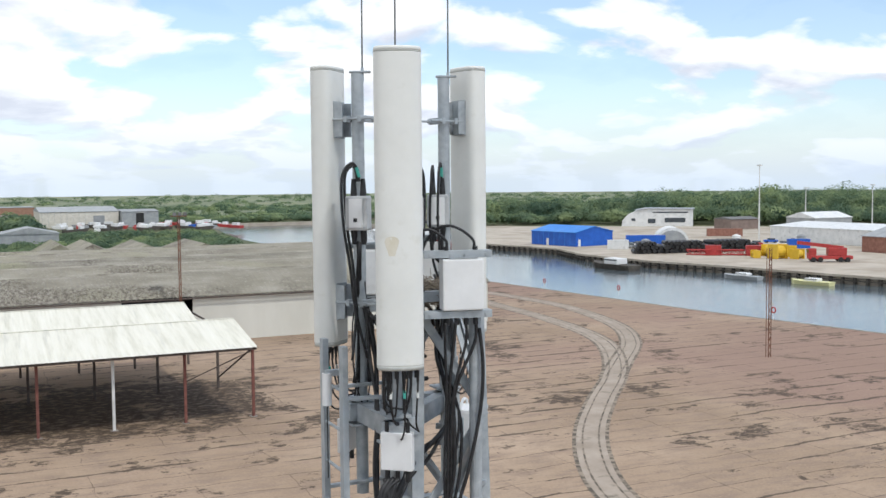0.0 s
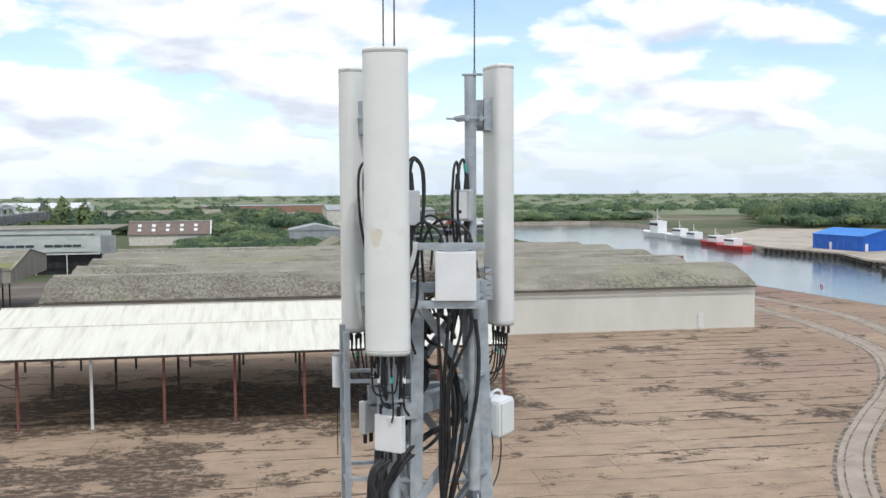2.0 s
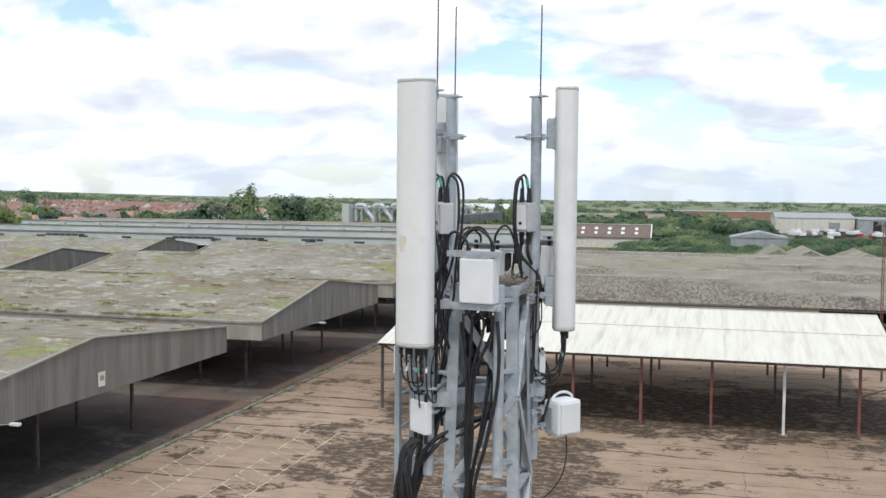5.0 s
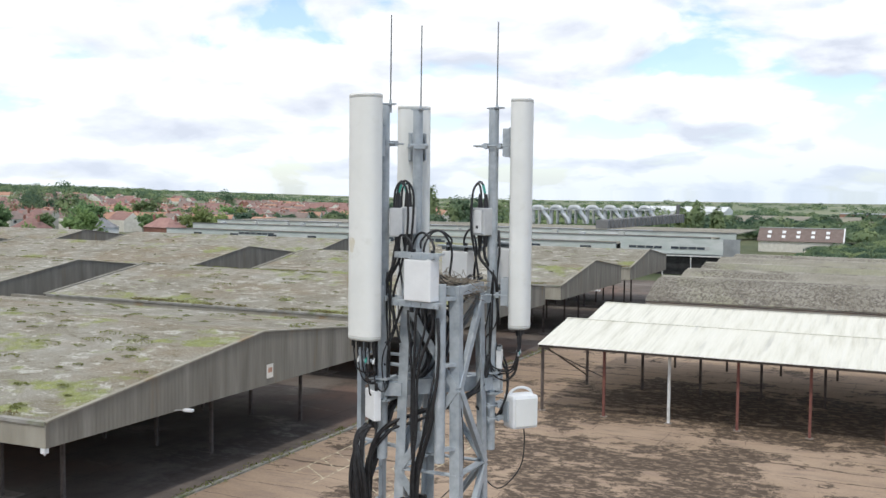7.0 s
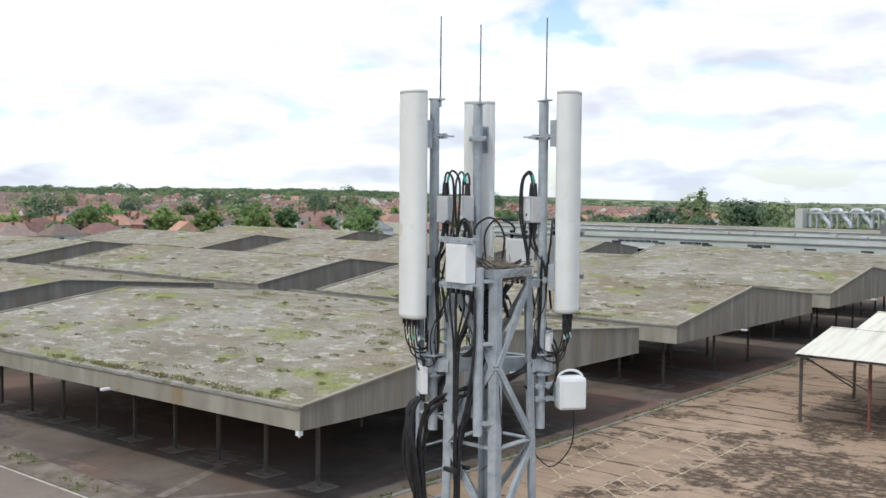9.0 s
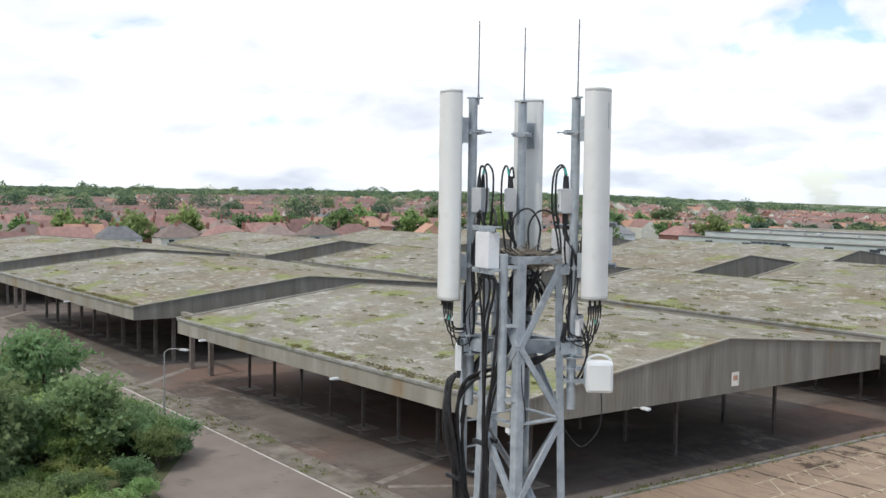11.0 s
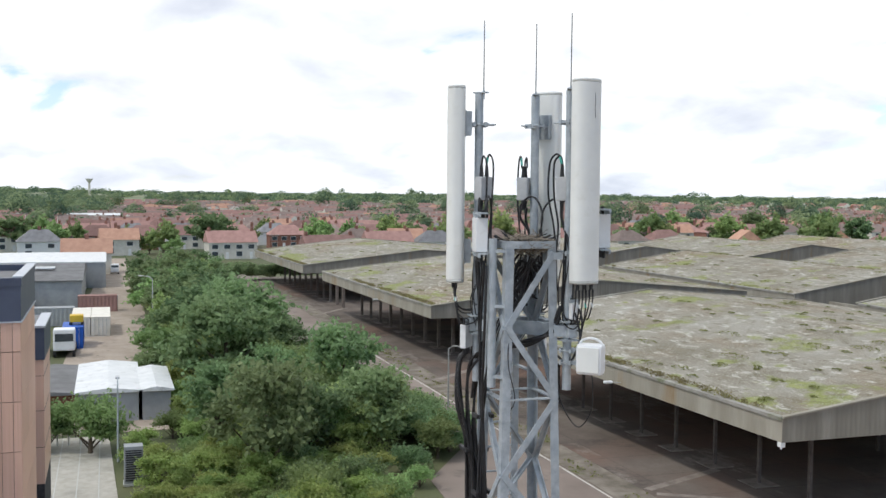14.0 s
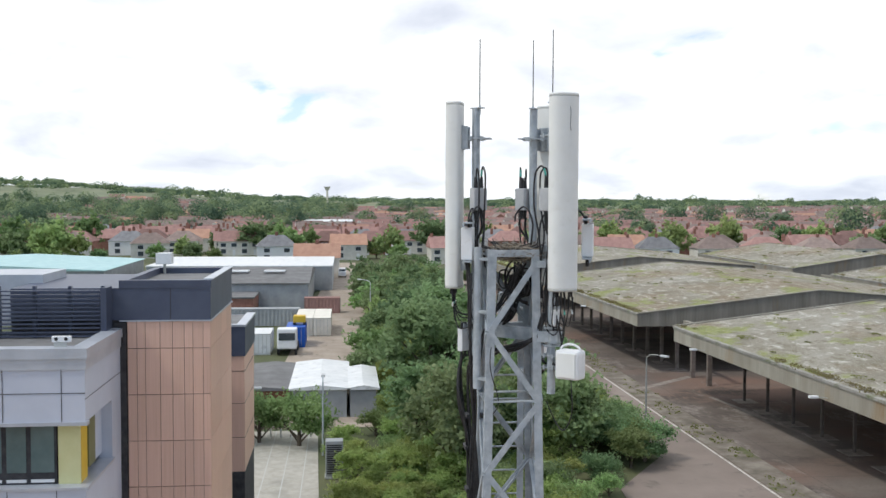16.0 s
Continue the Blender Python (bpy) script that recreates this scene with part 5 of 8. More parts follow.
def house_kind(name, label, wall, roof, w, d, hip, eave=4.9, rise=3.3, bays=2, detailed=True):
    """Local +x is the front; the ridge runs along y."""
    h = empty(name, label, "house", (0, 0, -500))
    part("wall", box((-w / 2, -d / 2, 0), (w / 2, d / 2, eave)), wall, h)
    o, t = 0.35, d / 2 - (w / 2 - 0.5 if hip else 0)
    bm = bmesh.new()
    e = [bm.verts.new(p) for p in ((-w / 2 - o, -d / 2 - o, eave - 0.1), (w / 2 + o, -d / 2 - o, eave - 0.1), (w / 2 + o, d / 2 + o, eave - 0.1), (-w / 2 - o, d / 2 + o, eave - 0.1))]
    r = [bm.verts.new((0, -t - (0 if hip else o), eave + rise)), bm.verts.new((0, t + (0 if hip else o), eave + rise))]
    for f in ((e[0], e[1], r[0]), (e[1], e[2], r[1], r[0]), (e[2], e[3], r[1]), (e[3], e[0], r[0], r[1]), (e[3], e[2], e[1], e[0])):
        bm.faces.new(f)
    bmesh.ops.recalc_face_normals(bm, faces=bm.faces[:])
    part("roof", bm, roof, h)
    if not hip:
        for s in (-1, 1):
            part("gable", prism([(-w / 2, eave - 0.15), (0, eave + rise - 0.2), (w / 2, eave - 0.15)], s * (d / 2 + 0.02) - 0.05, s * (d / 2 + 0.02) + 0.05, "y"), wall, h)
    for y in ((-d / 2 + 0.7, d / 2 - 0.7) if bays > 2 else (0,)):
        c = part("chimney", box((-0.3, y - 0.45, eave + rise - 1.2), (0.3, y + 0.45, eave + rise + 0.8), None, 0.04), M["house_brick"], h)
        for k in (-0.22, 0.22):
            part("chimney_pot", tube((0, y + k, eave + rise + 0.8), (0, y + k, eave + rise + 1.1), 0.11, 8, 0.09), M["roof_red"], c)
    if detailed:
        for b in range(bays):
            y = -d / 2 + d * (b + 0.5) / bays
            window(h, w / 2, y, 3.0, 1.7, 1.2, 1)
            window(h, w / 2, y, 0.8, 1.7, 1.4, 1) if b % 2 == 0 else part("door", box((w / 2 - 0.02, y - 0.45, 0), (w / 2 + 0.06, y + 0.45, 2.05)), M["white_frame"], h)
            part("gutter", box((w / 2 + o - 0.1, y - d / bays / 2, eave - 0.22), (w / 2 + o + 0.03, y + d / bays / 2, eave - 0.1)), M["cap_grey"], h) if b == 0 else None
    return h


HOUSES = [
    house_kind("house", "cream house with a red tiled gable roof and chimneys", M["house_cream"], M["roof_red"], 8.0, 14, False, bays=4),
    house_kind("house", "red brick house with a red tiled hipped roof", M["house_brick"], M["roof_red"], 8.5, 13, True, bays=4),
    house_kind("house", "pale rendered house with a brown tiled hipped roof", M["house_cream"], M["roof_brown"], 9.0, 12, True, bays=2),
    house_kind("house", "cream house with an orange tiled roof", M["house_cream"], M["roof_orange"], 8.0, 11, False, bays=2),
    house_kind("house", "white house with a grey tiled roof", M["white_frame"], M["roof_slate"], 8.0, 12, True, bays=2),
    house_kind("house", "yellow painted house with a red tiled roof", M["house_yellow"], M["roof_orange"], 8.0, 11, False, bays=2),
]


def set_house(k, x, y, turn, s=1.0):
    kind = HOUSES[k]
    m = pose(x, y, -0.05, 0, 0, turn)
    if kind.name not in used:
        used.add(kind.name)
        kind.matrix_basis = m
        ob = kind
    else:
        ob = copy_thing(kind, m)
    ob.scale = (s, s, s)
    ob["group"] = "houses of the estate"
    return ob


random.seed(5)
mix_of = (0, 0, 1, 2, 1, 2, 0, 3, 4, 2, 1)
# the nearest houses beyond the sheds
for x, y, k, turn in ((-296, 33, 0, 5), (-262, 55, 0, 8), (-247, -6, 3, 0), (-290, 205, 3, 70), (-283, 228, 1, 60), (-300, 250, 5, 60), (-275, 252, 1, 70), (-262, 270, 4, 80), (-245, 285, 1, 80), (-330, -62, 2, 10), (-334, -88, 2, 10), (-338, -112, 2, 8), (-345, -35, 0, 5), (-308, -20, 4, 5), (-318, 2, 3, 5), (-225, 318, 3, 85)):
    set_house(k, x, y, turn)
count = 0
for row, x in enumerate((-290, -312, -352, -374, -414, -436)):
    y = -150.0
    while y < 330 + row * 20:
        if count < 230 and not (x > -320 and (y < 75 or y > 190)) and not (x > -350 and y < -20):
            k = random.choice(mix_of)
            set_house(k, x + random.uniform(-2, 2) - 0.02 * (y - 100), y, (0 if row % 2 == 0 else 180) + random.uniform(-4, 4))
            count += 1
        y += random.choice((15.0, 15.5, 17.5))


def house_stuff(spots):
    """The far estate: plain walled and roofed blocks in one mesh."""
    bm = bmesh.new()
    for x, y, turn, w, d, e, r, mat in spots:
        m = pose(x, y, elev(x, y) - 0.1, 0, 0, turn)
        p = [m @ Vector(q) for q in ((-w / 2, -d / 2, 0), (w / 2, -d / 2, 0), (w / 2, d / 2, 0), (-w / 2, d / 2, 0), (-w / 2, -d / 2, e), (w / 2, -d / 2, e), (w / 2, d / 2, e), (-w / 2, d / 2, e), (0, -d / 2, e + r), (0, d / 2, e + r))]
        v = [bm.verts.new(q) for q in p]
        for f in ((0, 1, 5, 4), (1, 2, 6, 5), (2, 3, 7, 6), (3, 0, 4, 7), (4, 5, 8), (6, 7, 9)):
            bm.faces.new([v[i] for i in f]).material_index = 0 if mat < 3 else 1
        for f in ((5, 6, 9, 8), (7, 4, 8, 9)):
            bm.faces.new([v[i] for i in f]).material_index = 2 + mat % 3
        c = m @ Vector((0, d * 0.3, e + r))
        for dx, dy in ((-0.5, -0.7),) if mat != 0 and d < 20 else ():
            q = [bm.verts.new((c.x + sx * 0.28, c.y + sy * 0.38, c.z + sz * 0.55)) for sx, sy, sz in ((-1, -1, -1), (1, -1, -1), (1, 1, -1), (-1, 1, -1), (-1, -1, 1.2), (1, -1, 1.2), (1, 1, 1.2), (-1, 1, 1.2))]
            for f in ((0, 1, 5, 4), (1, 2, 6, 5), (2, 3, 7, 6), (3, 0, 4, 7), (4, 5, 6, 7)):
                bm.faces.new([q[i] for i in f]).material_index = 1
    bmesh.ops.recalc_face_normals(bm, faces=bm.faces[:])
    return tagged(part("estate_houses", bm, [M["house_cream"], M["house_brick"], M["roof_red"], M["roof_brown"], M["roof_orange"]]), "far estate of red-roofed houses beyond the nearer streets", "houses", kind="stuff")


spots = []
for row in range(26):
    x = -470 - row * 22 - (row % 2) * 4
    y = -220.0
    while y < 560:
        if noise.noise(Vector((x * 0.006, y * 0.006, 0.4))) > -0.33:
            spots.append((x + random.uniform(-3, 3) - 0.03 * y, y, random.uniform(-6, 6) + (90 if random.random() < 0.12 else 0), random.uniform(7.5, 9), random.choice((12, 15, 22)), random.uniform(4.6, 5.4), random.uniform(2.8, 3.6), random.choice((0, 0, 3, 1, 1, 4, 1, 2, 4))))
        y += random.choice((15, 17, 24))
for k in range(150):  # north edge, turned towards the docks
    x, y = random.uniform(-480, -240), random.uniform(330, 520)
    spots.append((x, y, random.choice((20, 110, 65)), 8, random.choice((10, 14, 18)), 5, 3.2, random.choice((0, 0, 3, 1, 2))))
for k in range(330):
    x, y = polar(random.uniform(520, 1150), random.uniform(116, 150))
    if y > 400:
        spots.append((x, y, random.choice((25, 115, 70)) + random.uniform(-5, 5), 8, random.choice((10, 14, 18)), 5, 3.2, random.choice((0, 0, 3, 1, 2, 4))))
house_stuff(spots)
# garden trees
for k in range(150):
    x, y = random.uniform(-400, -232), random.uniform(-160, 380)
    if x > -300 and 60 < y < 190:
        x -= 60
    kind = FAR_KINDS[random.choice((0, 0, 1, 1, 0))]
    plant(kind, x, y, random.choice((0.8, 1.0, 1.25, 1.5, 1.9)) * random.uniform(0.9, 1.1), random.uniform(0, 360), "garden trees of the estate")
spots = []
for k in range(1000):
    x, y = random.uniform(-1000, -390), random.uniform(-330, 640)
    q = random.choice((0.6, 0.7, 0.9, 1.1, 1.4))
    if noise.noise(Vector((x * 0.008, y * 0.008, 5.1))) < -0.1:
        continue
    spots.append((x, y, elev(x, y) - 0.3, random.uniform(6, 10) * q, random.uniform(7, 11) * q))
tall = []
for k in range(70):
    x, y = polar(random.uniform(430, 950), random.uniform(126, 202))
    if noise.noise(Vector((x * 0.007, y * 0.007, 8.3))) > -0.05:
        tall.append((x, y, elev(x, y) - 0.3, random.uniform(10, 17), random.uniform(15, 25)))
for x, y, w, h in ((-545, 205, 17, 25), (-600, 252, 19, 26), (-640, 215, 15, 23), (-420, 330, 14, 20), (-470, 300, 13, 19), (-390, 120, 11, 15), (-400, 175, 11, 14), (-360, 210, 12, 16)):
    tall.append((x, y, elev(x, y) - 0.3, w, h))
leaf_stuff("tall_trees", "tall dark green trees rising over the far roofs", "trees", tall, 900, 0.95, M["wood_far"])
leaf_stuff("garden_trees", "green garden trees scattered through the far estate", "trees", spots, 200, 1.05, M["wood_far"])
spots = []
for k in range(260):
    x, y = random.uniform(-620, -350), random.uniform(-330, -110)
    spots.append((x, y, -0.3, random.uniform(8, 14), random.uniform(7, 13)))
leaf_stuff("woods", "green trees behind the houses by the road", "woods", spots, 220, 1.2, M["wood_far"])

# ---- modern clad building ----
M["clad_orange"] = material("terracotta_cladding", [(0.3, (0.58, 0.375, 0.285)), (0.5, (0.64, 0.42, 0.325)), (0.7, (0.69, 0.46, 0.365))], 2.5, 0.42, stretch=(14, 14, 0.15), vary=0.07, spec=0.5)
M["clad_navy"] = material("navy_cladding", two((0.055, 0.066, 0.105), (0.072, 0.087, 0.13)), 0.8, 0.4, vary=0.1)
M["clad_grey"] = material("blue_grey_cladding", two((0.47, 0.50, 0.575), (0.52, 0.55, 0.625)), 0.5, 0.45, vary=0.08)
M["trim_pale"] = material("pale_metal_trim", two((0.42, 0.45, 0.50), (0.50, 0.53, 0.58)), 1.0, 0.35, metal=0.3)
M["roof_felt"] = material("grey_roof_felt", two((0.15, 0.15, 0.15), (0.22, 0.22, 0.22)), 0.8, 0.9)
M["dark_brick"] = material("dark_brick", two((0.03, 0.03, 0.033), (0.06, 0.058, 0.06)), 3, 0.85)
M["glass_teal"] = material("teal_glass", two((0.075, 0.125, 0.125), (0.115, 0.175, 0.175)), 0.6, 0.08, spec=0.7)
M["yellow_pale"] = material("pale_yellow_panel", two((0.62, 0.60, 0.30), (0.68, 0.66, 0.36)), 1, 0.5)
M["yellow"] = material("yellow_panel", two((0.60, 0.39, 0.025), (0.68, 0.45, 0.04)), 1, 0.5)
M["olive"] = material("olive_panel", two((0.16, 0.16, 0.07), (0.2, 0.2, 0.09)), 1, 0.5)


def modern_building():
    s = empty("office_building", "modern block with terracotta, navy and blue-grey cladding", "building", (-34, -6, 0))

    def P(name, lo, hi, mat, label="", bevel=0.0):
        return part(name, box((lo[0] + 34, lo[1] + 6, lo[2]), (hi[0] + 34, hi[1] + 6, hi[2]), None, bevel), mat, s, label)

    # tall core
    core = P("core_wall", (-37.9, -12.0, 0), (-30.55, -4.55, 14.5), M["dark_brick"])
    P("upper_band", (-37.95, -12.0, 14.5), (-30.48, -4.48, 15.75), M["clad_navy"], "navy cladding band under the parapet")
    for lo, hi in (((-30.78, -7.95, 15.75), (-30.45, -4.45, 16.05)), ((-38.0, -7.95, 15.75), (-37.7, -4.45, 16.05)), ((-37.7, -4.75, 15.75), (-30.78, -4.45, 16.05)), ((-37.7, -7.95, 15.75), (-30.78, -7.65, 16.05))):
        P("parapet", lo, hi, M["clad_navy"])
    P("parapet_cap", (-38.0, -4.78, 16.05), (-30.78, -4.42, 16.09), M["trim_pale"])
    P("roof", (-37.7, -7.65, 15.75), (-30.78, -4.75, 15.80), M["roof_felt"])
    P("band_joint", (-30.485, -6.02, 14.55), (-30.47, -6.0, 15.75), M["dark_brick"])
    P("drip_edge", (-38.0, -7.95, 14.45), (-30.44, -4.44, 14.5), M["trim_pale"])
    ys = [-7.66, -7.30, -6.98, -6.42, -5.95, -5.50, -5.17, -4.78, -4.50]
    zs = [0.0, 0.7, 2.52, 4.33, 6.15, 7.96, 9.77, 11.59, 13.40, 14.45]
    for y0, y1 in zip(ys, ys[1:]):
        for z0, z1 in zip(zs, zs[1:]):
            P("cladding_panel", (-30.55, y0 + 0.008, z0 + 0.012), (-30.50, y1 - 0.008, z1 - 0.012), M["clad_orange"])
    xs = [-37.9, -36.0, -34.2, -32.4, -30.56]
    for x0, x1 in zip(xs, xs[1:]):
        for z0, z1 in zip(zs, zs[1:]):
            P("cladding_panel", (x0 + 0.008, -4.55, z0 + 0.012), (x1 - 0.008, -4.50, z1 - 0.012), M["clad_orange"])
    P("brick_strip", (-30.60, -8.15, 0), (-30.42, -7.70, 14.4), M["dark_brick"], "dark brick strip beside the cladding")
    # lower block behind
    P("rear_wall", (-49.6, -12, 4.9), (-44.0, -4.5, 11.6), M["clad_orange"])
    P("rear_base", (-49.6, -12, 0), (-44.0, -4.52, 4.9), M["dark_brick"])
    P("rear_band", (-49.65, -12, 11.0), (-43.95, -4.45, 12.55), M["clad_navy"])
    P("rear_cap", (-49.7, -4.9, 12.55), (-43.9, -4.4, 12.66), M["trim_pale"])
    P("rear_cap", (-44.3, -12, 12.55), (-43.9, -4.9, 12.66), M["trim_pale"])
    P("rear_roof", (-49.3, -12, 12.5), (-44.3, -4.9, 12.56), M["roof_felt"])
    for z in (6.7, 8.5, 10.2):
        P("joint", (-49.6, -4.51, z), (-44.0, -4.49, z + 0.02), M["dark_brick"])
        P("joint", (-44.01, -12, z), (-43.985, -4.5, z + 0.02), M["dark_brick"])
    P("rear_base", (-44.0, -12, 0), (-37.9, -7.9, 14.0), M["clad_grey"])
    # grey wing with the window band
    P("wing_wall", (-30.4, -30, 0), (-25.0, -7.92, 9.45), M["clad_grey"])
    P("wing_wall", (-30.4, -30, 11.72), (-25.0, -7.92, 13.5), M["clad_grey"])
    # near-black block: painted shade in the recess behind the window band
    P("wing_core", (-30.4, -30, 9.45), (-25.6, -8.5, 11.72), M["inside_shade"])
    P("wing_wall", (-30.4, -8.5, 9.45), (-28.9, -7.92, 11.72), M["clad_grey"])
    P("parapet_band", (-30.4, -30, 13.5), (-24.95, -7.87, 13.87), M["trim_pale"])
    P("parapet_cap", (-25.6, -30, 13.87), (-24.9, -7.82, 14.22), M["trim_pale"], "pale metal parapet")
    P("parapet_cap", (-30.4, -8.4, 13.87), (-25.6, -7.82, 14.22), M["trim_pale"])
    P("roof", (-30.4, -30, 13.87), (-25.6, -8.4, 13.95), M["roof_felt"])
    P("window_sill", (-29.0, -8.5, 9.45), (-24.9, -7.84, 9.55), M["trim_pale"])
    P("window_sill", (-25.5, -30, 9.45), (-24.9, -8.5, 9.55), M["trim_pale"])
    P("head_trim", (-25.3, -30, 11.62), (-24.95, -7.86, 11.74), M["trim_pale"])
    for z in (12.7,):
        P("joint", (-25.005, -30, z), (-24.985, -7.92, z + 0.02), M["dark_brick"])
        P("joint", (-30.4, -7.935, z - 0.2), (-25.0, -7.91, z - 0.18), M["dark_brick"])
    for y in (-8.7, -10.6, -12.5, -14.5):
        P("joint", (-25.005, y, 11.75), (-24.985, y + 0.02, 13.5), M["dark_brick"])
    for y in (-8.9, -10.5, -12.2):
        P("joint", (-25.005, y, 6.0), (-24.985, y + 0.02, 9.45), M["dark_brick"])
    for y0, y1 in ((-9.82, -9.06), (-10.62, -9.98), (-11.5, -10.78), (-12.4, -11.66), (-13.3, -12.56)):
        w = P("window", (-25.5, y0 - 0.08, 9.55), (-25.42, y1 + 0.08, 11.66), M["dark_brick"], "dark-framed window with teal glass")
        part("pane", box((-25.42 + 34, y0 + 6, 9.95), (-25.40 + 34, y1 + 6, 11.6)), M["glass_teal"], w)
        part("transom", box((-25.42 + 34, y0 + 6, 9.62), (-25.37 + 34, y1 + 6, 9.72)), M["white_frame"], w)
    P("infill_panel", (-25.5, -8.92, 9.55), (-25.38, -8.2, 11.66), M["yellow_pale"], "pale yellow infill panel")
    P("fin", (-26.35, -8.5, 9.55), (-25.55, -8.2, 11.66), M["yellow"], "bright yellow panel")
    P("fin", (-27.7, -8.5, 9.75), (-26.75, -8.25, 11.66), M["olive"], "olive panel")
    P("fin", (-28.9, -8.5, 9.75), (-27.85, -8.3, 11.66), M["clad_grey"])
    # louvred plant screen
    screen = P("plant_screen", (-30.35, -30, 13.95), (-30.3, -8.3, 14.05), M["clad_navy"], "navy louvred plant screen on the roof")
    for k in range(12):
        part("slat", box((-29.72 + 34, -30 + 6, 14.0 + k * 0.155), (-29.5 + 34, -8.45 + 6, 14.055 + k * 0.155), Matrix.Identity(4)), M["clad_navy"], screen)
    for y in (-8.4, -9.6, -10.9, -12.2, -13.5):
        part("post", box((-29.9 + 34, y - 0.06 + 6, 13.95), (-29.72 + 34, y + 0.06 + 6, 15.9)), M["clad_navy"], screen)
    P("screen_return", (-30.4, -8.42, 13.95), (-29.45, -8.2, 15.85), M["clad_navy"])
    for y0, y1, h in ((-16, -11.5, 16.1), (-11.0, -9.4, 15.7), (-22, -17, 16.3)):
        P("plant_unit", (-36.5, y0, 14), (-33, y1, h), M["trim_pale"], "pale rooftop plant unit")
    return s


modern_building()
cam_box = empty("floodlight", "small white twin floodlight on the parapet", "floodlight", (-25.4, -8.75, 14.22))
part("lamp_head", box((-0.1, -0.32, 0.16), (0.08, 0.30, 0.36), None, 0.02), M["box_white"], cam_box)
for y in (-0.17, 0.15):
    part("lens", tube((0.08, y, 0.27), (0.1, y, 0.27), 0.06, 10), M["cable"], cam_box)
part("foot", box((-0.06, -0.25, 0.0), (0.06, 0.15, 0.16)), M["cap_grey"], cam_box)
sign = empty("roof_vent", "small white box vent on a post on the roof", "vent", (-37.4, -7.4, 15.8))
part("vent_box", box((-0.3, -0.35, 0.45), (0.3, 0.35, 0.95), None, 0.02), M["box_white"], sign)
part("stem", tube((0, 0, 0), (0, 0, 0.45), 0.06), M["cap_grey"], sign)

# ---- small yards beyond the building ----
M["block_paving"] = material("pale_block_paving", two((0.36, 0.34, 0.29), (0.45, 0.43, 0.38)), 1.5, 0.9, second=(0.4, (0.3, 0.29, 0.25), 0.5, 0.7))
M["white_metal"] = material("white_metal_sheet", two((0.60, 0.62, 0.62), (0.72, 0.73, 0.73)), 0.6, 0.5, second=(0.8, (0.45, 0.46, 0.46), 0.56, 0.72))
M["grey_metal"] = material("grey_metal_sheet", two((0.25, 0.265, 0.275), (0.34, 0.355, 0.36)), 0.5, 0.55, vary=0.1)
M["dark_roof"] = material("dark_grey_roof", two((0.125, 0.125, 0.125), (0.185, 0.185, 0.185)), 0.5, 0.8)
M["blue"] = material("bright_blue_sheet", two((0.012, 0.085, 0.42), (0.02, 0.12, 0.52)), 0.5, 0.5)
M["blue_roof"] = material("bright_blue_roof", two((0.03, 0.19, 0.58), (0.04, 0.23, 0.66)), 0.5, 0.5)
M["red"] = material("red_paint", two((0.32, 0.032, 0.032), (0.43, 0.05, 0.045)), 2, 0.5, vary=0.15)
M["rust"] = material("rusty_steel", two((0.12, 0.055, 0.035), (0.22, 0.10, 0.06)), 3, 0.85)
M["factory_clad"] = material("pale_green_cladding", two((0.40, 0.445, 0.42), (0.50, 0.535, 0.51)), 0.25, 0.6, stretch=(1, 1, 3), second=(0.08, (0.55, 0.57, 0.56), 0.5, 0.62))
M["duct"] = material("silver_duct", two((0.42, 0.44, 0.45), (0.56, 0.58, 0.58)), 0.8, 0.35, metal=0.4)
tagged(part("forecourt", poly([(-300, -2.3, 0), (-100, -6.5, 0), (-76, -12, 0), (-76, 4.0, 0), (-100, 4.2, 0), (-300, 4.0, 0)], 0.04), M["concrete_light"]), "pale concrete service road between yard and trees", "road", kind="structure")
paving = tagged(part("paving", poly([(-75, -14, 0.0), (-50, -14, 0.0), (-50, -0.8, 0.0), (-75, -1.5, 0.0)], 0.04), M["block_paving"]), "pale grid of block paving in the small yard", "paving", kind="structure")
for k in range(9):
    part("joint_line", box((-74.8, -13 + k * 1.35, 0.002), (-50.2, -12.93 + k * 1.35, 0.008)), M["cap_grey"], paving)
rail = empty("fence", "low dark metal fence along the paved yard", "fence", (-75, -7, 0))
for k in range(14):
    part("post", box((-0.03, -6.5 + k * 0.95, 0), (0.03, -6.44 + k * 0.95, 1.5)), M["cable"], rail)
part("rail", box((-0.02, -6.5, 1.35), (0.02, 5.9, 1.42)), M["cable"], rail)
part("rail", box((-0.02, -6.5, 0.25), (0.02, 5.9, 0.32)), M["cable"], rail)
for k in range(7):
    b = empty("bollard", "pale post at the edge of the paved yard", "bollard", (-72.6, -6.8 + k * 0.8, 0), "bollards of the paved yard")
    part("shaft", tube((0, 0, 0), (0, 0, 1.1), 0.06, 8), M["post_white"], b)
unit = empty("cooling_unit", "grey louvred cooling unit standing outdoors", "cooling unit", (-60.5, 0.0, 0))
part("casing", box((-0.5, -0.6, 0.15), (0.5, 0.6, 2.6), None, 0.03), M["grey_metal"], unit)
for k in range(14):
    part("louvre", box((0.5, -0.5, 0.35 + k * 0.15), (0.54, 0.5, 0.42 + k * 0.15)), M["cable"], unit)
part("base_frame", box((-0.55, -0.65, 0), (0.55, 0.65, 0.15)), M["cap_grey"], unit)


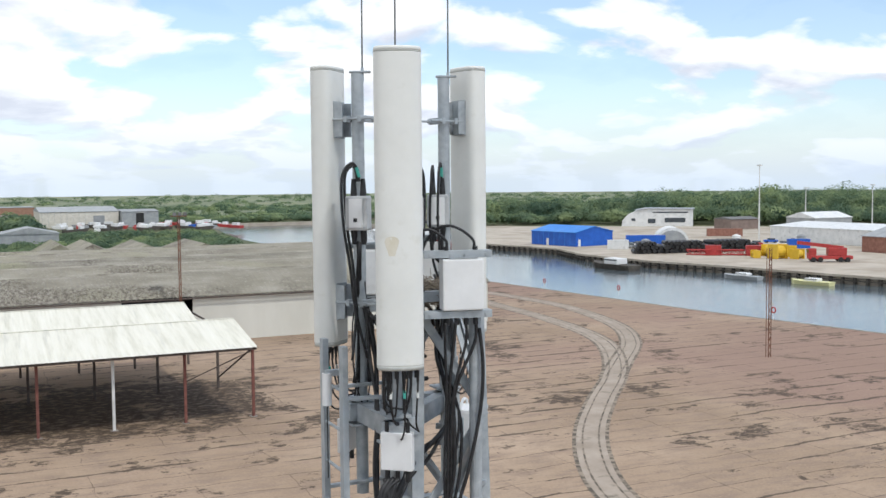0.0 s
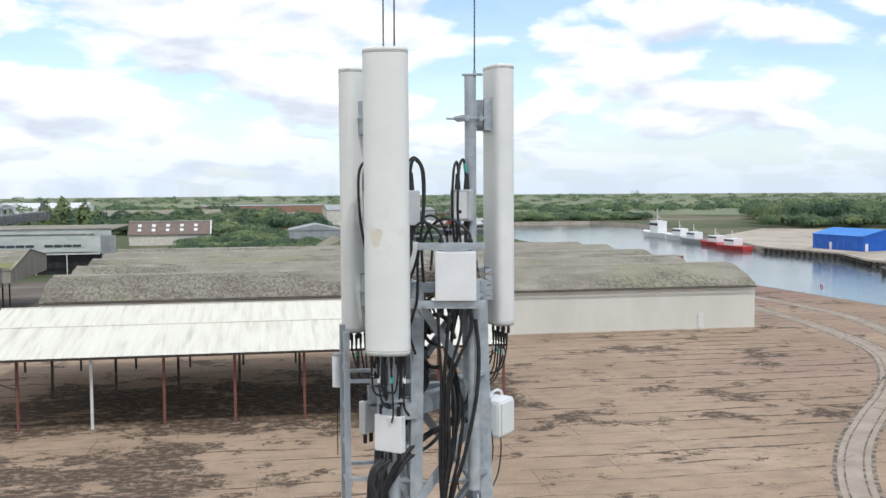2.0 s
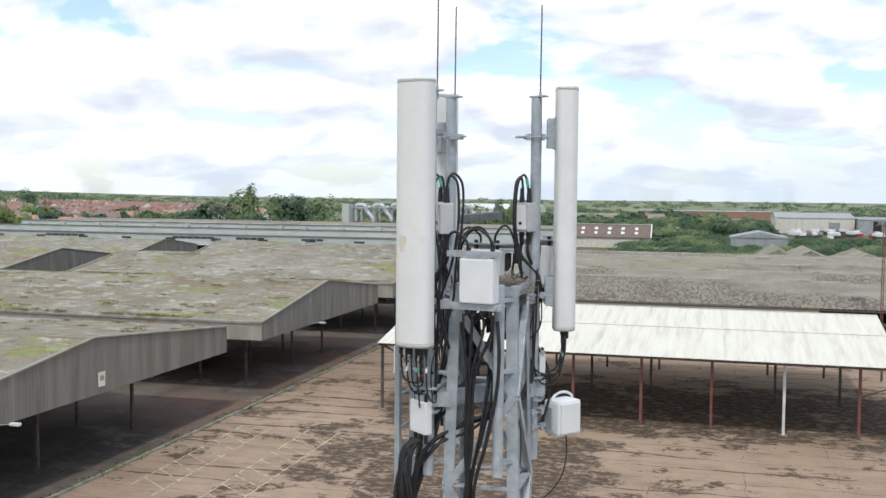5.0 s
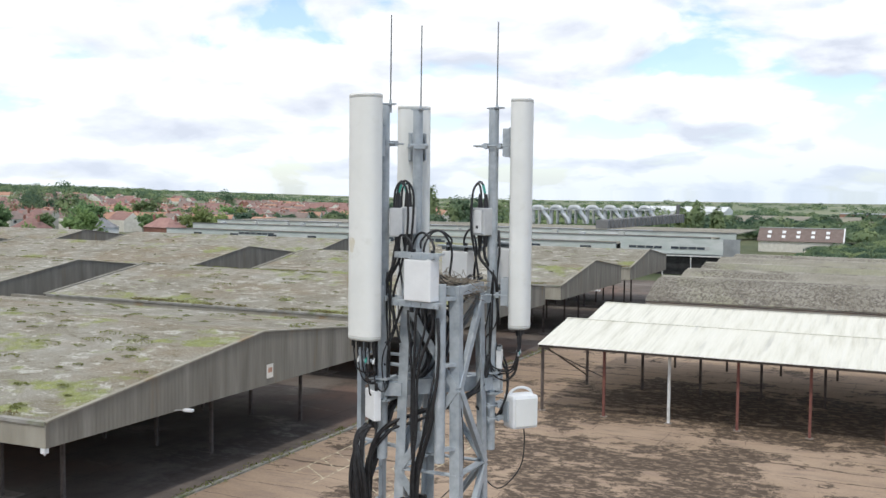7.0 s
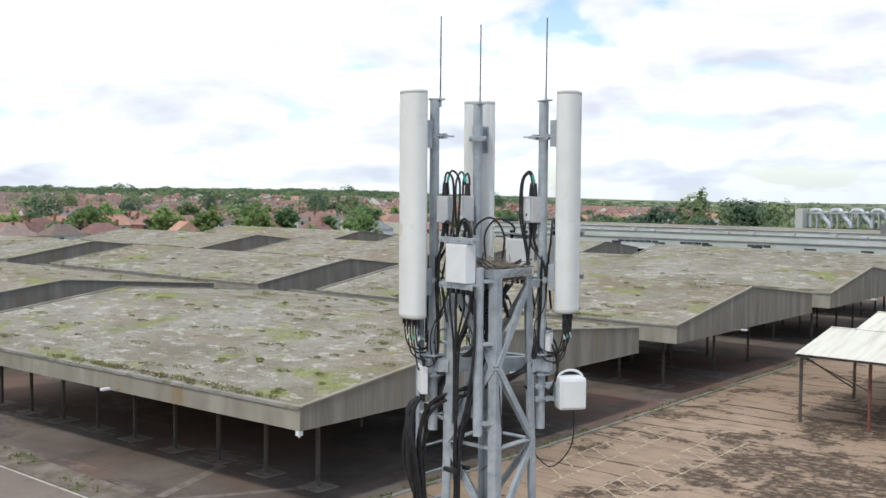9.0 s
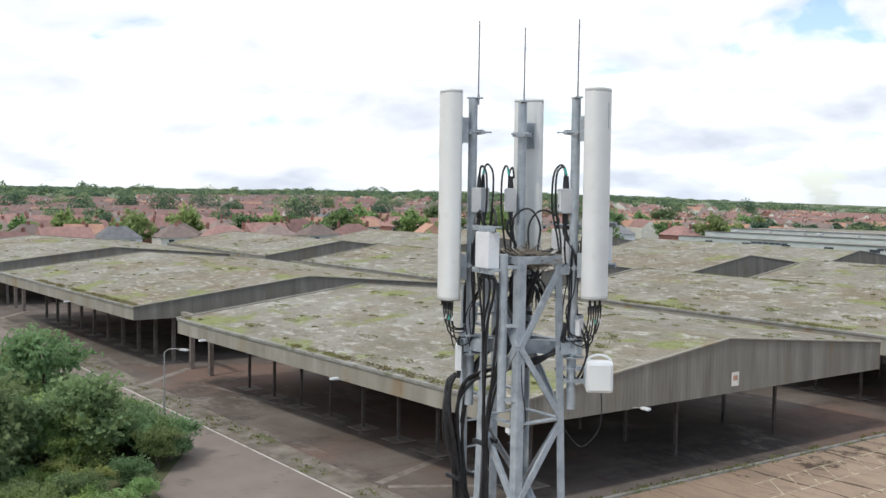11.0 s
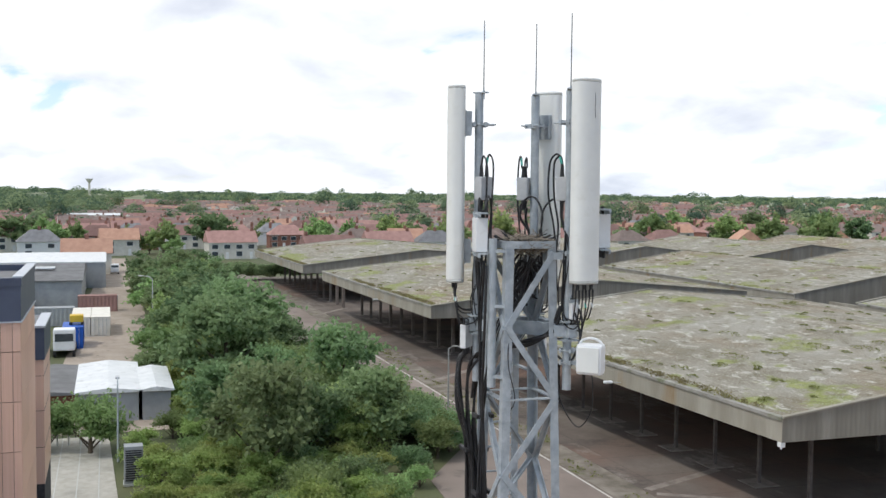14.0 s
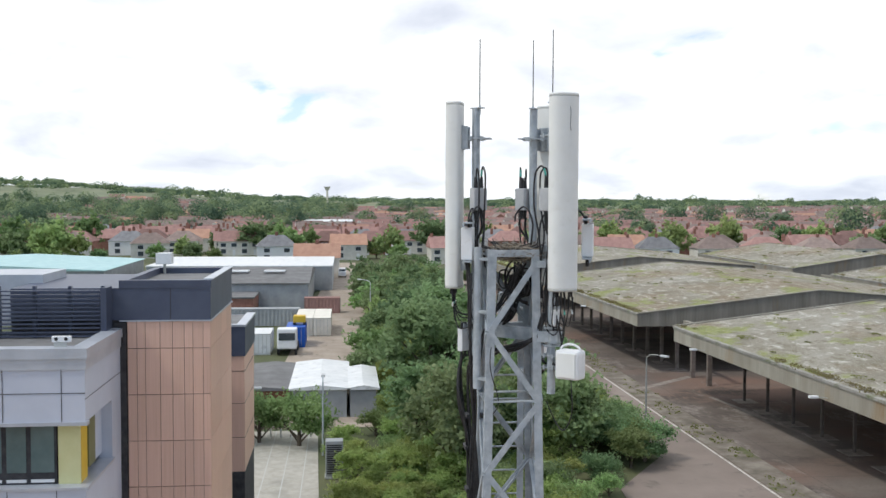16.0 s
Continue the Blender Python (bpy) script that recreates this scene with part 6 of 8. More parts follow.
def street_lamp(x, y, h, arm, turn, label, mat):
    l_ = empty("street_lamp", label, "street lamp", (x, y, 0), turn=turn)
    part("column", tube((0, 0, 0), (0, 0, h), 0.09, 10, 0.05), mat, l_)
    cable("arm", [(0, 0, h - 0.05), (arm * 0.25, 0, h + 0.22), (arm * 0.6, 0, h + 0.3), (arm, 0, h + 0.3)], 0.045, mat, l_)
    part("lantern", box((arm - 0.1, -0.14, h + 0.22), (arm + 0.65, 0.14, h + 0.38), None, 0.04), M["box_grey"], l_, "pale lantern head")
    return l_


street_lamp(-69.0, 24.6, 6.75, 1.6, 30, "grey street lamp with a curved arm beside the road", M["post_concrete"])
street_lamp(-140.0, 4.5, 7.0, 2.4, 215, "grey street lamp over the service road", M["box_grey"])
street_lamp(-66.5, -0.9, 5.6, 0.7, 180, "grey street lamp at the corner of the paved yard", M["steel"])
street_lamp(-68.0, -8.0, 4.6, 1.8, 90, "low lamp with a flat head in the paved yard", M["steel"])


def sheet_shed(name, label, x0, x1, y0, y1, h, wall, roof, rise=0.0, axis="x", category="shed", trim=True):
    """A walled shed with thickness at its eaves, a pitched or flat roof, and a door in the side that faces the tower."""
    s = empty(name, label, category, ((x0 + x1) / 2, (y0 + y1) / 2, 0))
    a, b = (x1 - x0) / 2, (y1 - y0) / 2
    part("wall", box((-a, -b, 0), (a, b, h)), wall, s)
    if rise:
        if axis == "x":
            part("roof", prism([(-b - 0.3, h - 0.05), (-b - 0.3, h + 0.1), (0, h + rise + 0.1), (b + 0.3, h + 0.1), (b + 0.3, h - 0.05)], -a - 0.25, a + 0.25), roof, s)
        else:
            part("roof", prism([(-a - 0.3, h - 0.05), (-a - 0.3, h + 0.1), (0, h + rise + 0.1), (a + 0.3, h + 0.1), (a + 0.3, h - 0.05)], -b - 0.25, b + 0.25, "y"), roof, s)
    else:
        part("roof", box((-a - 0.15, -b - 0.15, h), (a + 0.15, b + 0.15, h + 0.25), None, 0.03), roof, s)
    return s


sheet_shed("flat_roofed_store", "low store with a patched white sheet roof", -91, -80, 1.2, 3.5, 2.5, M["grey_metal"], M["white_metal"], 0.25)
sheet_shed("flat_roofed_store", "low store with a white sheet roof", -94.5, -80, -3.9, 0.9, 2.5, M["grey_metal"], M["white_metal"], 0.3)
sheet_shed("flat_roofed_store", "low store with a dark grey felt roof", -94.5, -80.5, -8.5, -4.1, 2.4, M["rust"], M["dark_roof"], 0.2)


def container(x, y, turn, l_, mat, label):
    c = empty("container", label, "container", (x, y, 0), "shipping containers", turn)
    n = int(l_ / 0.28)
    for sy in (-1.22, 1.22):
        bm = bmesh.new()
        pts = []
        for i in range(n + 1):
            xx = -l_ / 2 + l_ * i / n
            pts.append((xx, sy + (0.035 if i % 2 else -0.035)))
        lo = [bm.verts.new((p[0], p[1], 0.15)) for p in pts]
        hi = [bm.verts.new((p[0], p[1], 2.5)) for p in pts]
        for i in range(n):
            bm.faces.new((lo[i], lo[i + 1], hi[i + 1], hi[i]))
        part("side", bm, mat, c)
    part("roof", box((-l_ / 2, -1.22, 2.5), (l_ / 2, 1.22, 2.6)), mat, c)
    part("floor", box((-l_ / 2, -1.22, 0.0), (l_ / 2, 1.22, 0.15)), mat, c)
    for sx in (-l_ / 2, l_ / 2 - 0.06):
        part("end_wall", box((sx, -1.2, 0.1), (sx + 0.06, 1.2, 2.55)), mat, c)
    for y_ in (-0.75, -0.25, 0.25, 0.75):
        part("lock_rod", tube((l_ / 2 + 0.04, y_, 0.2), (l_ / 2 + 0.04, y_, 2.45), 0.025, 6), M["cap_grey"], c)
    return c


container(-139.5, -2.4, 0, 12, M["house_cream"], "cream shipping container with its doors towards the yard")
container(-139.5, -4.9, 0, 12, M["house_cream"], "cream shipping container beside its twin")
container(-147, -12.0, 90, 12, M["grey_metal"], "long grey corrugated shipping container")
container(-126, -5.6, 0, 6, M["blue"], "bright blue shipping container")
container(-120, -9.6, 0, 6, M["white_metal"], "white steel cabin container in the yard")
container(-164, -3.0, 90, 6, M["roof_red"], "red-brown container by the grey shed")
sheet_shed("workshop", "grey workshop with a low dark roof and rooflights", -205, -168, -30, -5.5, 4.6, M["grey_metal"], M["dark_roof"], 1.6, "y")
for k in range(3):
    for j in range(5):
        r = empty("rooflight", "pale translucent rooflight strip on the workshop roof", "rooflight", (-178 - 0.9 * j, -25 + k * 6.5, 5.9), "rooflights of the workshop")
        part("pane", box((-0.3, -1.9, 0.0), (0.3, 1.9, 0.16)), M["white_metal"], r)
sheet_shed("warehouse", "low building with a broad white flat roof", -240, -206, -40, -1.8, 5.0, M["grey_metal"], M["white_metal"])
sheet_shed("store", "brick and timber lean-to beside the workshop", -168, -158, -28, -14, 3.0, M["house_brick"], M["dark_roof"])
sheet_shed("warehouse", "building with a pale teal roof and vents", -235, -195, -95, -46, 5.0, M["grey_metal"], material("teal_roof", two((0.33, 0.52, 0.53), (0.42, 0.6, 0.6)), 0.5, 0.6), 1.2, "x")
sheet_shed("school", "long white building among the far houses", -560, -545, -45, 5, 7.0, M["house_brick"], M["white_metal"], 1.0, "y", "school")
van = empty("van", "white van parked at the end of the service road", "van", (-243, 0.2, 0))
part("body", box((-2.4, -0.95, 0.45), (1.4, 0.95, 2.2), None, 0.12), M["box_white"], van)
part("cab", box((1.2, -0.92, 0.45), (2.5, 0.92, 1.5), None, 0.15), M["box_white"], van)
part("windscreen", box((1.35, -0.8, 1.45), (1.75, 0.8, 2.0), None, 0.05), M["glass"], van)
for wx in (-1.5, 1.6):
    for wy in (-0.85, 0.85):
        part("wheel", tube((wx, wy - 0.1, 0.33), (wx, wy + 0.1, 0.33), 0.33, 14), M["cable"], van)
lorry = empty("lorry", "white lorry cab parked in the yard", "lorry", (-117, -6.3, 0), turn=180)
part("cab", box((-1.1, -1.2, 0.8), (1.1, 1.2, 3.3), None, 0.2), M["box_white"], lorry)
part("windscreen", box((-1.13, -1.0, 1.9), (-1.05, 1.0, 2.8)), M["glass"], lorry)
part("chassis", box((1.0, -1.1, 0.6), (7, 1.1, 0.95)), M["cable"], lorry)
for wx in (-0.3, 3.5, 5.0):
    for wy in (-1.05, 1.05):
        part("wheel", tube((wx, wy - 0.15, 0.5), (wx, wy + 0.15, 0.5), 0.5, 14), M["cable"], lorry)
digger = empty("excavator", "small yellow excavator on the blue container", "excavator", (-126.4, -5.2, 2.6))
part("body", box((-0.9, -0.8, 0.3), (0.9, 0.8, 1.2), None, 0.1), M["yellow"], digger)
part("track", box((-1.0, -0.85, 0), (1.0, -0.5, 0.35), None, 0.08), M["cable"], digger)
part("track", box((-1.0, 0.5, 0), (1.0, 0.85, 0.35), None, 0.08), M["cable"], digger)

# ---- far quay ----
M["tank_green"] = material("green_tank", two((0.08, 0.30, 0.17), (0.13, 0.38, 0.22)), 0.8, 0.6)
b = radians(11)
blue = empty("boat_shed", "bright blue sheet-metal shed with a low gable roof on the quay", "shed", (161.2, 256, 0), turn=11)
part("wall", box((0, 0, 0), (15.5, 20, 4.2)), M["blue"], blue)
part("roof", prism([(-0.3, 4.1), (-0.3, 4.25), (7.75, 6.0), (15.8, 4.25), (15.8, 4.1), (7.75, 5.8)], -0.3, 20.3, "y"), M["blue_roof"], blue)
part("gable", prism([(0.05, 4.1), (7.75, 5.8), (15.45, 4.1)], -0.02, 0.1, "y"), M["blue"], blue)
part("door", box((1.0, -0.06, 0), (2.0, 0.02, 2.1)), M["white_frame"], blue)
part("door", box((-0.06, 12, 0), (0.02, 13, 2.1)), M["white_frame"], blue)
for k in range(1, 9):
    part("rib", box((-0.05, k * 2.4, 0), (0.0, k * 2.4 + 0.1, 4.1)), M["blue_roof"], blue)


def quay_wall():
    q = empty("quay_face", "dark timber-piled quay face above the water", "quay", (150, 170, 0))
    line = [(160.5, 139), (157, 155), (153.5, 177), (147.5, 200), (146, 227), (153, 252), (146, 285)]
    for a, c in zip(line, line[1:]):
        n = int(math.dist(a, c) / 2.4)
        for i in range(n):
            x, y = a[0] + (c[0] - a[0]) * i / n - 150, a[1] + (c[1] - a[1]) * i / n - 170
            part("pile", box((x - 0.9, y - 0.28, -2.0), (x - 0.35, y + 0.28, -0.3)), M["pile"], q)
        part("cap_beam", beam((a[0] - 150.6, a[1] - 170, -0.1), (c[0] - 150.6, c[1] - 170, -0.1), 1.0, 0.5), M["quay_stone"], q)
        part("waling", beam((a[0] - 150.95, a[1] - 170, -1.0), (c[0] - 150.95, c[1] - 170, -1.0), 0.25, 0.25), M["pile"], q)
    return q


quay_wall()
tagged(part("quay_apron", poly([(164, 100, -0.02), (160.5, 139, -0.02), (157, 155, -0.02), (153.5, 177, -0.02), (147.5, 200, -0.02), (146, 227, -0.02), (153, 252, -0.02), (146, 285, -0.02), (158, 345, -0.02), (205, 400, -0.02), (300, 330, -0.02), (330, 100, -0.02)], 0.04), M["quay_stone"]), "pale sandy concrete apron of the far quay", "pavement", kind="structure")
# white arched building
oval = empty("pavilion", "white building with one curved end and dark window bands", "building", (268, 359, 0), turn=-37)
prof = [(-15, 0.0), (-14.6, 2.6), (-12.5, 4.9), (-9, 6.6), (-5, 7.4), (15, 7.2), (15, 0.0)]
part("shell", prism(prof, -5, 5, "y"), M["white_metal"], oval)
part("roof", prism([(-9, 6.7), (-5, 7.5), (15.6, 7.3), (15.6, 7.7), (-5, 7.9), (-9.4, 7.0)], -5.6, 5.3, "y"), M["trim_pale"], oval)
for x0, x1, z0, z1 in ((-11, -9, 2.2, 3.6), (-4, -0.5, 1.2, 3.4), (3, 12, 1.6, 3.8), (-2, 13, 5.6, 6.4)):
    w = part("window", box((x0, -5.08, z0), (x1, -5.0, z1)), M["white_frame"], oval)
    part("pane", box((x0 + 0.15, -5.12, z0 + 0.12), (x1 - 0.15, -5.08, z1 - 0.12)), M["glass"], w)
sheet_shed("depot", "long low white depot building by the quay", 232, 262, 200, 251, 4.6, M["white_metal"], M["white_metal"], 1.2, "y")
sheet_shed("depot", "grey-roofed hall behind the depot", 272, 290, 272, 286, 5.6, M["grey_metal"], M["white_metal"], 2.0, "x")
sheet_shed("depot", "brick store with a pale sheet roof on the quay", 214, 232, 172, 197, 4.2, M["house_brick"], M["grey_metal"], 2.2, "y")
sheet_shed("kiosk", "small brown open-fronted shed on the quay", 270, 284, 314, 324, 4.0, M["roof_brown"], M["dark_roof"], 0.8, "x")
arch = empty("arched_store", "white fabric arched store on the quay", "store", (203, 265, 0), turn=-32)
part("cover", prism([(5.2 * math.cos(math.pi * k / 10), 4.6 * math.sin(math.pi * k / 10)) for k in range(11)], -6, 6, "y"), M["white_metal"], arch)
part("end_panel", prism([(4.4 * math.cos(math.pi * k / 10), 3.7 * math.sin(math.pi * k / 10)) for k in range(11)], -6.1, -6.0, "y"), M["grey_metal"], arch)
container(188, 258, -30, 12, M["blue"], "blue shipping container on the quay")
container(166, 241, -35, 6, M["white_metal"], "white shipping container on the quay")
container(237, 279, -34, 12, M["house_brick"], "rust-brown shipping container behind the pipes")
container(211, 217, -30, 6, M["blue"], "blue shipping container behind the winches")
container(172.5, 207.5, -36, 4, M["red"], "short red cargo box on the quay")
container(181, 201, -36, 5, M["red"], "short red cargo box on the quay")
for k, (x, y, m_, what) in enumerate(((255, 273, "tank_green", "green"), (256.5, 262, "roof_orange", "orange"), (262, 258, "white_metal", "white"), (172, 236, "grey_metal", "grey"), (205, 236, "white_metal", "white"), (216, 221, "grey_metal", "grey"), (222, 228, "white_metal", "white"))):
    t_ = empty("storage_tank", what + " storage tank standing on the quay", "tank", (x, y, 0), "tanks on the quay", 17 * k)
    part("drum", tube((0, 0, 0.2), (0, 0, 2.6 + 0.3 * (k % 3)), 1.3, 14), M[m_], t_)
    part("lid", tube((0, 0, 2.6 + 0.3 * (k % 3)), (0, 0, 3.0 + 0.3 * (k % 3)), 1.3, 14, 0.4), M[m_], t_)
    part("skid", box((-1.4, -1.4, 0), (1.4, 1.4, 0.2)), M["cap_grey"], t_)


def pipe_stack(x, y, n, rows, turn, long_, label):
    s = empty("pipe_stack", label, "pipe stack", (x, y, 0), "stacks of pipes", turn)
    for r in range(rows):
        for i in range(n - r):
            o = 0.35 * ((i * 7 + r * 3) % 5 - 2) / 2
            part("pipe", tube((-long_ / 2 + o, i * 1.2 + r * 0.6, 0.6 + r * 1.02), (long_ / 2 + o, i * 1.2 + r * 0.6, 0.6 + r * 1.02), 0.56, 10), M["cable"], s)
            part("pipe_mouth", tube((-long_ / 2 + o - 0.02, i * 1.2 + r * 0.6, 0.6 + r * 1.02), (-long_ / 2 + o + 0.02, i * 1.2 + r * 0.6, 0.6 + r * 1.02), 0.46, 10), M["inside_shade"], s)
    return s


for k in range(13):  # one long bank of pipes with their mouths to the water
    pipe_stack(162.5 + 2.75 * k, 222.2 - 0.45 * k + 0.6 * (k % 2), 5 if k % 3 else 4, 3 - (k % 5 == 2), 62 + 9 * (k % 3), 6.0, "stack of large black pipes on the quay")


def crane_lorry(x, y, turn, mat, label):
    c = empty("mobile_crane", label, "mobile crane", (x, y, 0), "plant on the quay", turn)
    part("chassis", box((-5, -1.3, 0.7), (5, 1.3, 1.5), None, 0.1), mat, c)
    part("cab", box((3.3, -1.2, 1.4), (5.1, 1.2, 3.2), None, 0.15), mat, c)
    part("house", box((-3.6, -1.3, 1.5), (0.6, 1.3, 3.4), None, 0.2), mat, c)
    part("boom", beam((-3.0, 0, 3.3), (7.5, 0, 4.6), 0.8, 0.8), mat, c)
    part("windscreen", box((5.08, -1.0, 2.2), (5.14, 1.0, 3.0)), M["glass"], c)
    for wx in (-3.8, -2.2, 2.4, 4.0):
        for wy in (-1.2, 1.2):
            part("wheel", tube((wx, wy - 0.2, 0.6), (wx, wy + 0.2, 0.6), 0.6, 12), M["cable"], c)
    return c


crane_lorry(181, 176, 148, M["red"], "red mobile crane parked on the quay")
for k in range(7):  # red lattice lengths laid out along the quay
    t_ = empty("boom_section", "red steel lattice boom section lying on the quay", "boom section", (169.5 + 2.1 * k, 209.5 - 1.6 * k, 0.1), "boom sections on the quay", -52 + 5 * (k % 3))
    for cy in (-0.6, 0.6):
        for cz in (0.1, 1.3):
            part("chord", tube((-3.2, cy, cz), (3.2, cy, cz), 0.12, 6), M["red"], t_)
    for i in range(8):
        x0, x1 = -3.2 + 0.8 * i, -2.4 + 0.8 * i
        for cy in (-0.6, 0.6):
            part("lacing", tube((x0, cy, 0.1 if i % 2 else 1.3), (x1, cy, 1.3 if i % 2 else 0.1), 0.06, 5), M["red"], t_)
for k, (x, y, s_) in enumerate(((178, 190, 3.6), (181.5, 187, 2.4), (185, 193, 2.8), (175.5, 195, 1.9), (182, 197, 3.0))):
    t_ = empty("winch_frame", "yellow steel winch frame on the quay", "winch", (x, y, 0), "yellow winches on the quay", 20 * k)
    part("drum", tube((-1.4, 0, s_ * 0.5), (1.4, 0, s_ * 0.5), s_ * 0.4, 14), M["yellow"], t_)
    for sx in (-1.6, 1.4):
        part("side_frame", box((sx, -s_ * 0.5, 0), (sx + 0.25, s_ * 0.5, s_), None, 0.04), M["yellow"], t_)
for k, (x, y, m_) in enumerate(((176, 248, "box_white"), (180, 244, "box_white"), (172, 243, "grey_metal"), (209, 232, "red"), (214, 226, "box_white"), (222, 240, "blue"), (228, 236, "grey_metal"), (236, 250, "box_white"))):
    c = empty("car", ("white" if m_ == "box_white" else "grey" if m_ == "grey_metal" else m_) + " car parked on the quay", "car", (x, y, 0), "cars on the quay", 30 * k)
    part("body", box((-2.1, -0.88, 0.3), (2.1, 0.88, 0.95), None, 0.15), M[m_], c)
    part("cabin", box((-1.2, -0.78, 0.9), (1.0, 0.78, 1.45), None, 0.18), M["glass"], c)
    for wx in (-1.3, 1.3):
        for wy in (-0.8, 0.8):
            part("wheel", tube((wx, wy - 0.1, 0.32), (wx, wy + 0.1, 0.32), 0.32, 12), M["cable"], c)


def boat(x, y, turn, l_, w, hull, label, tall=2.5, mast=True):
    s = empty("boat", label, "boat", (x, y, -1.85), "boats on the river", turn)
    bm = bmesh.new()
    st = [(-0.5, 0.85, 0.0), (-0.2, 1.0, 0.0), (0.15, 1.0, 0.0), (0.38, 0.7, 0.15), (0.5, 0.05, 0.35)]
    rings = []
    for f, b_, up in st:
        hh = 0.12 * l_ * 0.75 + up * l_ * 0.08
        rings.append([bm.verts.new(p) for p in ((f * l_, -b_ * w / 2, hh), (f * l_, -b_ * w / 2 * 0.75, 0.05), (f * l_, b_ * w / 2 * 0.75, 0.05), (f * l_, b_ * w / 2, hh))])
    for a, c in zip(rings, rings[1:]):
        for k in range(4):
            bm.faces.new((a[k], a[(k + 1) % 4], c[(k + 1) % 4], c[k]))
    bm.faces.new(rings[0])
    bm.faces.new(rings[-1])
    bmesh.ops.recalc_face_normals(bm, faces=bm.faces[:])
    part("hull", bm, hull, s)
    hh = 0.09 * l_
    part("wheelhouse", box((-0.2 * l_, -w * 0.33, hh), (0.12 * l_, w * 0.33, hh + tall), None, 0.15), M["box_white"], s)
    w_ = part("window_band", box((-0.19 * l_, -w * 0.335, hh + tall * 0.6), (0.125 * l_, w * 0.335, hh + tall * 0.82)), M["glass"], s)
    if mast:
        part("mast", tube((0, 0, hh + tall), (0, 0, hh + tall * 2.1), 0.1, 6), M["box_white"], s)
        part("boom", tube((-0.25 * l_, 0, hh + tall * 0.9), (0, 0, hh + tall * 1.5), 0.07, 6), M["box_white"], s)
    return s


boat(150, 380, 95, 22, 6, M["box_white"], "white survey ship moored at the quay", 4.5)
boat(150, 358, 95, 20, 5, M["white_metal"], "white workboat moored behind the ship", 2.6)
boat(147, 338, 95, 18, 5, M["grey_metal"], "grey workboat moored at the quay", 2.4)
boat(146, 318, 98, 17, 5, M["red"], "red workboat with a white wheelhouse", 2.2)
boat(143.0, 299, 98, 17, 5, M["red"], "red workboat moored astern of its twin", 2.2)
boat(138.5, 203, 95, 15, 5, M["pile"], "dark work barge with yellow gear", 1.4, False)
boat(147.5, 168, 104, 9, 3, M["grey_metal"], "small upturned grey boat by the piles", 0.6, False)
boat(151, 151.5, 104, 9, 3, M["yellow_pale"], "small pale yellow boat by the piles", 0.6, False)
for k, (x, y) in enumerate(((92, 157.5), (96.5, 140.5), (97.8, 105))):
    b_ = empty("lifebuoy", "red lifebuoy on a post at the quay edge", "lifebuoy", (x, y, 0), "lifebuoys on the quay")
    part("stand", tube((0, 0, 0), (0, 0, 1.2), 0.04, 6), M["post_white"], b_)
    cable("ring", [(0, 0.38 * math.cos(2 * math.pi * k2 / 12), 1.35 + 0.38 * math.sin(2 * math.pi * k2 / 12)) for k2 in range(13)], 0.09, M["red"], b_)
for x, y, h, top in ((75.7, 82.0, 12.0, False), (19.15, 119.4, 15.7, True)):
    m_ = empty("lattice_mast", "rusty lattice lighting mast " + ("above the warehouse roofs" if top else "standing in the yard"), "mast", (x, y, 0))
    g = 0.11 if top else 0.18
    for sx, sy in ((-g, -g), (g, -g), (g, g), (-g, g)):
        part("leg", box((sx - 0.03, sy - 0.03, 0), (sx + 0.03, sy + 0.03, h)), M["rust"], m_)
    for i in range(int(h / 0.8)):
        z = i * 0.8
        for a, c in (((-g, -g), (g, -g)), ((g, -g), (g, g))):
            part("brace", beam((*(a if i % 2 else c), z), (*(c if i % 2 else a), z + 0.8), 0.035, 0.035), M["rust"], m_)
    if top:
        part("platform", box((-0.8, -0.8, h), (0.8, 0.8, h + 0.12)), M["rust"], m_)
        for sx in (-0.6, 0.0, 0.6):
            part("floodlight", box((sx - 0.2, -0.9, h + 0.12), (sx + 0.2, -0.6, h + 0.5), None, 0.04), M["dark_roof"], m_)
for x, y, h in ((229.5, 253.5, 24), (300, 305, 16), (320, 290, 17), (340, 270, 16)):
    m_ = empty("lighting_mast", "tall slender pale lighting mast on the quay", "mast", (x, y, 0), "lighting masts on the quay")
    part("column", tube((0, 0, 0), (0, 0, h), 0.3, 8, 0.12), M["post_white"], m_)
    part("lamp_ring", tube((0, 0, h), (0, 0, h + 0.4), 0.9, 10), M["post_white"], m_)

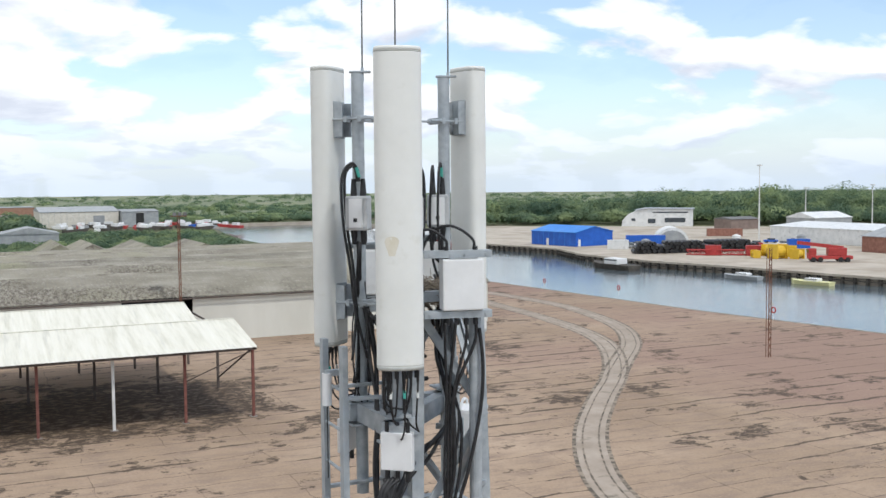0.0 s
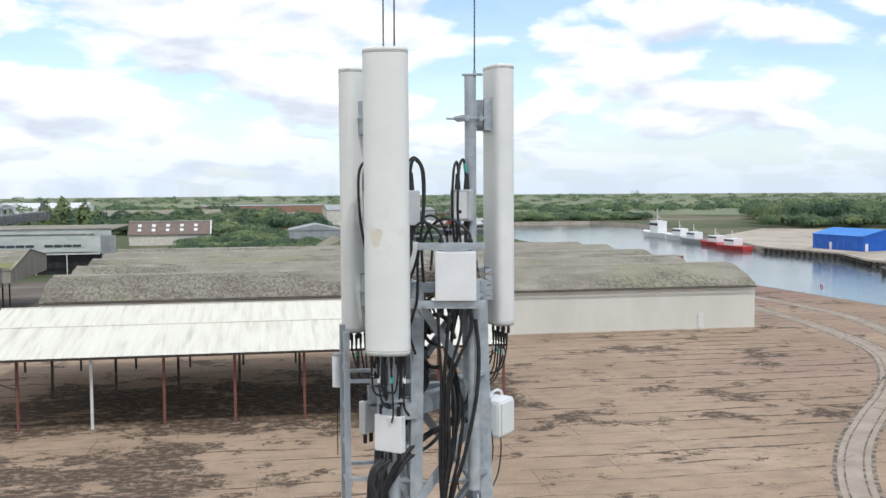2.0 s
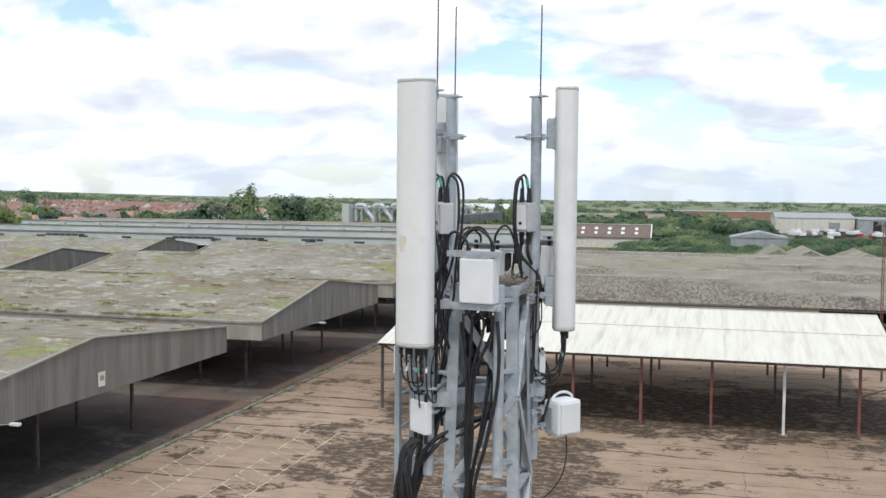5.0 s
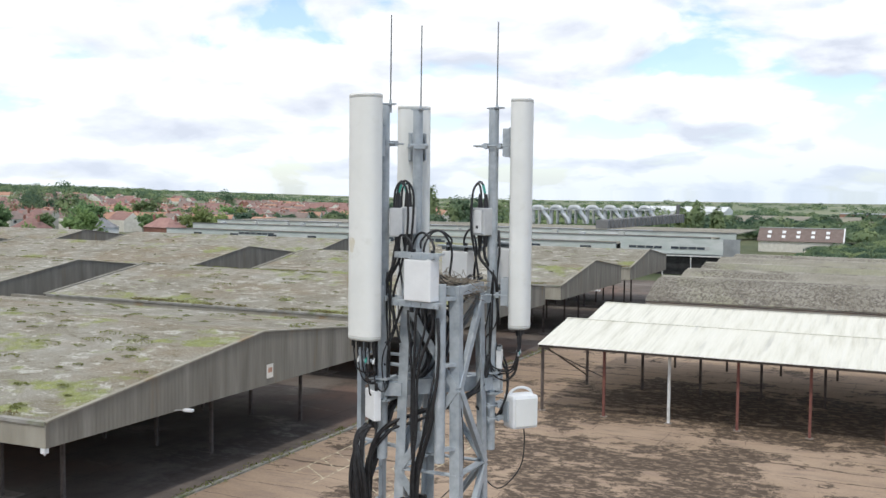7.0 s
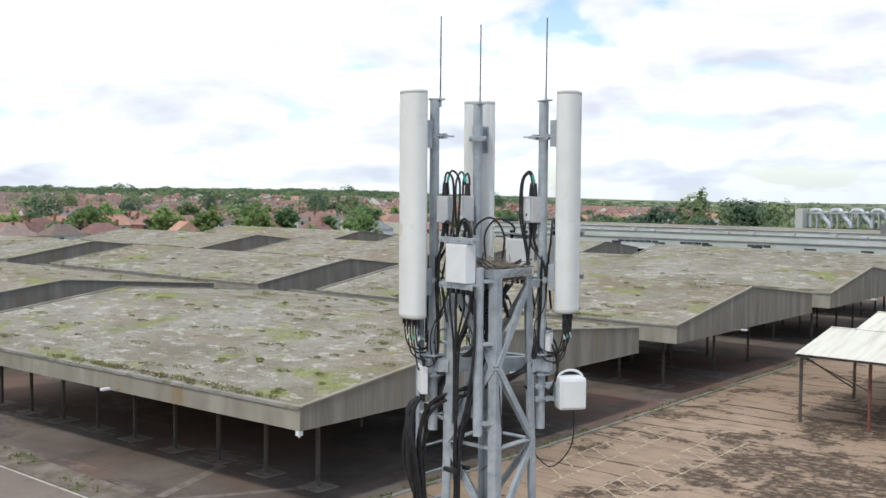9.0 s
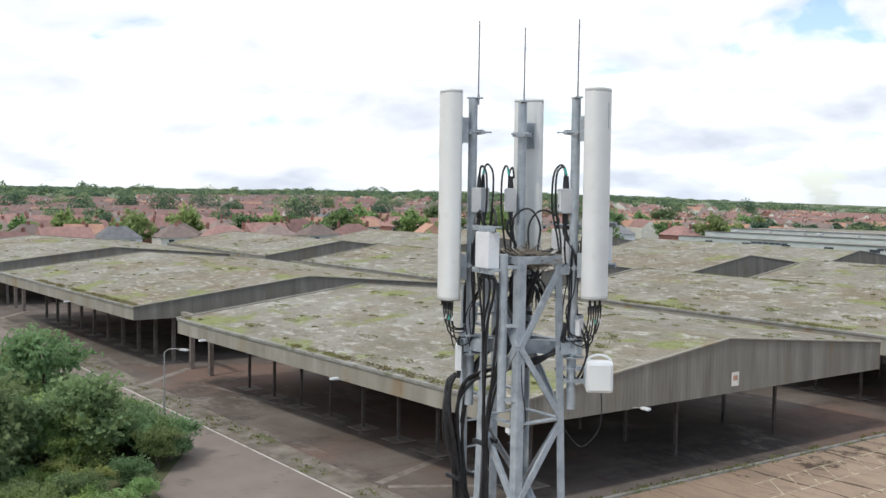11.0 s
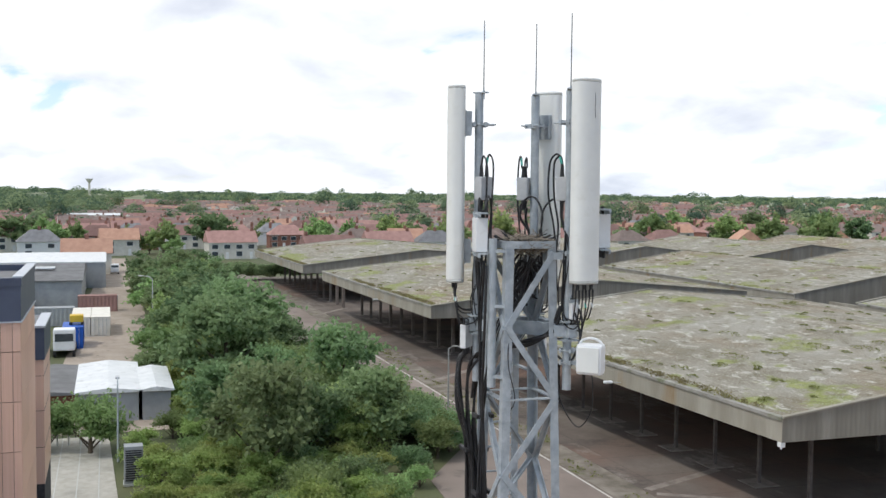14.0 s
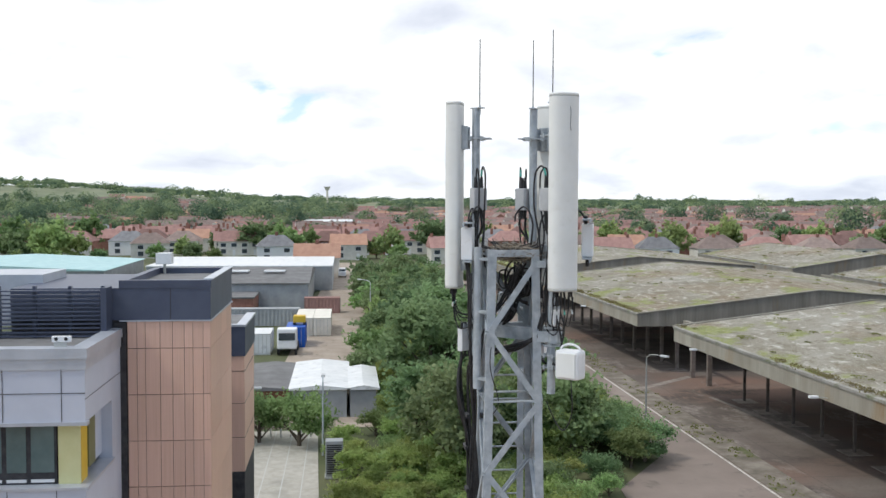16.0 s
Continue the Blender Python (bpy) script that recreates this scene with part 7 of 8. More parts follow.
# ---- far industry ----
def factory():
    s = empty("factory", "long low pale-green clad factory with pipework on its roof", "factory", (-140, 233, 0))
    # the lowest near-black sheet paints the shade of the open front
    for x0, x1, y, z0, z1, mat in ((-60, 76, 0, 4.6, 7.2, "factory_clad"), (-60, 96, 12, 6.8, 8.4, "factory_clad"), (-60, 100, 24, 7.6, 9.2, "factory_clad"), (77, 101, 0.5, 5.0, 8.6, "factory_clad"), (-60, 101, 2.0, 0, 4.6, "inside_shade"), (-60, 101, 24, 0, 7.6, "grey_metal")):
        part("wall", box((x0, y, z0), (x1, y + 0.4, z1)), M[mat], s)
    for y0, y1, z, x1 in ((0.4, 12, 6.9, 76), (12.4, 24, 8.1, 96), (24.4, 60, 9.0, 100)):
        part("roof", box((-60, y0, z - 0.2), (x1, y1, z)), M["asbestos"], s)
    for k in range(24):
        part("post", box((-58 + k * 6.6, -0.3, 0), (-57.8 + k * 6.6, -0.05, 4.7)), M["post_white"], s)
    for k in range(10):
        w = part("window", box((-50 + k * 13.0, -0.05, 5.4), (-47 + k * 13.0, 0.0, 6.4)), M["cap_grey"], s)
        part("pane", box((-49.9 + k * 13.0, -0.08, 5.5), (-47.1 + k * 13.0, -0.05, 6.3)), M["glass"], w)
    part("gutter", box((-60, -0.35, 4.5), (101, 0, 4.75)), M["post_white"], s)
    for y, z, x1 in ((-0.12, 7.1, 76.2), (11.88, 8.3, 96.2), (23.88, 9.1, 100.2)):
        part("eaves_trim", box((-60.2, y - 0.1, z), (x1, y + 0.12, z + 0.22)), M["dark_roof"], s)
    for k in range(34):
        part("sheet_joint", box((-58 + k * 4.0, -0.05, 4.75), (-57.88 + k * 4.0, 0.0, 7.1)), M["cap_grey"], s)
    for x0, x1 in ((-34, -22), (4, 16), (22, 30), (40, 47), (79, 87), (89, 98)):
        band = part("window", box((x0, -0.02 if x1 < 77 else 0.44, 6.05), (x1, 0.02 if x1 < 77 else 0.5, 6.75)), M["cap_grey"], s)
        for i in range(int((x1 - x0) / 2)):
            part("pane", box((x0 + 0.1 + 2 * i, -0.06 if x1 < 77 else 0.40, 6.12), (x0 + 1.9 + 2 * i, -0.02 if x1 < 77 else 0.44, 6.68)), M["glass"], band)
    for k in range(14):
        part("roof_vent", box((-52 + k * 9.5, 15 + (k % 3) * 3, 8.1), (-50.6 + k * 9.5, 16.4 + (k % 3) * 3, 8.9 + 0.2 * (k % 2)), None, 0.08), M["cap_grey"] if k % 3 else M["duct"], s)
    for k in range(7):
        part("rooflight", box((-48 + k * 19, 27, 9.0), (-36 + k * 19, 28.4, 9.25)), M["trim_pale"], s)
    # silver ducts rising in bends
    for k in range(7):
        x = 32 + k * 4.6
        y_ = 62 + k * 4
        cable("duct", [(x, y_, 9), (x, y_, 12.9), (x + 0.15, y_, 13.7), (x + 0.8, y_, 14.2), (x + 2.4, y_, 14.2), (x + 3.1, y_, 13.8), (x + 3.3, y_, 13.0), (x + 3.7, y_, 12.3), (x + 5.4, y_, 10.4), (x + 5.7, y_, 9.0)], 0.72, M["duct"], s, 10)
        cable("duct", [(x + 1.6, y_ + 1.5, 9), (x + 1.6, y_ + 1.5, 12.4), (x + 1.8, y_ + 1.5, 13.2), (x + 2.6, y_ + 1.5, 13.5), (x + 4.4, y_ + 1.5, 13.5)], 0.5, M["duct"], s, 8)
        part("frame", box((x - 1.2, 61 + k * 4, 9), (x - 0.9, 61.3 + k * 4, 14.2)), M["cap_grey"], s)
        part("frame", box((x + 2.0, 61 + k * 4, 9), (x + 2.3, 61.3 + k * 4, 13.8)), M["cap_grey"], s)
        part("header", box((x - 1.5, 60.8 + k * 4, 13.3), (x + 4.5, 61.1 + k * 4, 13.7)), M["duct"], s)
    part("plant_tower", box((29, 58, 8.8), (31.2, 62, 14.6)), M["cap_grey"], s)
    for k in range(22):
        part("cooler", box((60 + k * 0.25, 36 + k * 3.4, 9.0), (63.5 + k * 0.25, 38.6 + k * 3.4, 11.4 + 0.02 * k), None, 0.15), M["dark_roof"], s)
    part("end_tank", tube((66, 112, 9), (66, 112, 15), 0.6, 10), M["dark_roof"], s)
    return s


factory()
pink = empty("brick_store", "dark-roofed two-storey store with white rooflights", "store", (-34.2, 345, 0), turn=1)
pink.scale = (0.81, 0.81, 0.76)
part("wall", box((-16, 0, 0), (16, 14, 5)), M["house_cream"], pink)
part("roof", prism([(-0.6, 4.6), (-0.6, 4.8), (7, 10.2), (14.6, 4.8), (14.6, 4.6)], -16.5, 16.5), M["roof_brown"], pink)
part("verge", prism([(-0.8, 4.7), (7, 10.35), (7, 10.6), (-0.8, 5.0)], 16.3, 16.8), M["white_frame"], pink)
part("ridge", box((-16.5, 6.7, 10.2), (16.5, 7.3, 10.5)), M["factory_clad"], pink)
for k in range(5):
    for y_, z_ in ((1.7, 6.5), (4.3, 8.35)):
        x_ = -12 + k * 5.6
        part("rooflight", beam((x_, y_ - 0.7, z_ - 0.38), (x_, y_ + 0.7, z_ + 0.62), 1.4, 0.25), M["white_frame"], pink)
pale = sheet_shed("warehouse", "large pale warehouse with a wide low roof beside the boat yard", 27, 62, 500, 545, 7.4, M["house_cream"], M["grey_metal"], 2.0, "x")
part("door_panel", box((6.0, -22.62, 0), (11.0, -22.5, 5.5)), M["grey_metal"], pale, "grey sliding door panel")
for k in range(8):
    part("sheet_rib", box((-16.5 + 2.7 * k, -22.56, 0), (-16.4 + 2.7 * k, -22.5, 7.3)), M["cap_grey"], pale)
sheet_shed("hall", "grey hall end with a tall dark doorway", 62.5, 79, 492, 520, 7.2, M["grey_metal"], M["grey_metal"], 0.9, "x")
hangar_door = empty("hangar_door", "tall dark doorway in the grey hall end", "door", (70.5, 491.9, 0))
# flat near-black leaf, the doorway's inner shade painted on
part("leaf", box((-1.8, -0.08, 0), (1.8, 0.05, 6.6)), M["inside_shade"], hangar_door)
part("frame", box((-2.1, -0.1, 6.6), (2.1, 0.05, 6.9)), M["cap_grey"], hangar_door)
sheet_shed("warehouse", "tan-walled far warehouse with a flat roof", -40, 30, 590, 620, 8.0, M["roof_orange"], M["grey_metal"])
sheet_shed("warehouse", "pale far warehouse with a curved white roof", -160, -110, 640, 670, 7.0, M["white_metal"], M["white_metal"], 3.0, "x")
sheet_shed("warehouse", "low brick workshop with a grey roof", -20, 15, 470, 490, 5.0, M["house_brick"], M["asbestos"], 2.0, "x")
sheet_shed("warehouse", "long grey-roofed shed behind the scrub", -85, -25, 505, 525, 5.5, M["house_cream"], M["asbestos"], 2.5, "x")
sheet_shed("store", "pale corrugated store among the scrub", 5, 22, 330, 345, 5.0, M["grey_metal"], M["grey_metal"], 1.8, "y")
for k, (x0, w) in enumerate(((12.5, 8.0), (18.6, 9.5), (29.0, 9.5), (40.5, 10))):
    sheet_shed("gabled_store", "grey asbestos-roofed store with its gable to the yard", x0 - w / 2, x0 + w / 2, 206, 228, 5.6, M["asbestos"] if k != 1 else M["concrete_light"], M["asbestos"], (2.5, 2.3, 1.9, 1.8)[k], "y")
random.seed(21)
for k in range(46):
    x, y = random.uniform(30, 105), random.uniform(440, 500)
    m_ = random.choice(("box_white", "red", "pile", "grey_metal", "red", "pile", "pile", "blue", "red"))
    t_ = empty("laid_up_boat", {"box_white": "white", "red": "red", "blue": "blue", "grey_metal": "grey", "pile": "dark"}[m_] + " boat laid up ashore in the boat yard", "boat", (x, y, 0), "boats laid up ashore", random.uniform(0, 180))
    l_ = random.uniform(5, 11)
    part("hull", prism([(-l_ / 2, 1.4), (l_ / 2, 1.7), (l_ / 2 - 1.0, 0.3), (-l_ / 2, 0.2)], -1.3, 1.3, "y"), M[m_], t_)
    part("cabin", box((-l_ * 0.25, -0.9, 1.4), (l_ * 0.12, 0.9, 2.7), None, 0.1), M["box_white"], t_)
red_wall = empty("store_wall", "low red-brown brick wall beyond the warehouse", "wall", (92, 229, 0))
part("wall", box((-5, -0.3, 0), (5, 0.3, 1.9)), M["house_brick"], red_wall)
wt = empty("water_tower", "far concrete water tower on the skyline", "water tower", (-1500, -24, elev(-1500, -24) - 11))
part("stem", tube((0, 0, -1), (0, 0, 30), 1.6, 12), M["house_cream"], wt)
part("tank", tube((0, 0, 29), (0, 0, 34), 2.4, 16, 5.0), M["house_cream"], wt)

# ---- cables and small gear on the tower ----
random.seed(3)


def rnd(s):
    return random.uniform(-s, s)


def jit(p, s):
    return (p[0] + rnd(s), p[1] + rnd(s), p[2] + rnd(s))


bundle = empty("feeder_bundle", "thick bundle of black feeder cables running down the tower", "cables", (-1.33, 2.1, 0), "feeder bundles")
bundle_b = empty("feeder_bundle", "second bundle of black feeder cables clipped inside the tower", "cables", (-0.9, 2.09, 0), "feeder bundles")


def run(parent, points, r, spread=0.0, mat=None):
    o = parent.location
    return cable("cable", [(p[0] - o.x + rnd(spread), p[1] - o.y + rnd(spread), p[2] - o.z + rnd(spread)) for p in points], r, mat or M["cable"], parent)


def down(cx, cy, k, n, rad):
    """The straight lower run of cable k of n in a round bundle."""
    a = 2 * math.pi * k / n
    q = rad * (0.45 + 0.55 * (k % 2))
    x, y = cx + q * math.cos(a), cy + q * math.sin(a)
    return [(x + rnd(0.008), y + rnd(0.008), 16.2), (x + rnd(0.012), y + rnd(0.012), 15.6), (x, y, 14.5), (x, y, 10.0), (x, y, 5.0), (x, y, 0.1)]


for k in range(12):  # from under the combiner, bulging outwards
    run(bundle, [(-1.30 + rnd(0.06), 2.03 + rnd(0.03), 17.50), (-1.36 + rnd(0.05), 1.99, 17.40), (-1.45 + 0.012 * k, 1.98 + rnd(0.03), 17.12), (-1.45 + 0.013 * k, 2.02 + rnd(0.02), 16.8), *down(-1.35, 2.16, k, 12, 0.085)], 0.012 + 0.002 * (k % 3))
for k in range(7, 12):  # crossing the tower from the next mast
    run(bundle, [(-0.52 + rnd(0.03), 2.76 + rnd(0.03), 18.05), (-0.57 + rnd(0.03), 2.68 + rnd(0.03), 17.78), (-0.72, 2.48 + rnd(0.04), 17.66 + rnd(0.03)), (-0.95 + rnd(0.03), 2.27 + rnd(0.03), 17.57 + rnd(0.05)), (-1.18 + rnd(0.03), 2.10 + rnd(0.02), 17.42 + rnd(0.05)), (-1.33 + rnd(0.02), 2.07, 17.1), *down(-1.35, 2.16, k, 12, 0.085)], 0.0115 + 0.002 * (k % 3))
for k in range(4):  # from the back mast over the top
    run(bundle, [(-1.22 + rnd(0.03), 2.70 + rnd(0.03), 18.55), (-1.20 + rnd(0.03), 2.62, 18.2), (-1.24, 2.45 + rnd(0.03), 17.85), (-1.32 + rnd(0.02), 2.27, 17.5), (-1.36 + rnd(0.02), 2.16, 17.0), *down(-1.35, 2.17, k, 4, 0.04)], 0.014)
for k in range(4):  # under the front radio unit
    x0 = -0.92 + 0.075 * k
    run(bundle_b, [(x0, 2.0, 18.50), (x0 + rnd(0.02), 2.01, 18.35), (-0.9 + 0.02 * k, 2.02 + rnd(0.02), 18.0), (-0.91 + 0.02 * k, 2.04 + rnd(0.02), 17.5), (-0.9 + rnd(0.02), 2.07, 17.0), *down(-0.90, 2.09, k, 9, 0.05)], 0.0105 + 0.002 * (k % 2))
for k in range(4, 9):  # from the middle of the tower
    run(bundle_b, [(-0.70 + rnd(0.05), 2.55 + rnd(0.05), 18.55), (-0.78 + rnd(0.04), 2.42 + rnd(0.04), 18.2), (-0.72 + rnd(0.08), 2.22 + rnd(0.05), 17.85), (-0.80 + rnd(0.05), 2.12, 17.5), (-0.88 + rnd(0.03), 2.09, 17.05), *down(-0.90, 2.09, k, 9, 0.05)], 0.010 + 0.002 * (k % 2))
run(bundle_b, [(-0.66, 2.02, 18.45), (-0.64, 2.01, 18.2), (-0.66, 2.01, 17.9), (-0.74, 2.03, 17.5), (-0.84, 2.06, 17.1), *down(-0.90, 2.09, 2, 9, 0.06)], 0.014)
for par, cx, cy, rad, zs in ((bundle, -1.35, 2.16, 0.112, (16.45, 15.7, 14.9, 13.5, 11.5)), (bundle_b, -0.90, 2.09, 0.08, (16.9, 16.1, 15.4, 14.0, 12.0))):
    for z in zs:
        part("cable_clamp", box((cx - rad - par.location.x, cy - rad - 0.015 - par.location.y, z - 0.015), (cx + rad - par.location.x, cy - rad + 0.02 - par.location.y, z + 0.025), None, 0.004), M["cable"], par)
        part("cable_clamp", box((cx - rad - par.location.x, cy + rad - 0.02 - par.location.y, z - 0.015), (cx + rad - par.location.x, cy + rad + 0.015 - par.location.y, z + 0.025), None, 0.004), M["cable"], par)

# a second black mass inside the head, coils and slack
coil = empty("slack_cables", "slack loops of black cable inside the tower head", "cables", (-0.85, 2.5, 18.2))
for k in range(12):
    a = random.uniform(0, 2 * math.pi)
    c = (-0.92 + rnd(0.12), 2.52 + rnd(0.14), 18.33 + rnd(0.12))
    r = random.uniform(0.07, 0.16)
    pts = [(c[0] + r * math.cos(a) * math.cos(u), c[1] + r * math.sin(a) * math.cos(u), c[2] + 1.3 * r * math.sin(u)) for u in [2 * math.pi * j / 9 for j in range(8)]]
    run(coil, pts, 0.009 + 0.004 * (k % 3), 0.012)
for k in range(6):
    run(coil, [(-1.15 + rnd(0.05), 2.65 + rnd(0.05), 18.5), (-1.0 + rnd(0.05), 2.55 + rnd(0.05), 18.15), (-0.95 + rnd(0.08), 2.45 + rnd(0.05), 17.95), (-1.1 + rnd(0.05), 2.3 + rnd(0.04), 17.75), (-1.22 + rnd(0.04), 2.18 + rnd(0.03), 17.5), (-1.33, 2.12, 17.0)], 0.013)


def panel_tails(p, m_, group):
    """Jumper cables under one panel, looped back to its mast."""
    px, py, az = p[:3]
    u = Vector((m_[0] - px, m_[1] - py, 0)).normalized()
    s = Vector((-u.y, u.x, 0))
    t = empty("jumper_cables", "black jumper cables looped under a panel antenna", "cables", (px, py, 18.2), group)
    for k in range(6):
        o = -0.11 + 0.044 * k
        a = Vector((px, py, 0)) + s * o
        b = Vector((m_[0], m_[1], 0)) + s * (0.06 if k % 2 else -0.06)
        drop = random.uniform(0.16, 0.36)
        mid = (a * 0.45 + b * 0.55)
        run(t, [(a.x, a.y, 18.21), (a.x, a.y, 18.12), (a.x * 0.85 + b.x * 0.15, a.y * 0.85 + b.y * 0.15, 18.12 - drop * 0.75), (mid.x + rnd(0.04), mid.y + rnd(0.04), 18.12 - drop), (b.x + rnd(0.02), b.y + rnd(0.02), 18.10 - drop * 0.55), (b.x + rnd(0.02), b.y + rnd(0.02), 18.45 + rnd(0.1)), (b.x - u.x * 0.02, b.y - u.y * 0.02, 18.8)], 0.0068)
        if k % 2 == 0:
            o_ = t.location
            part("sleeve", tube((a.x - o_.x, a.y - o_.y, -0.15), (a.x * 0.96 + b.x * 0.04 - o_.x, a.y * 0.96 + b.y * 0.04 - o_.y, -0.10), 0.0095, 8), M["cable_white"] if k != 2 else M["cable_teal"], t)
        part("boot", tube((a.x - t.location.x, a.y - t.location.y, -0.05), (a.x - t.location.x, a.y - t.location.y, 0.03), 0.009, 8, 0.012), M["cable"], t)
    return t


def amp_loops(x, y, out, mast, ru):
    """Two loops over an amplifier's plugs and the runs below it."""
    t = empty("amplifier_cables", "black cable loops over a mast amplifier", "cables", (x, y, 19.4), "amplifier cable loops")
    o = Vector(out).normalized()
    s = Vector((-o.y, o.x, 0))
    for k, side in enumerate((-0.03, 0.03)):
        w = 0.09 + 0.035 * k
        base = Vector((x, y, 0)) + s * side
        q = base + o * w
        run(t, [(base.x, base.y, 19.44), (base.x + o.x * 0.015, base.y + o.y * 0.015, 19.53), (base.x + o.x * w * 0.5, base.y + o.y * w * 0.5, 19.545 + 0.02 * k), (q.x, q.y, 19.46), (q.x + rnd(0.01), q.y + rnd(0.01), 19.15), (q.x - o.x * 0.05, q.y - o.y * 0.05, 18.85), (ru[0] + rnd(0.08), ru[1] + rnd(0.05), 18.55), (ru[0] + rnd(0.08), ru[1] + rnd(0.05), 18.2)], 0.010)
        run(t, [(base.x, base.y, 19.02), (base.x + rnd(0.01), base.y + rnd(0.01), 18.9), (mast[0] + rnd(0.05), mast[1] + rnd(0.05), 18.7), (mast[0] + rnd(0.06), mast[1] + rnd(0.06), 18.35), (mast[0] + rnd(0.06), mast[1] + rnd(0.06), 18.0)], 0.014)
    part("sleeve", tube((s.x * 0.03, s.y * 0.03, 0.07), (s.x * 0.03 + o.x * 0.02, s.y * 0.03 + o.y * 0.02, 0.14), 0.012, 8), M["cable_teal"], t)
    return t


for p, m_ in zip(PANELS, MASTS):
    panel_tails(p, m_, "jumper cables of the panels")
amp_loops(-1.10, 2.15, (0.9, 0.2, 0), MASTS[0], (-1.12, 2.12))
amp_loops(-0.60, 2.80, (-0.5, -0.7, 0), MASTS[1], (-0.55, 2.72))
amp_loops(-1.27, 2.67, (-0.9, 0.1, 0), MASTS[2], (-1.3, 2.62))
# arcs over the radio units
arcs = empty("jumper_arcs", "black jumper cables arching over the radio units", "cables", (-0.85, 2.4, 18.9))
for x0, y0, x1, y1, h in ((-0.90, 2.02, -1.12, 2.12, 0.12), (-0.70, 2.02, -1.0, 2.2, 0.14), (-1.05, 3.12, -1.2, 2.85, 0.12), (-0.92, 3.12, -0.7, 2.9, 0.14), (-0.62, 3.2, -0.5, 2.95, 0.13), (-1.08, 2.55, -0.85, 2.7, 0.14)):
    run(arcs, [(x0, y0, 18.98), (x0, y0, 19.04), (x0 * 0.78 + x1 * 0.22, y0 * 0.78 + y1 * 0.22, 18.99 + h * 0.85), (x0 * 0.5 + x1 * 0.5, y0 * 0.5 + y1 * 0.5, 19.0 + h), (x0 * 0.22 + x1 * 0.78, y0 * 0.22 + y1 * 0.78, 18.99 + h * 0.75), (x1, y1, 18.95), (x1 + rnd(0.03), y1 + rnd(0.03), 18.7), (x1 + rnd(0.04), y1 + rnd(0.04), 18.3)], 0.0105)
for k in range(9):
    p0, p1 = jit((-0.62, 2.72, 18.72), 0.08), jit((-0.75, 2.2, 18.74), 0.1)
    run(arcs, [p0, ((p0[0] + p1[0]) / 2 + rnd(0.08), (p0[1] + p1[1]) / 2 + rnd(0.1), 18.72 + random.uniform(-0.12, 0.06)), p1], 0.005 + 0.006 * (k % 2), 0, M["cable"])
# hanging thin wires
for k in range(10):
    c = random.choice(MASTS)
    run(arcs, [jit((c[0], c[1], 18.75), 0.05), jit((c[0] + 0.05, c[1], 18.4), 0.09), jit((c[0], c[1] - 0.03, 18.1), 0.09), jit((c[0], c[1], 17.75), 0.05)], 0.006)
run(arcs, [(-0.6, 2.3, 18.3), (-0.57, 2.25, 17.9), (-0.5, 2.2, 17.5), (-0.56, 2.3, 17.1), (-0.7, 2.2, 16.9)], 0.005)
run(arcs, [(-0.52, 2.85, 18.2), (-0.42, 2.95, 17.95), (-0.40, 2.92, 17.7), (-0.48, 2.86, 17.5), (-0.53, 2.84, 17.8)], 0.011)
run(arcs, [(-0.52, 2.85, 18.1), (-0.40, 2.90, 17.9), (-0.42, 2.94, 17.6), (-0.52, 2.88, 17.45), (-0.6, 2.7, 17.6)], 0.011)


def combiner(x, y, z, turn, w, label):
    c = empty("combiner_box", label, "combiner box", (x, y, z), "combiner boxes", turn)
    part("housing", box((-w / 2, -0.032, -0.125), (w / 2, 0.032, 0.125), None, 0.008), M["box_white"], c)
    part("hanger", box((-0.05, -0.02, 0.12), (0.05, 0.02, 0.17)), M["steel"], c)
    for k in range(3):
        part("gland", tube((-w / 3 + k * w / 3, 0, -0.2), (-w / 3 + k * w / 3, 0, -0.12), 0.016, 8), M["cable"], c)
        part("gland", tube((-w / 3 + k * w / 3, 0, 0.12), (-w / 3 + k * w / 3, 0, 0.19), 0.014, 8), M["cable"], c)
    return c


combiner(-1.26, 2.03, 17.68, -40, 0.215, "square white combiner box hung below a panel antenna")
combiner(-1.31, 2.86, 17.62, 223, 0.20, "square white combiner box on the back mast")
slim = combiner(-0.455, 2.875, 18.0, 103, 0.075, "slim white box on a mast above the link box")
slim.scale = (1, 0.8, 0.7)
beacon = empty("site_lamp", "small white capsule lamp on the ladder", "lamp", (-1.59, 2.47, 17.93))
part("capsule", tube((0, 0, 0.0), (0, 0, 0.22), 0.033, 14), M["box_white"], beacon)
part("bracket", box((-0.02, -0.02, 0.2), (0.09, 0.02, 0.24)), M["steel"], beacon)
part("wire", tube((0, 0, -0.5), (0, 0, 0), 0.004, 6), M["cable"], beacon)


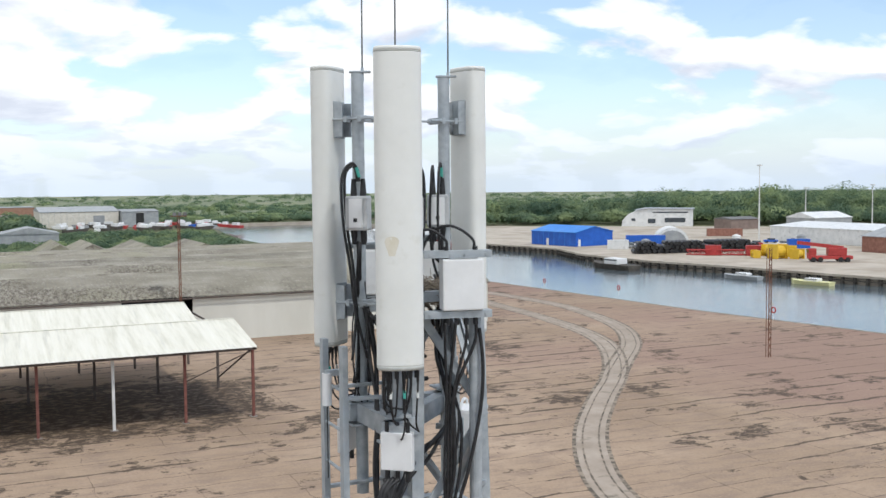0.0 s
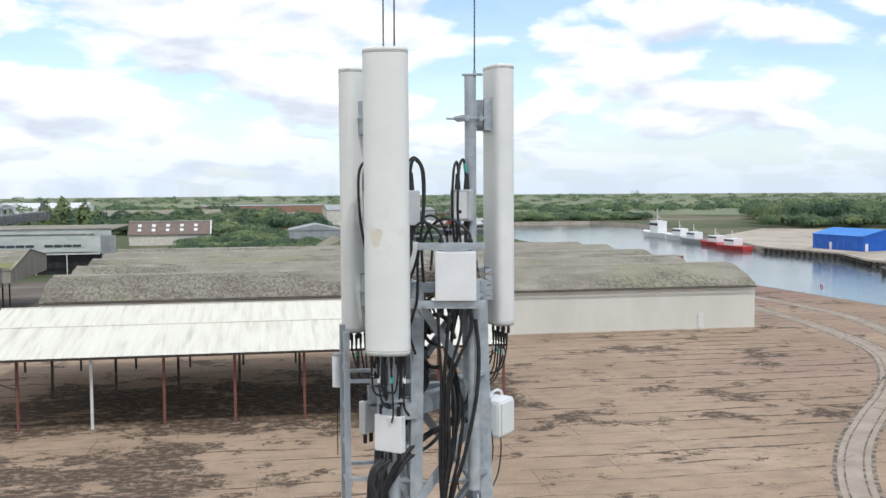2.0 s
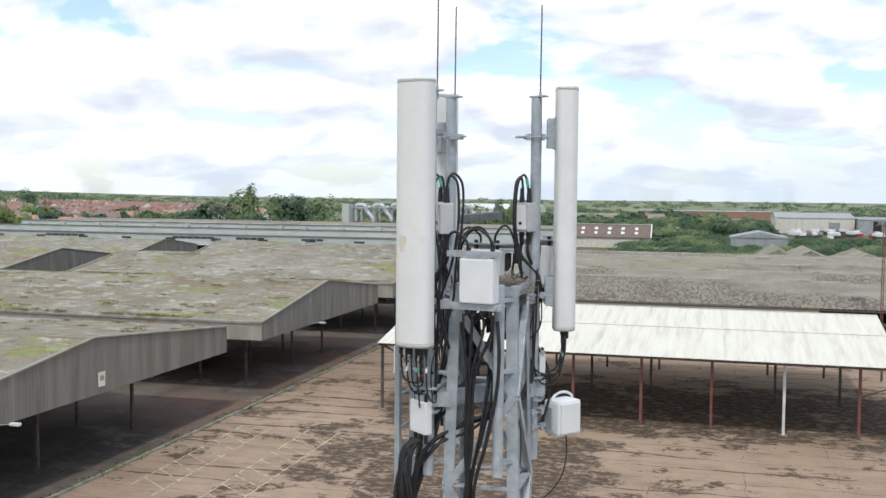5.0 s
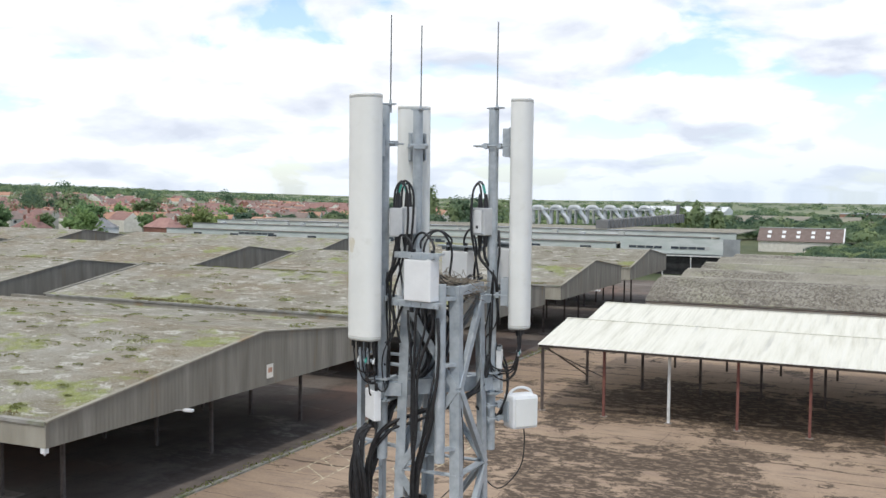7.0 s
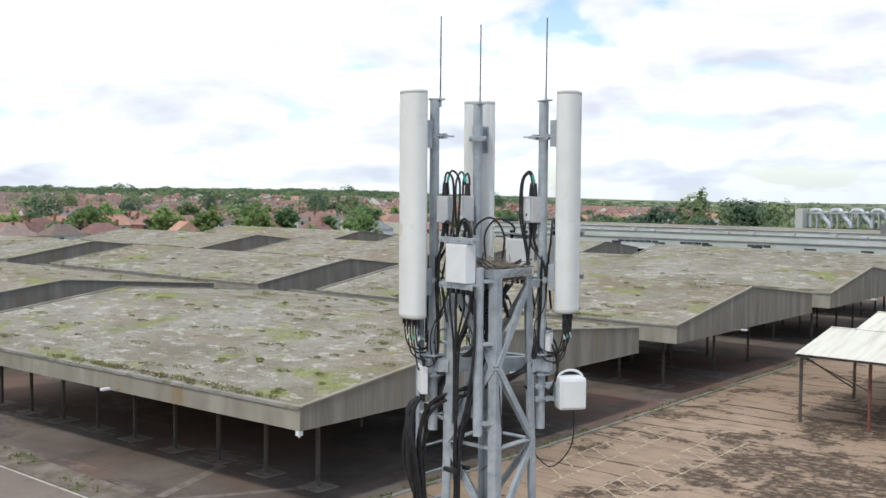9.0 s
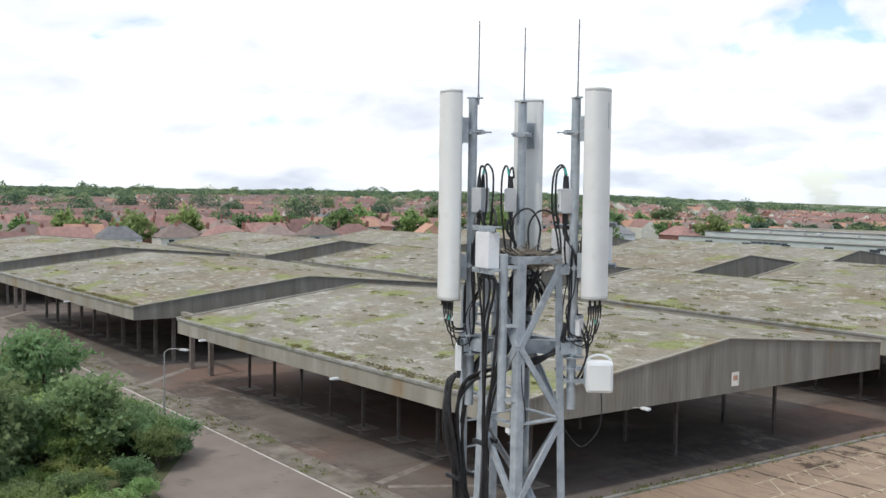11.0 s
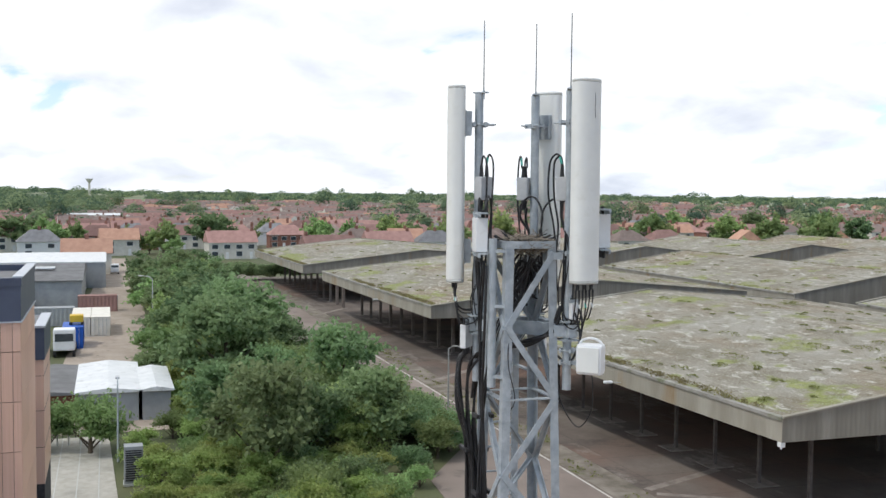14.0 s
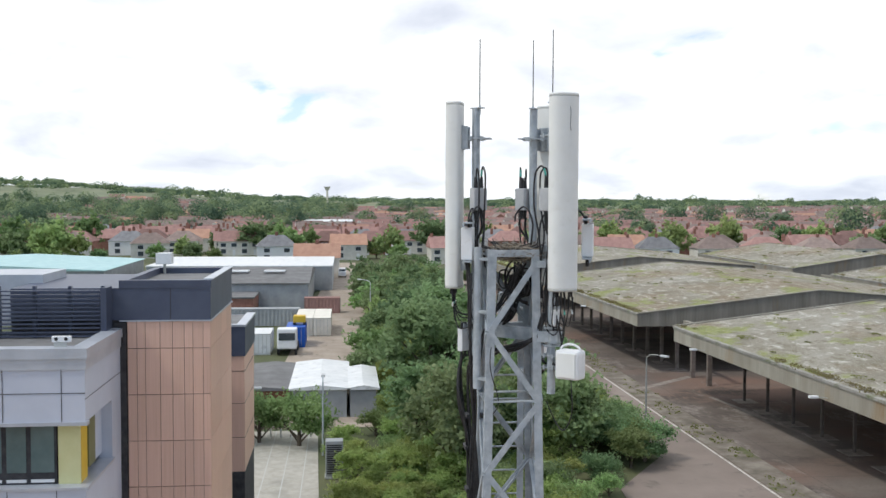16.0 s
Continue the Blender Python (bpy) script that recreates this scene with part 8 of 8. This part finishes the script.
def nest():
    vs, fs = [], []
    for k in range(420):
        a, q = random.uniform(0, 2 * math.pi), 0.26 * math.sqrt(random.random())
        c = Vector((q * math.cos(a), q * math.sin(a), random.uniform(-0.14, 0.05) * (1 - q)))
        d = Vector((rnd(1), rnd(1), rnd(0.35))).normalized() * random.uniform(0.05, 0.16)
        s = d.orthogonal().normalized() * 0.0028
        s2 = d.cross(s).normalized() * 0.0028
        i = len(vs)
        for e in (c - d, c + d):
            vs += [e + s, e - s * 0.5 + s2 * 0.9, e - s * 0.5 - s2 * 0.9]
        fs += [(i, i + 1, i + 4, i + 3), (i + 1, i + 2, i + 5, i + 4), (i + 2, i, i + 3, i + 5)]
    me = bpy.data.meshes.new("bird_nest")
    me.from_pydata([tuple(v) for v in vs], [], fs)
    me.materials.append(M["twig"])
    ob = new("bird_nest", me)
    ob.location = (-0.80, 2.5, 18.70)
    return tagged(ob, "untidy nest of dry twigs on the tower top", "nest")


nest()

# ---- markings and tracks in the yard ----
M["rail_groove"] = material("dark_rail_groove", [(0.44, (0.085, 0.068, 0.05)), (0.56, (0.27, 0.22, 0.165))], 1.2, 0.8)
curve = smooth_line([(73, 150), (72.2, 138.8), (70.9, 122.5), (68.1, 106.4), (63.8, 95.2), (55.6, 82.1), (47.3, 72.1), (40.2, 63.0), (35.0, 54.5), (32.0, 47.5), (30.5, 40)])
curve2 = smooth_line([(79, 160), (80.5, 143.5), (80.2, 129.7), (75.7, 111.1), (68.8, 98.0), (59.9, 87.2), (54, 80.3)])
for k, c in enumerate((curve, curve2)):
    tr = tagged(part("track", strip(c, 2.5, 0.006 + 0.004 * k), M["concrete_light"]), "curved pale concrete track with dark rail grooves in the yard", "track", kind="structure")
    for side in (-1.25, -0.62, 0.62, 1.25):
        line = []
        for i, p in enumerate(c):
            d = (Vector(c[min(i + 1, len(c) - 1)]) - Vector(c[max(i - 1, 0)])).normalized()
            line.append((p[0] - d.y * side, p[1] + d.x * side))
        part("rail", strip(line, 0.14 if abs(side) < 1 else 0.3, 0.012 + 0.004 * k), M["rail_groove"], tr)


def bays(x0, x1, ya, yb, label):
    s = empty("parking_bays", label, "parking bays", (x0, ya, 0.008), "painted parking bays")
    s["kind"] = "structure"
    w = x1 - x0
    part("edge_line", poly([(-0.05, 0, 0), (0.05, 0, 0), (0.05 - 0.5, yb - ya, 0), (-0.05 - 0.5, yb - ya, 0)]), M["line_yellow"], s)
    part("edge_line", poly([(w - 0.05, -1.8, 0), (w + 0.05, -1.8, 0), (w + 0.05 - 0.5, yb - ya, 0), (w - 0.05 - 0.5, yb - ya, 0)]), M["line_yellow"], s)
    y = 2.0
    while y < yb - ya:
        o = -0.5 * y / (yb - ya)
        part("bay_line", poly([(o, y, 0), (o, y + 0.1, 0), (o + w, y - 1.95, 0), (o + w, y - 2.05, 0)]), M["line_yellow"], s)
        y += 2.08
    part("end_line", poly([(-0.5, yb - ya, 0), (-0.5, yb - ya + 0.1, 0), (w - 0.5, yb - ya + 0.1, 0), (w - 0.5, yb - ya, 0)]), M["line_yellow"], s)
    return s


bays(-35.7, -33.1, 52.5, 70.2, "worn yellow slanted parking bays along the kerb")
bays(-30.0, -27.3, 50.5, 70.4, "worn yellow slanted parking bays in the yard")

tagged(part("quay_coping", strip([(101.2, 84), (100.6, 88), (95.4, 117), (88.9, 175), (86.8, 222)], 0.7, 0.03), M["kerb"]), "weathered stone coping along the quay edge", "coping", kind="structure")
# ---- worn pale strips across road and shed floor ----
for x0, y0, x1, y1, w in ((-97.5, 38.2, -90.5, 30.2, 0.9), (-158.5, 36.5, -150, 30.0, 0.9), (-66, 38.9, -86, 36.2, 0.5), (-49.5, 31.8, -52.5, 39.0, 0.7), (-44, 39.5, -48.5, 31.9, 0.6)):
    tagged(part("floor_strip", strip([(x0 + (x1 - x0) * k / 6, y0 + (y1 - y0) * k / 6) for k in range(7)], w, 0.072), M["concrete_pad"]), "worn pale concrete strip across the shed floor", "floor strip", kind="structure")
# downpipe hopper at the near corner of the first shed
hopper = empty("rainwater_hopper", "small white rainwater hopper under the shed corner", "hopper", (-39.75, 34.75, 5.0))
part("bowl", box((-0.16, -0.16, 0), (0.16, 0.16, 0.32), None, 0.03), M["box_white"], hopper)
part("outlet", tube((0, 0, -0.12), (0, 0, 0.02), 0.06, 8), M["box_white"], hopper)

# ---- tufts and weeds on the roofs ----
spots, edge = [], []
for ci, (x0, x1) in enumerate(COLS):
    for ri, row in enumerate(ROWS):
        n = (95, 55, 30)[ci] if ri < 2 else 24
        for k in range(n):
            x = random.uniform(x0 + 1, x1 - 1)
            f, r, e = roof_lines(x, row)
            y = random.uniform(f + 0.5, e - 1)
            spots.append((x, y, roof_z(x, y, row), random.uniform(0.2, 0.6) if random.random() < 0.72 else random.uniform(0.7, 1.3)))
        for k in range(260 if ci == 0 or ri == 0 else 90):
            x = random.uniform(x0 + 0.3, x1 - 0.3)
            if noise.noise(Vector((x * 0.12, row[0], 0.7))) > -0.15:
                edge.append((x, roof_lines(x, row)[0] + random.uniform(0.1, 0.9), row[3] + 0.08))
pts = []
for x, y, z, r in spots:
    n = int(24 + 60 * r)
    a, q = rng.uniform(0, 2 * math.pi, n), r * np.sqrt(rng.uniform(0, 1, n))
    pts.append(np.stack((x + q * np.cos(a) * 1.25, y + q * np.sin(a) * 0.8, z + 0.05 + 0.16 * r * (1 - q / r) + rng.uniform(0, 0.03, n)), 1))
M["tuft"] = leafy("moss_tufts", [(0.3, (0.15, 0.165, 0.055)), (0.5, (0.22, 0.235, 0.085)), (0.7, (0.32, 0.31, 0.15))], 0.0)
v, f = leaf_quads(np.concatenate(pts), 0.13, 0.3)
tagged(new("moss_tufts", mesh_of("moss_tufts", v, f, M["tuft"])), "low tufts of moss and grass on the shed roofs", "moss", kind="stuff")
M["weed"] = leafy("dry_weeds", [(0.3, (0.15, 0.125, 0.06)), (0.5, (0.22, 0.19, 0.09)), (0.7, (0.27, 0.28, 0.10))], 0.0)
pts = [np.array(e) + np.stack((rng.normal(0, 0.22, 14), rng.normal(0, 0.15, 14), rng.uniform(0, 0.22, 14)), 1) for e in edge]
v, f = leaf_quads(np.concatenate(pts), 0.12, 1.0)
tagged(new("roof_weeds", mesh_of("roof_weeds", v, f, M["weed"])), "dry weeds along the eaves of the shed roofs", "weeds", kind="stuff")
pts = []
for k in range(260):
    x = random.uniform(-130, -40)
    if noise.noise(Vector((x * 0.15, 0.3, 0.9))) < 0.0:
        continue
    pts.append(np.array((x, 30.3 + random.gauss(0, 0.6), 0.05)) + np.stack((rng.normal(0, 0.2, 8), rng.normal(0, 0.12, 8), rng.uniform(0, 0.1, 8)), 1))
for k in range(260):
    pts.append(np.array((random.uniform(-39.4, -38.4), random.uniform(35, 120), 0.08)) + np.stack((rng.normal(0, 0.15, 8), rng.normal(0, 0.25, 8), rng.uniform(0, 0.1, 8)), 1))
v, f = leaf_quads(np.concatenate(pts), 0.15, 0.6)
tagged(new("verge_weeds", mesh_of("verge_weeds", v, f, M["tuft"])), "low weeds along kerb and verge", "weeds", kind="stuff")

# ---- lamps and notices on the sheds ----
for x, y, z, turn in ((-39.3, 45.0, 5.42, 0), (-39.3, 93, 5.42, 0), (-39.3, 133, 5.42, 0), (-57.5, 33.9, 5.55, -90), (-80, 33.2, 5.55, -90), (-118, 32.0, 5.55, -90)):
    l_ = empty("bulkhead_lamp", "pale lamp on a short arm under the shed eaves", "lamp", (x, y, z), "lamps under the shed eaves", turn)
    part("arm", beam((-0.2, 0, 0), (0.7, 0, 0.1), 0.05, 0.05), M["cap_grey"], l_)
    part("head", box((0.6, -0.16, 0.02), (1.25, 0.16, 0.2), None, 0.05), M["box_white"], l_)
nb = empty("notice_board", "faded pale notice board on the shed gable", "notice board", (-39.45, 55.3, 6.3))
part("board", box((0, -0.4, -0.5), (0.03, 0.4, 0.5)), M["house_cream"], nb)
part("frame_bar", box((0.03, -0.25, -0.1), (0.035, 0.25, 0.25)), M["roof_orange"], nb)
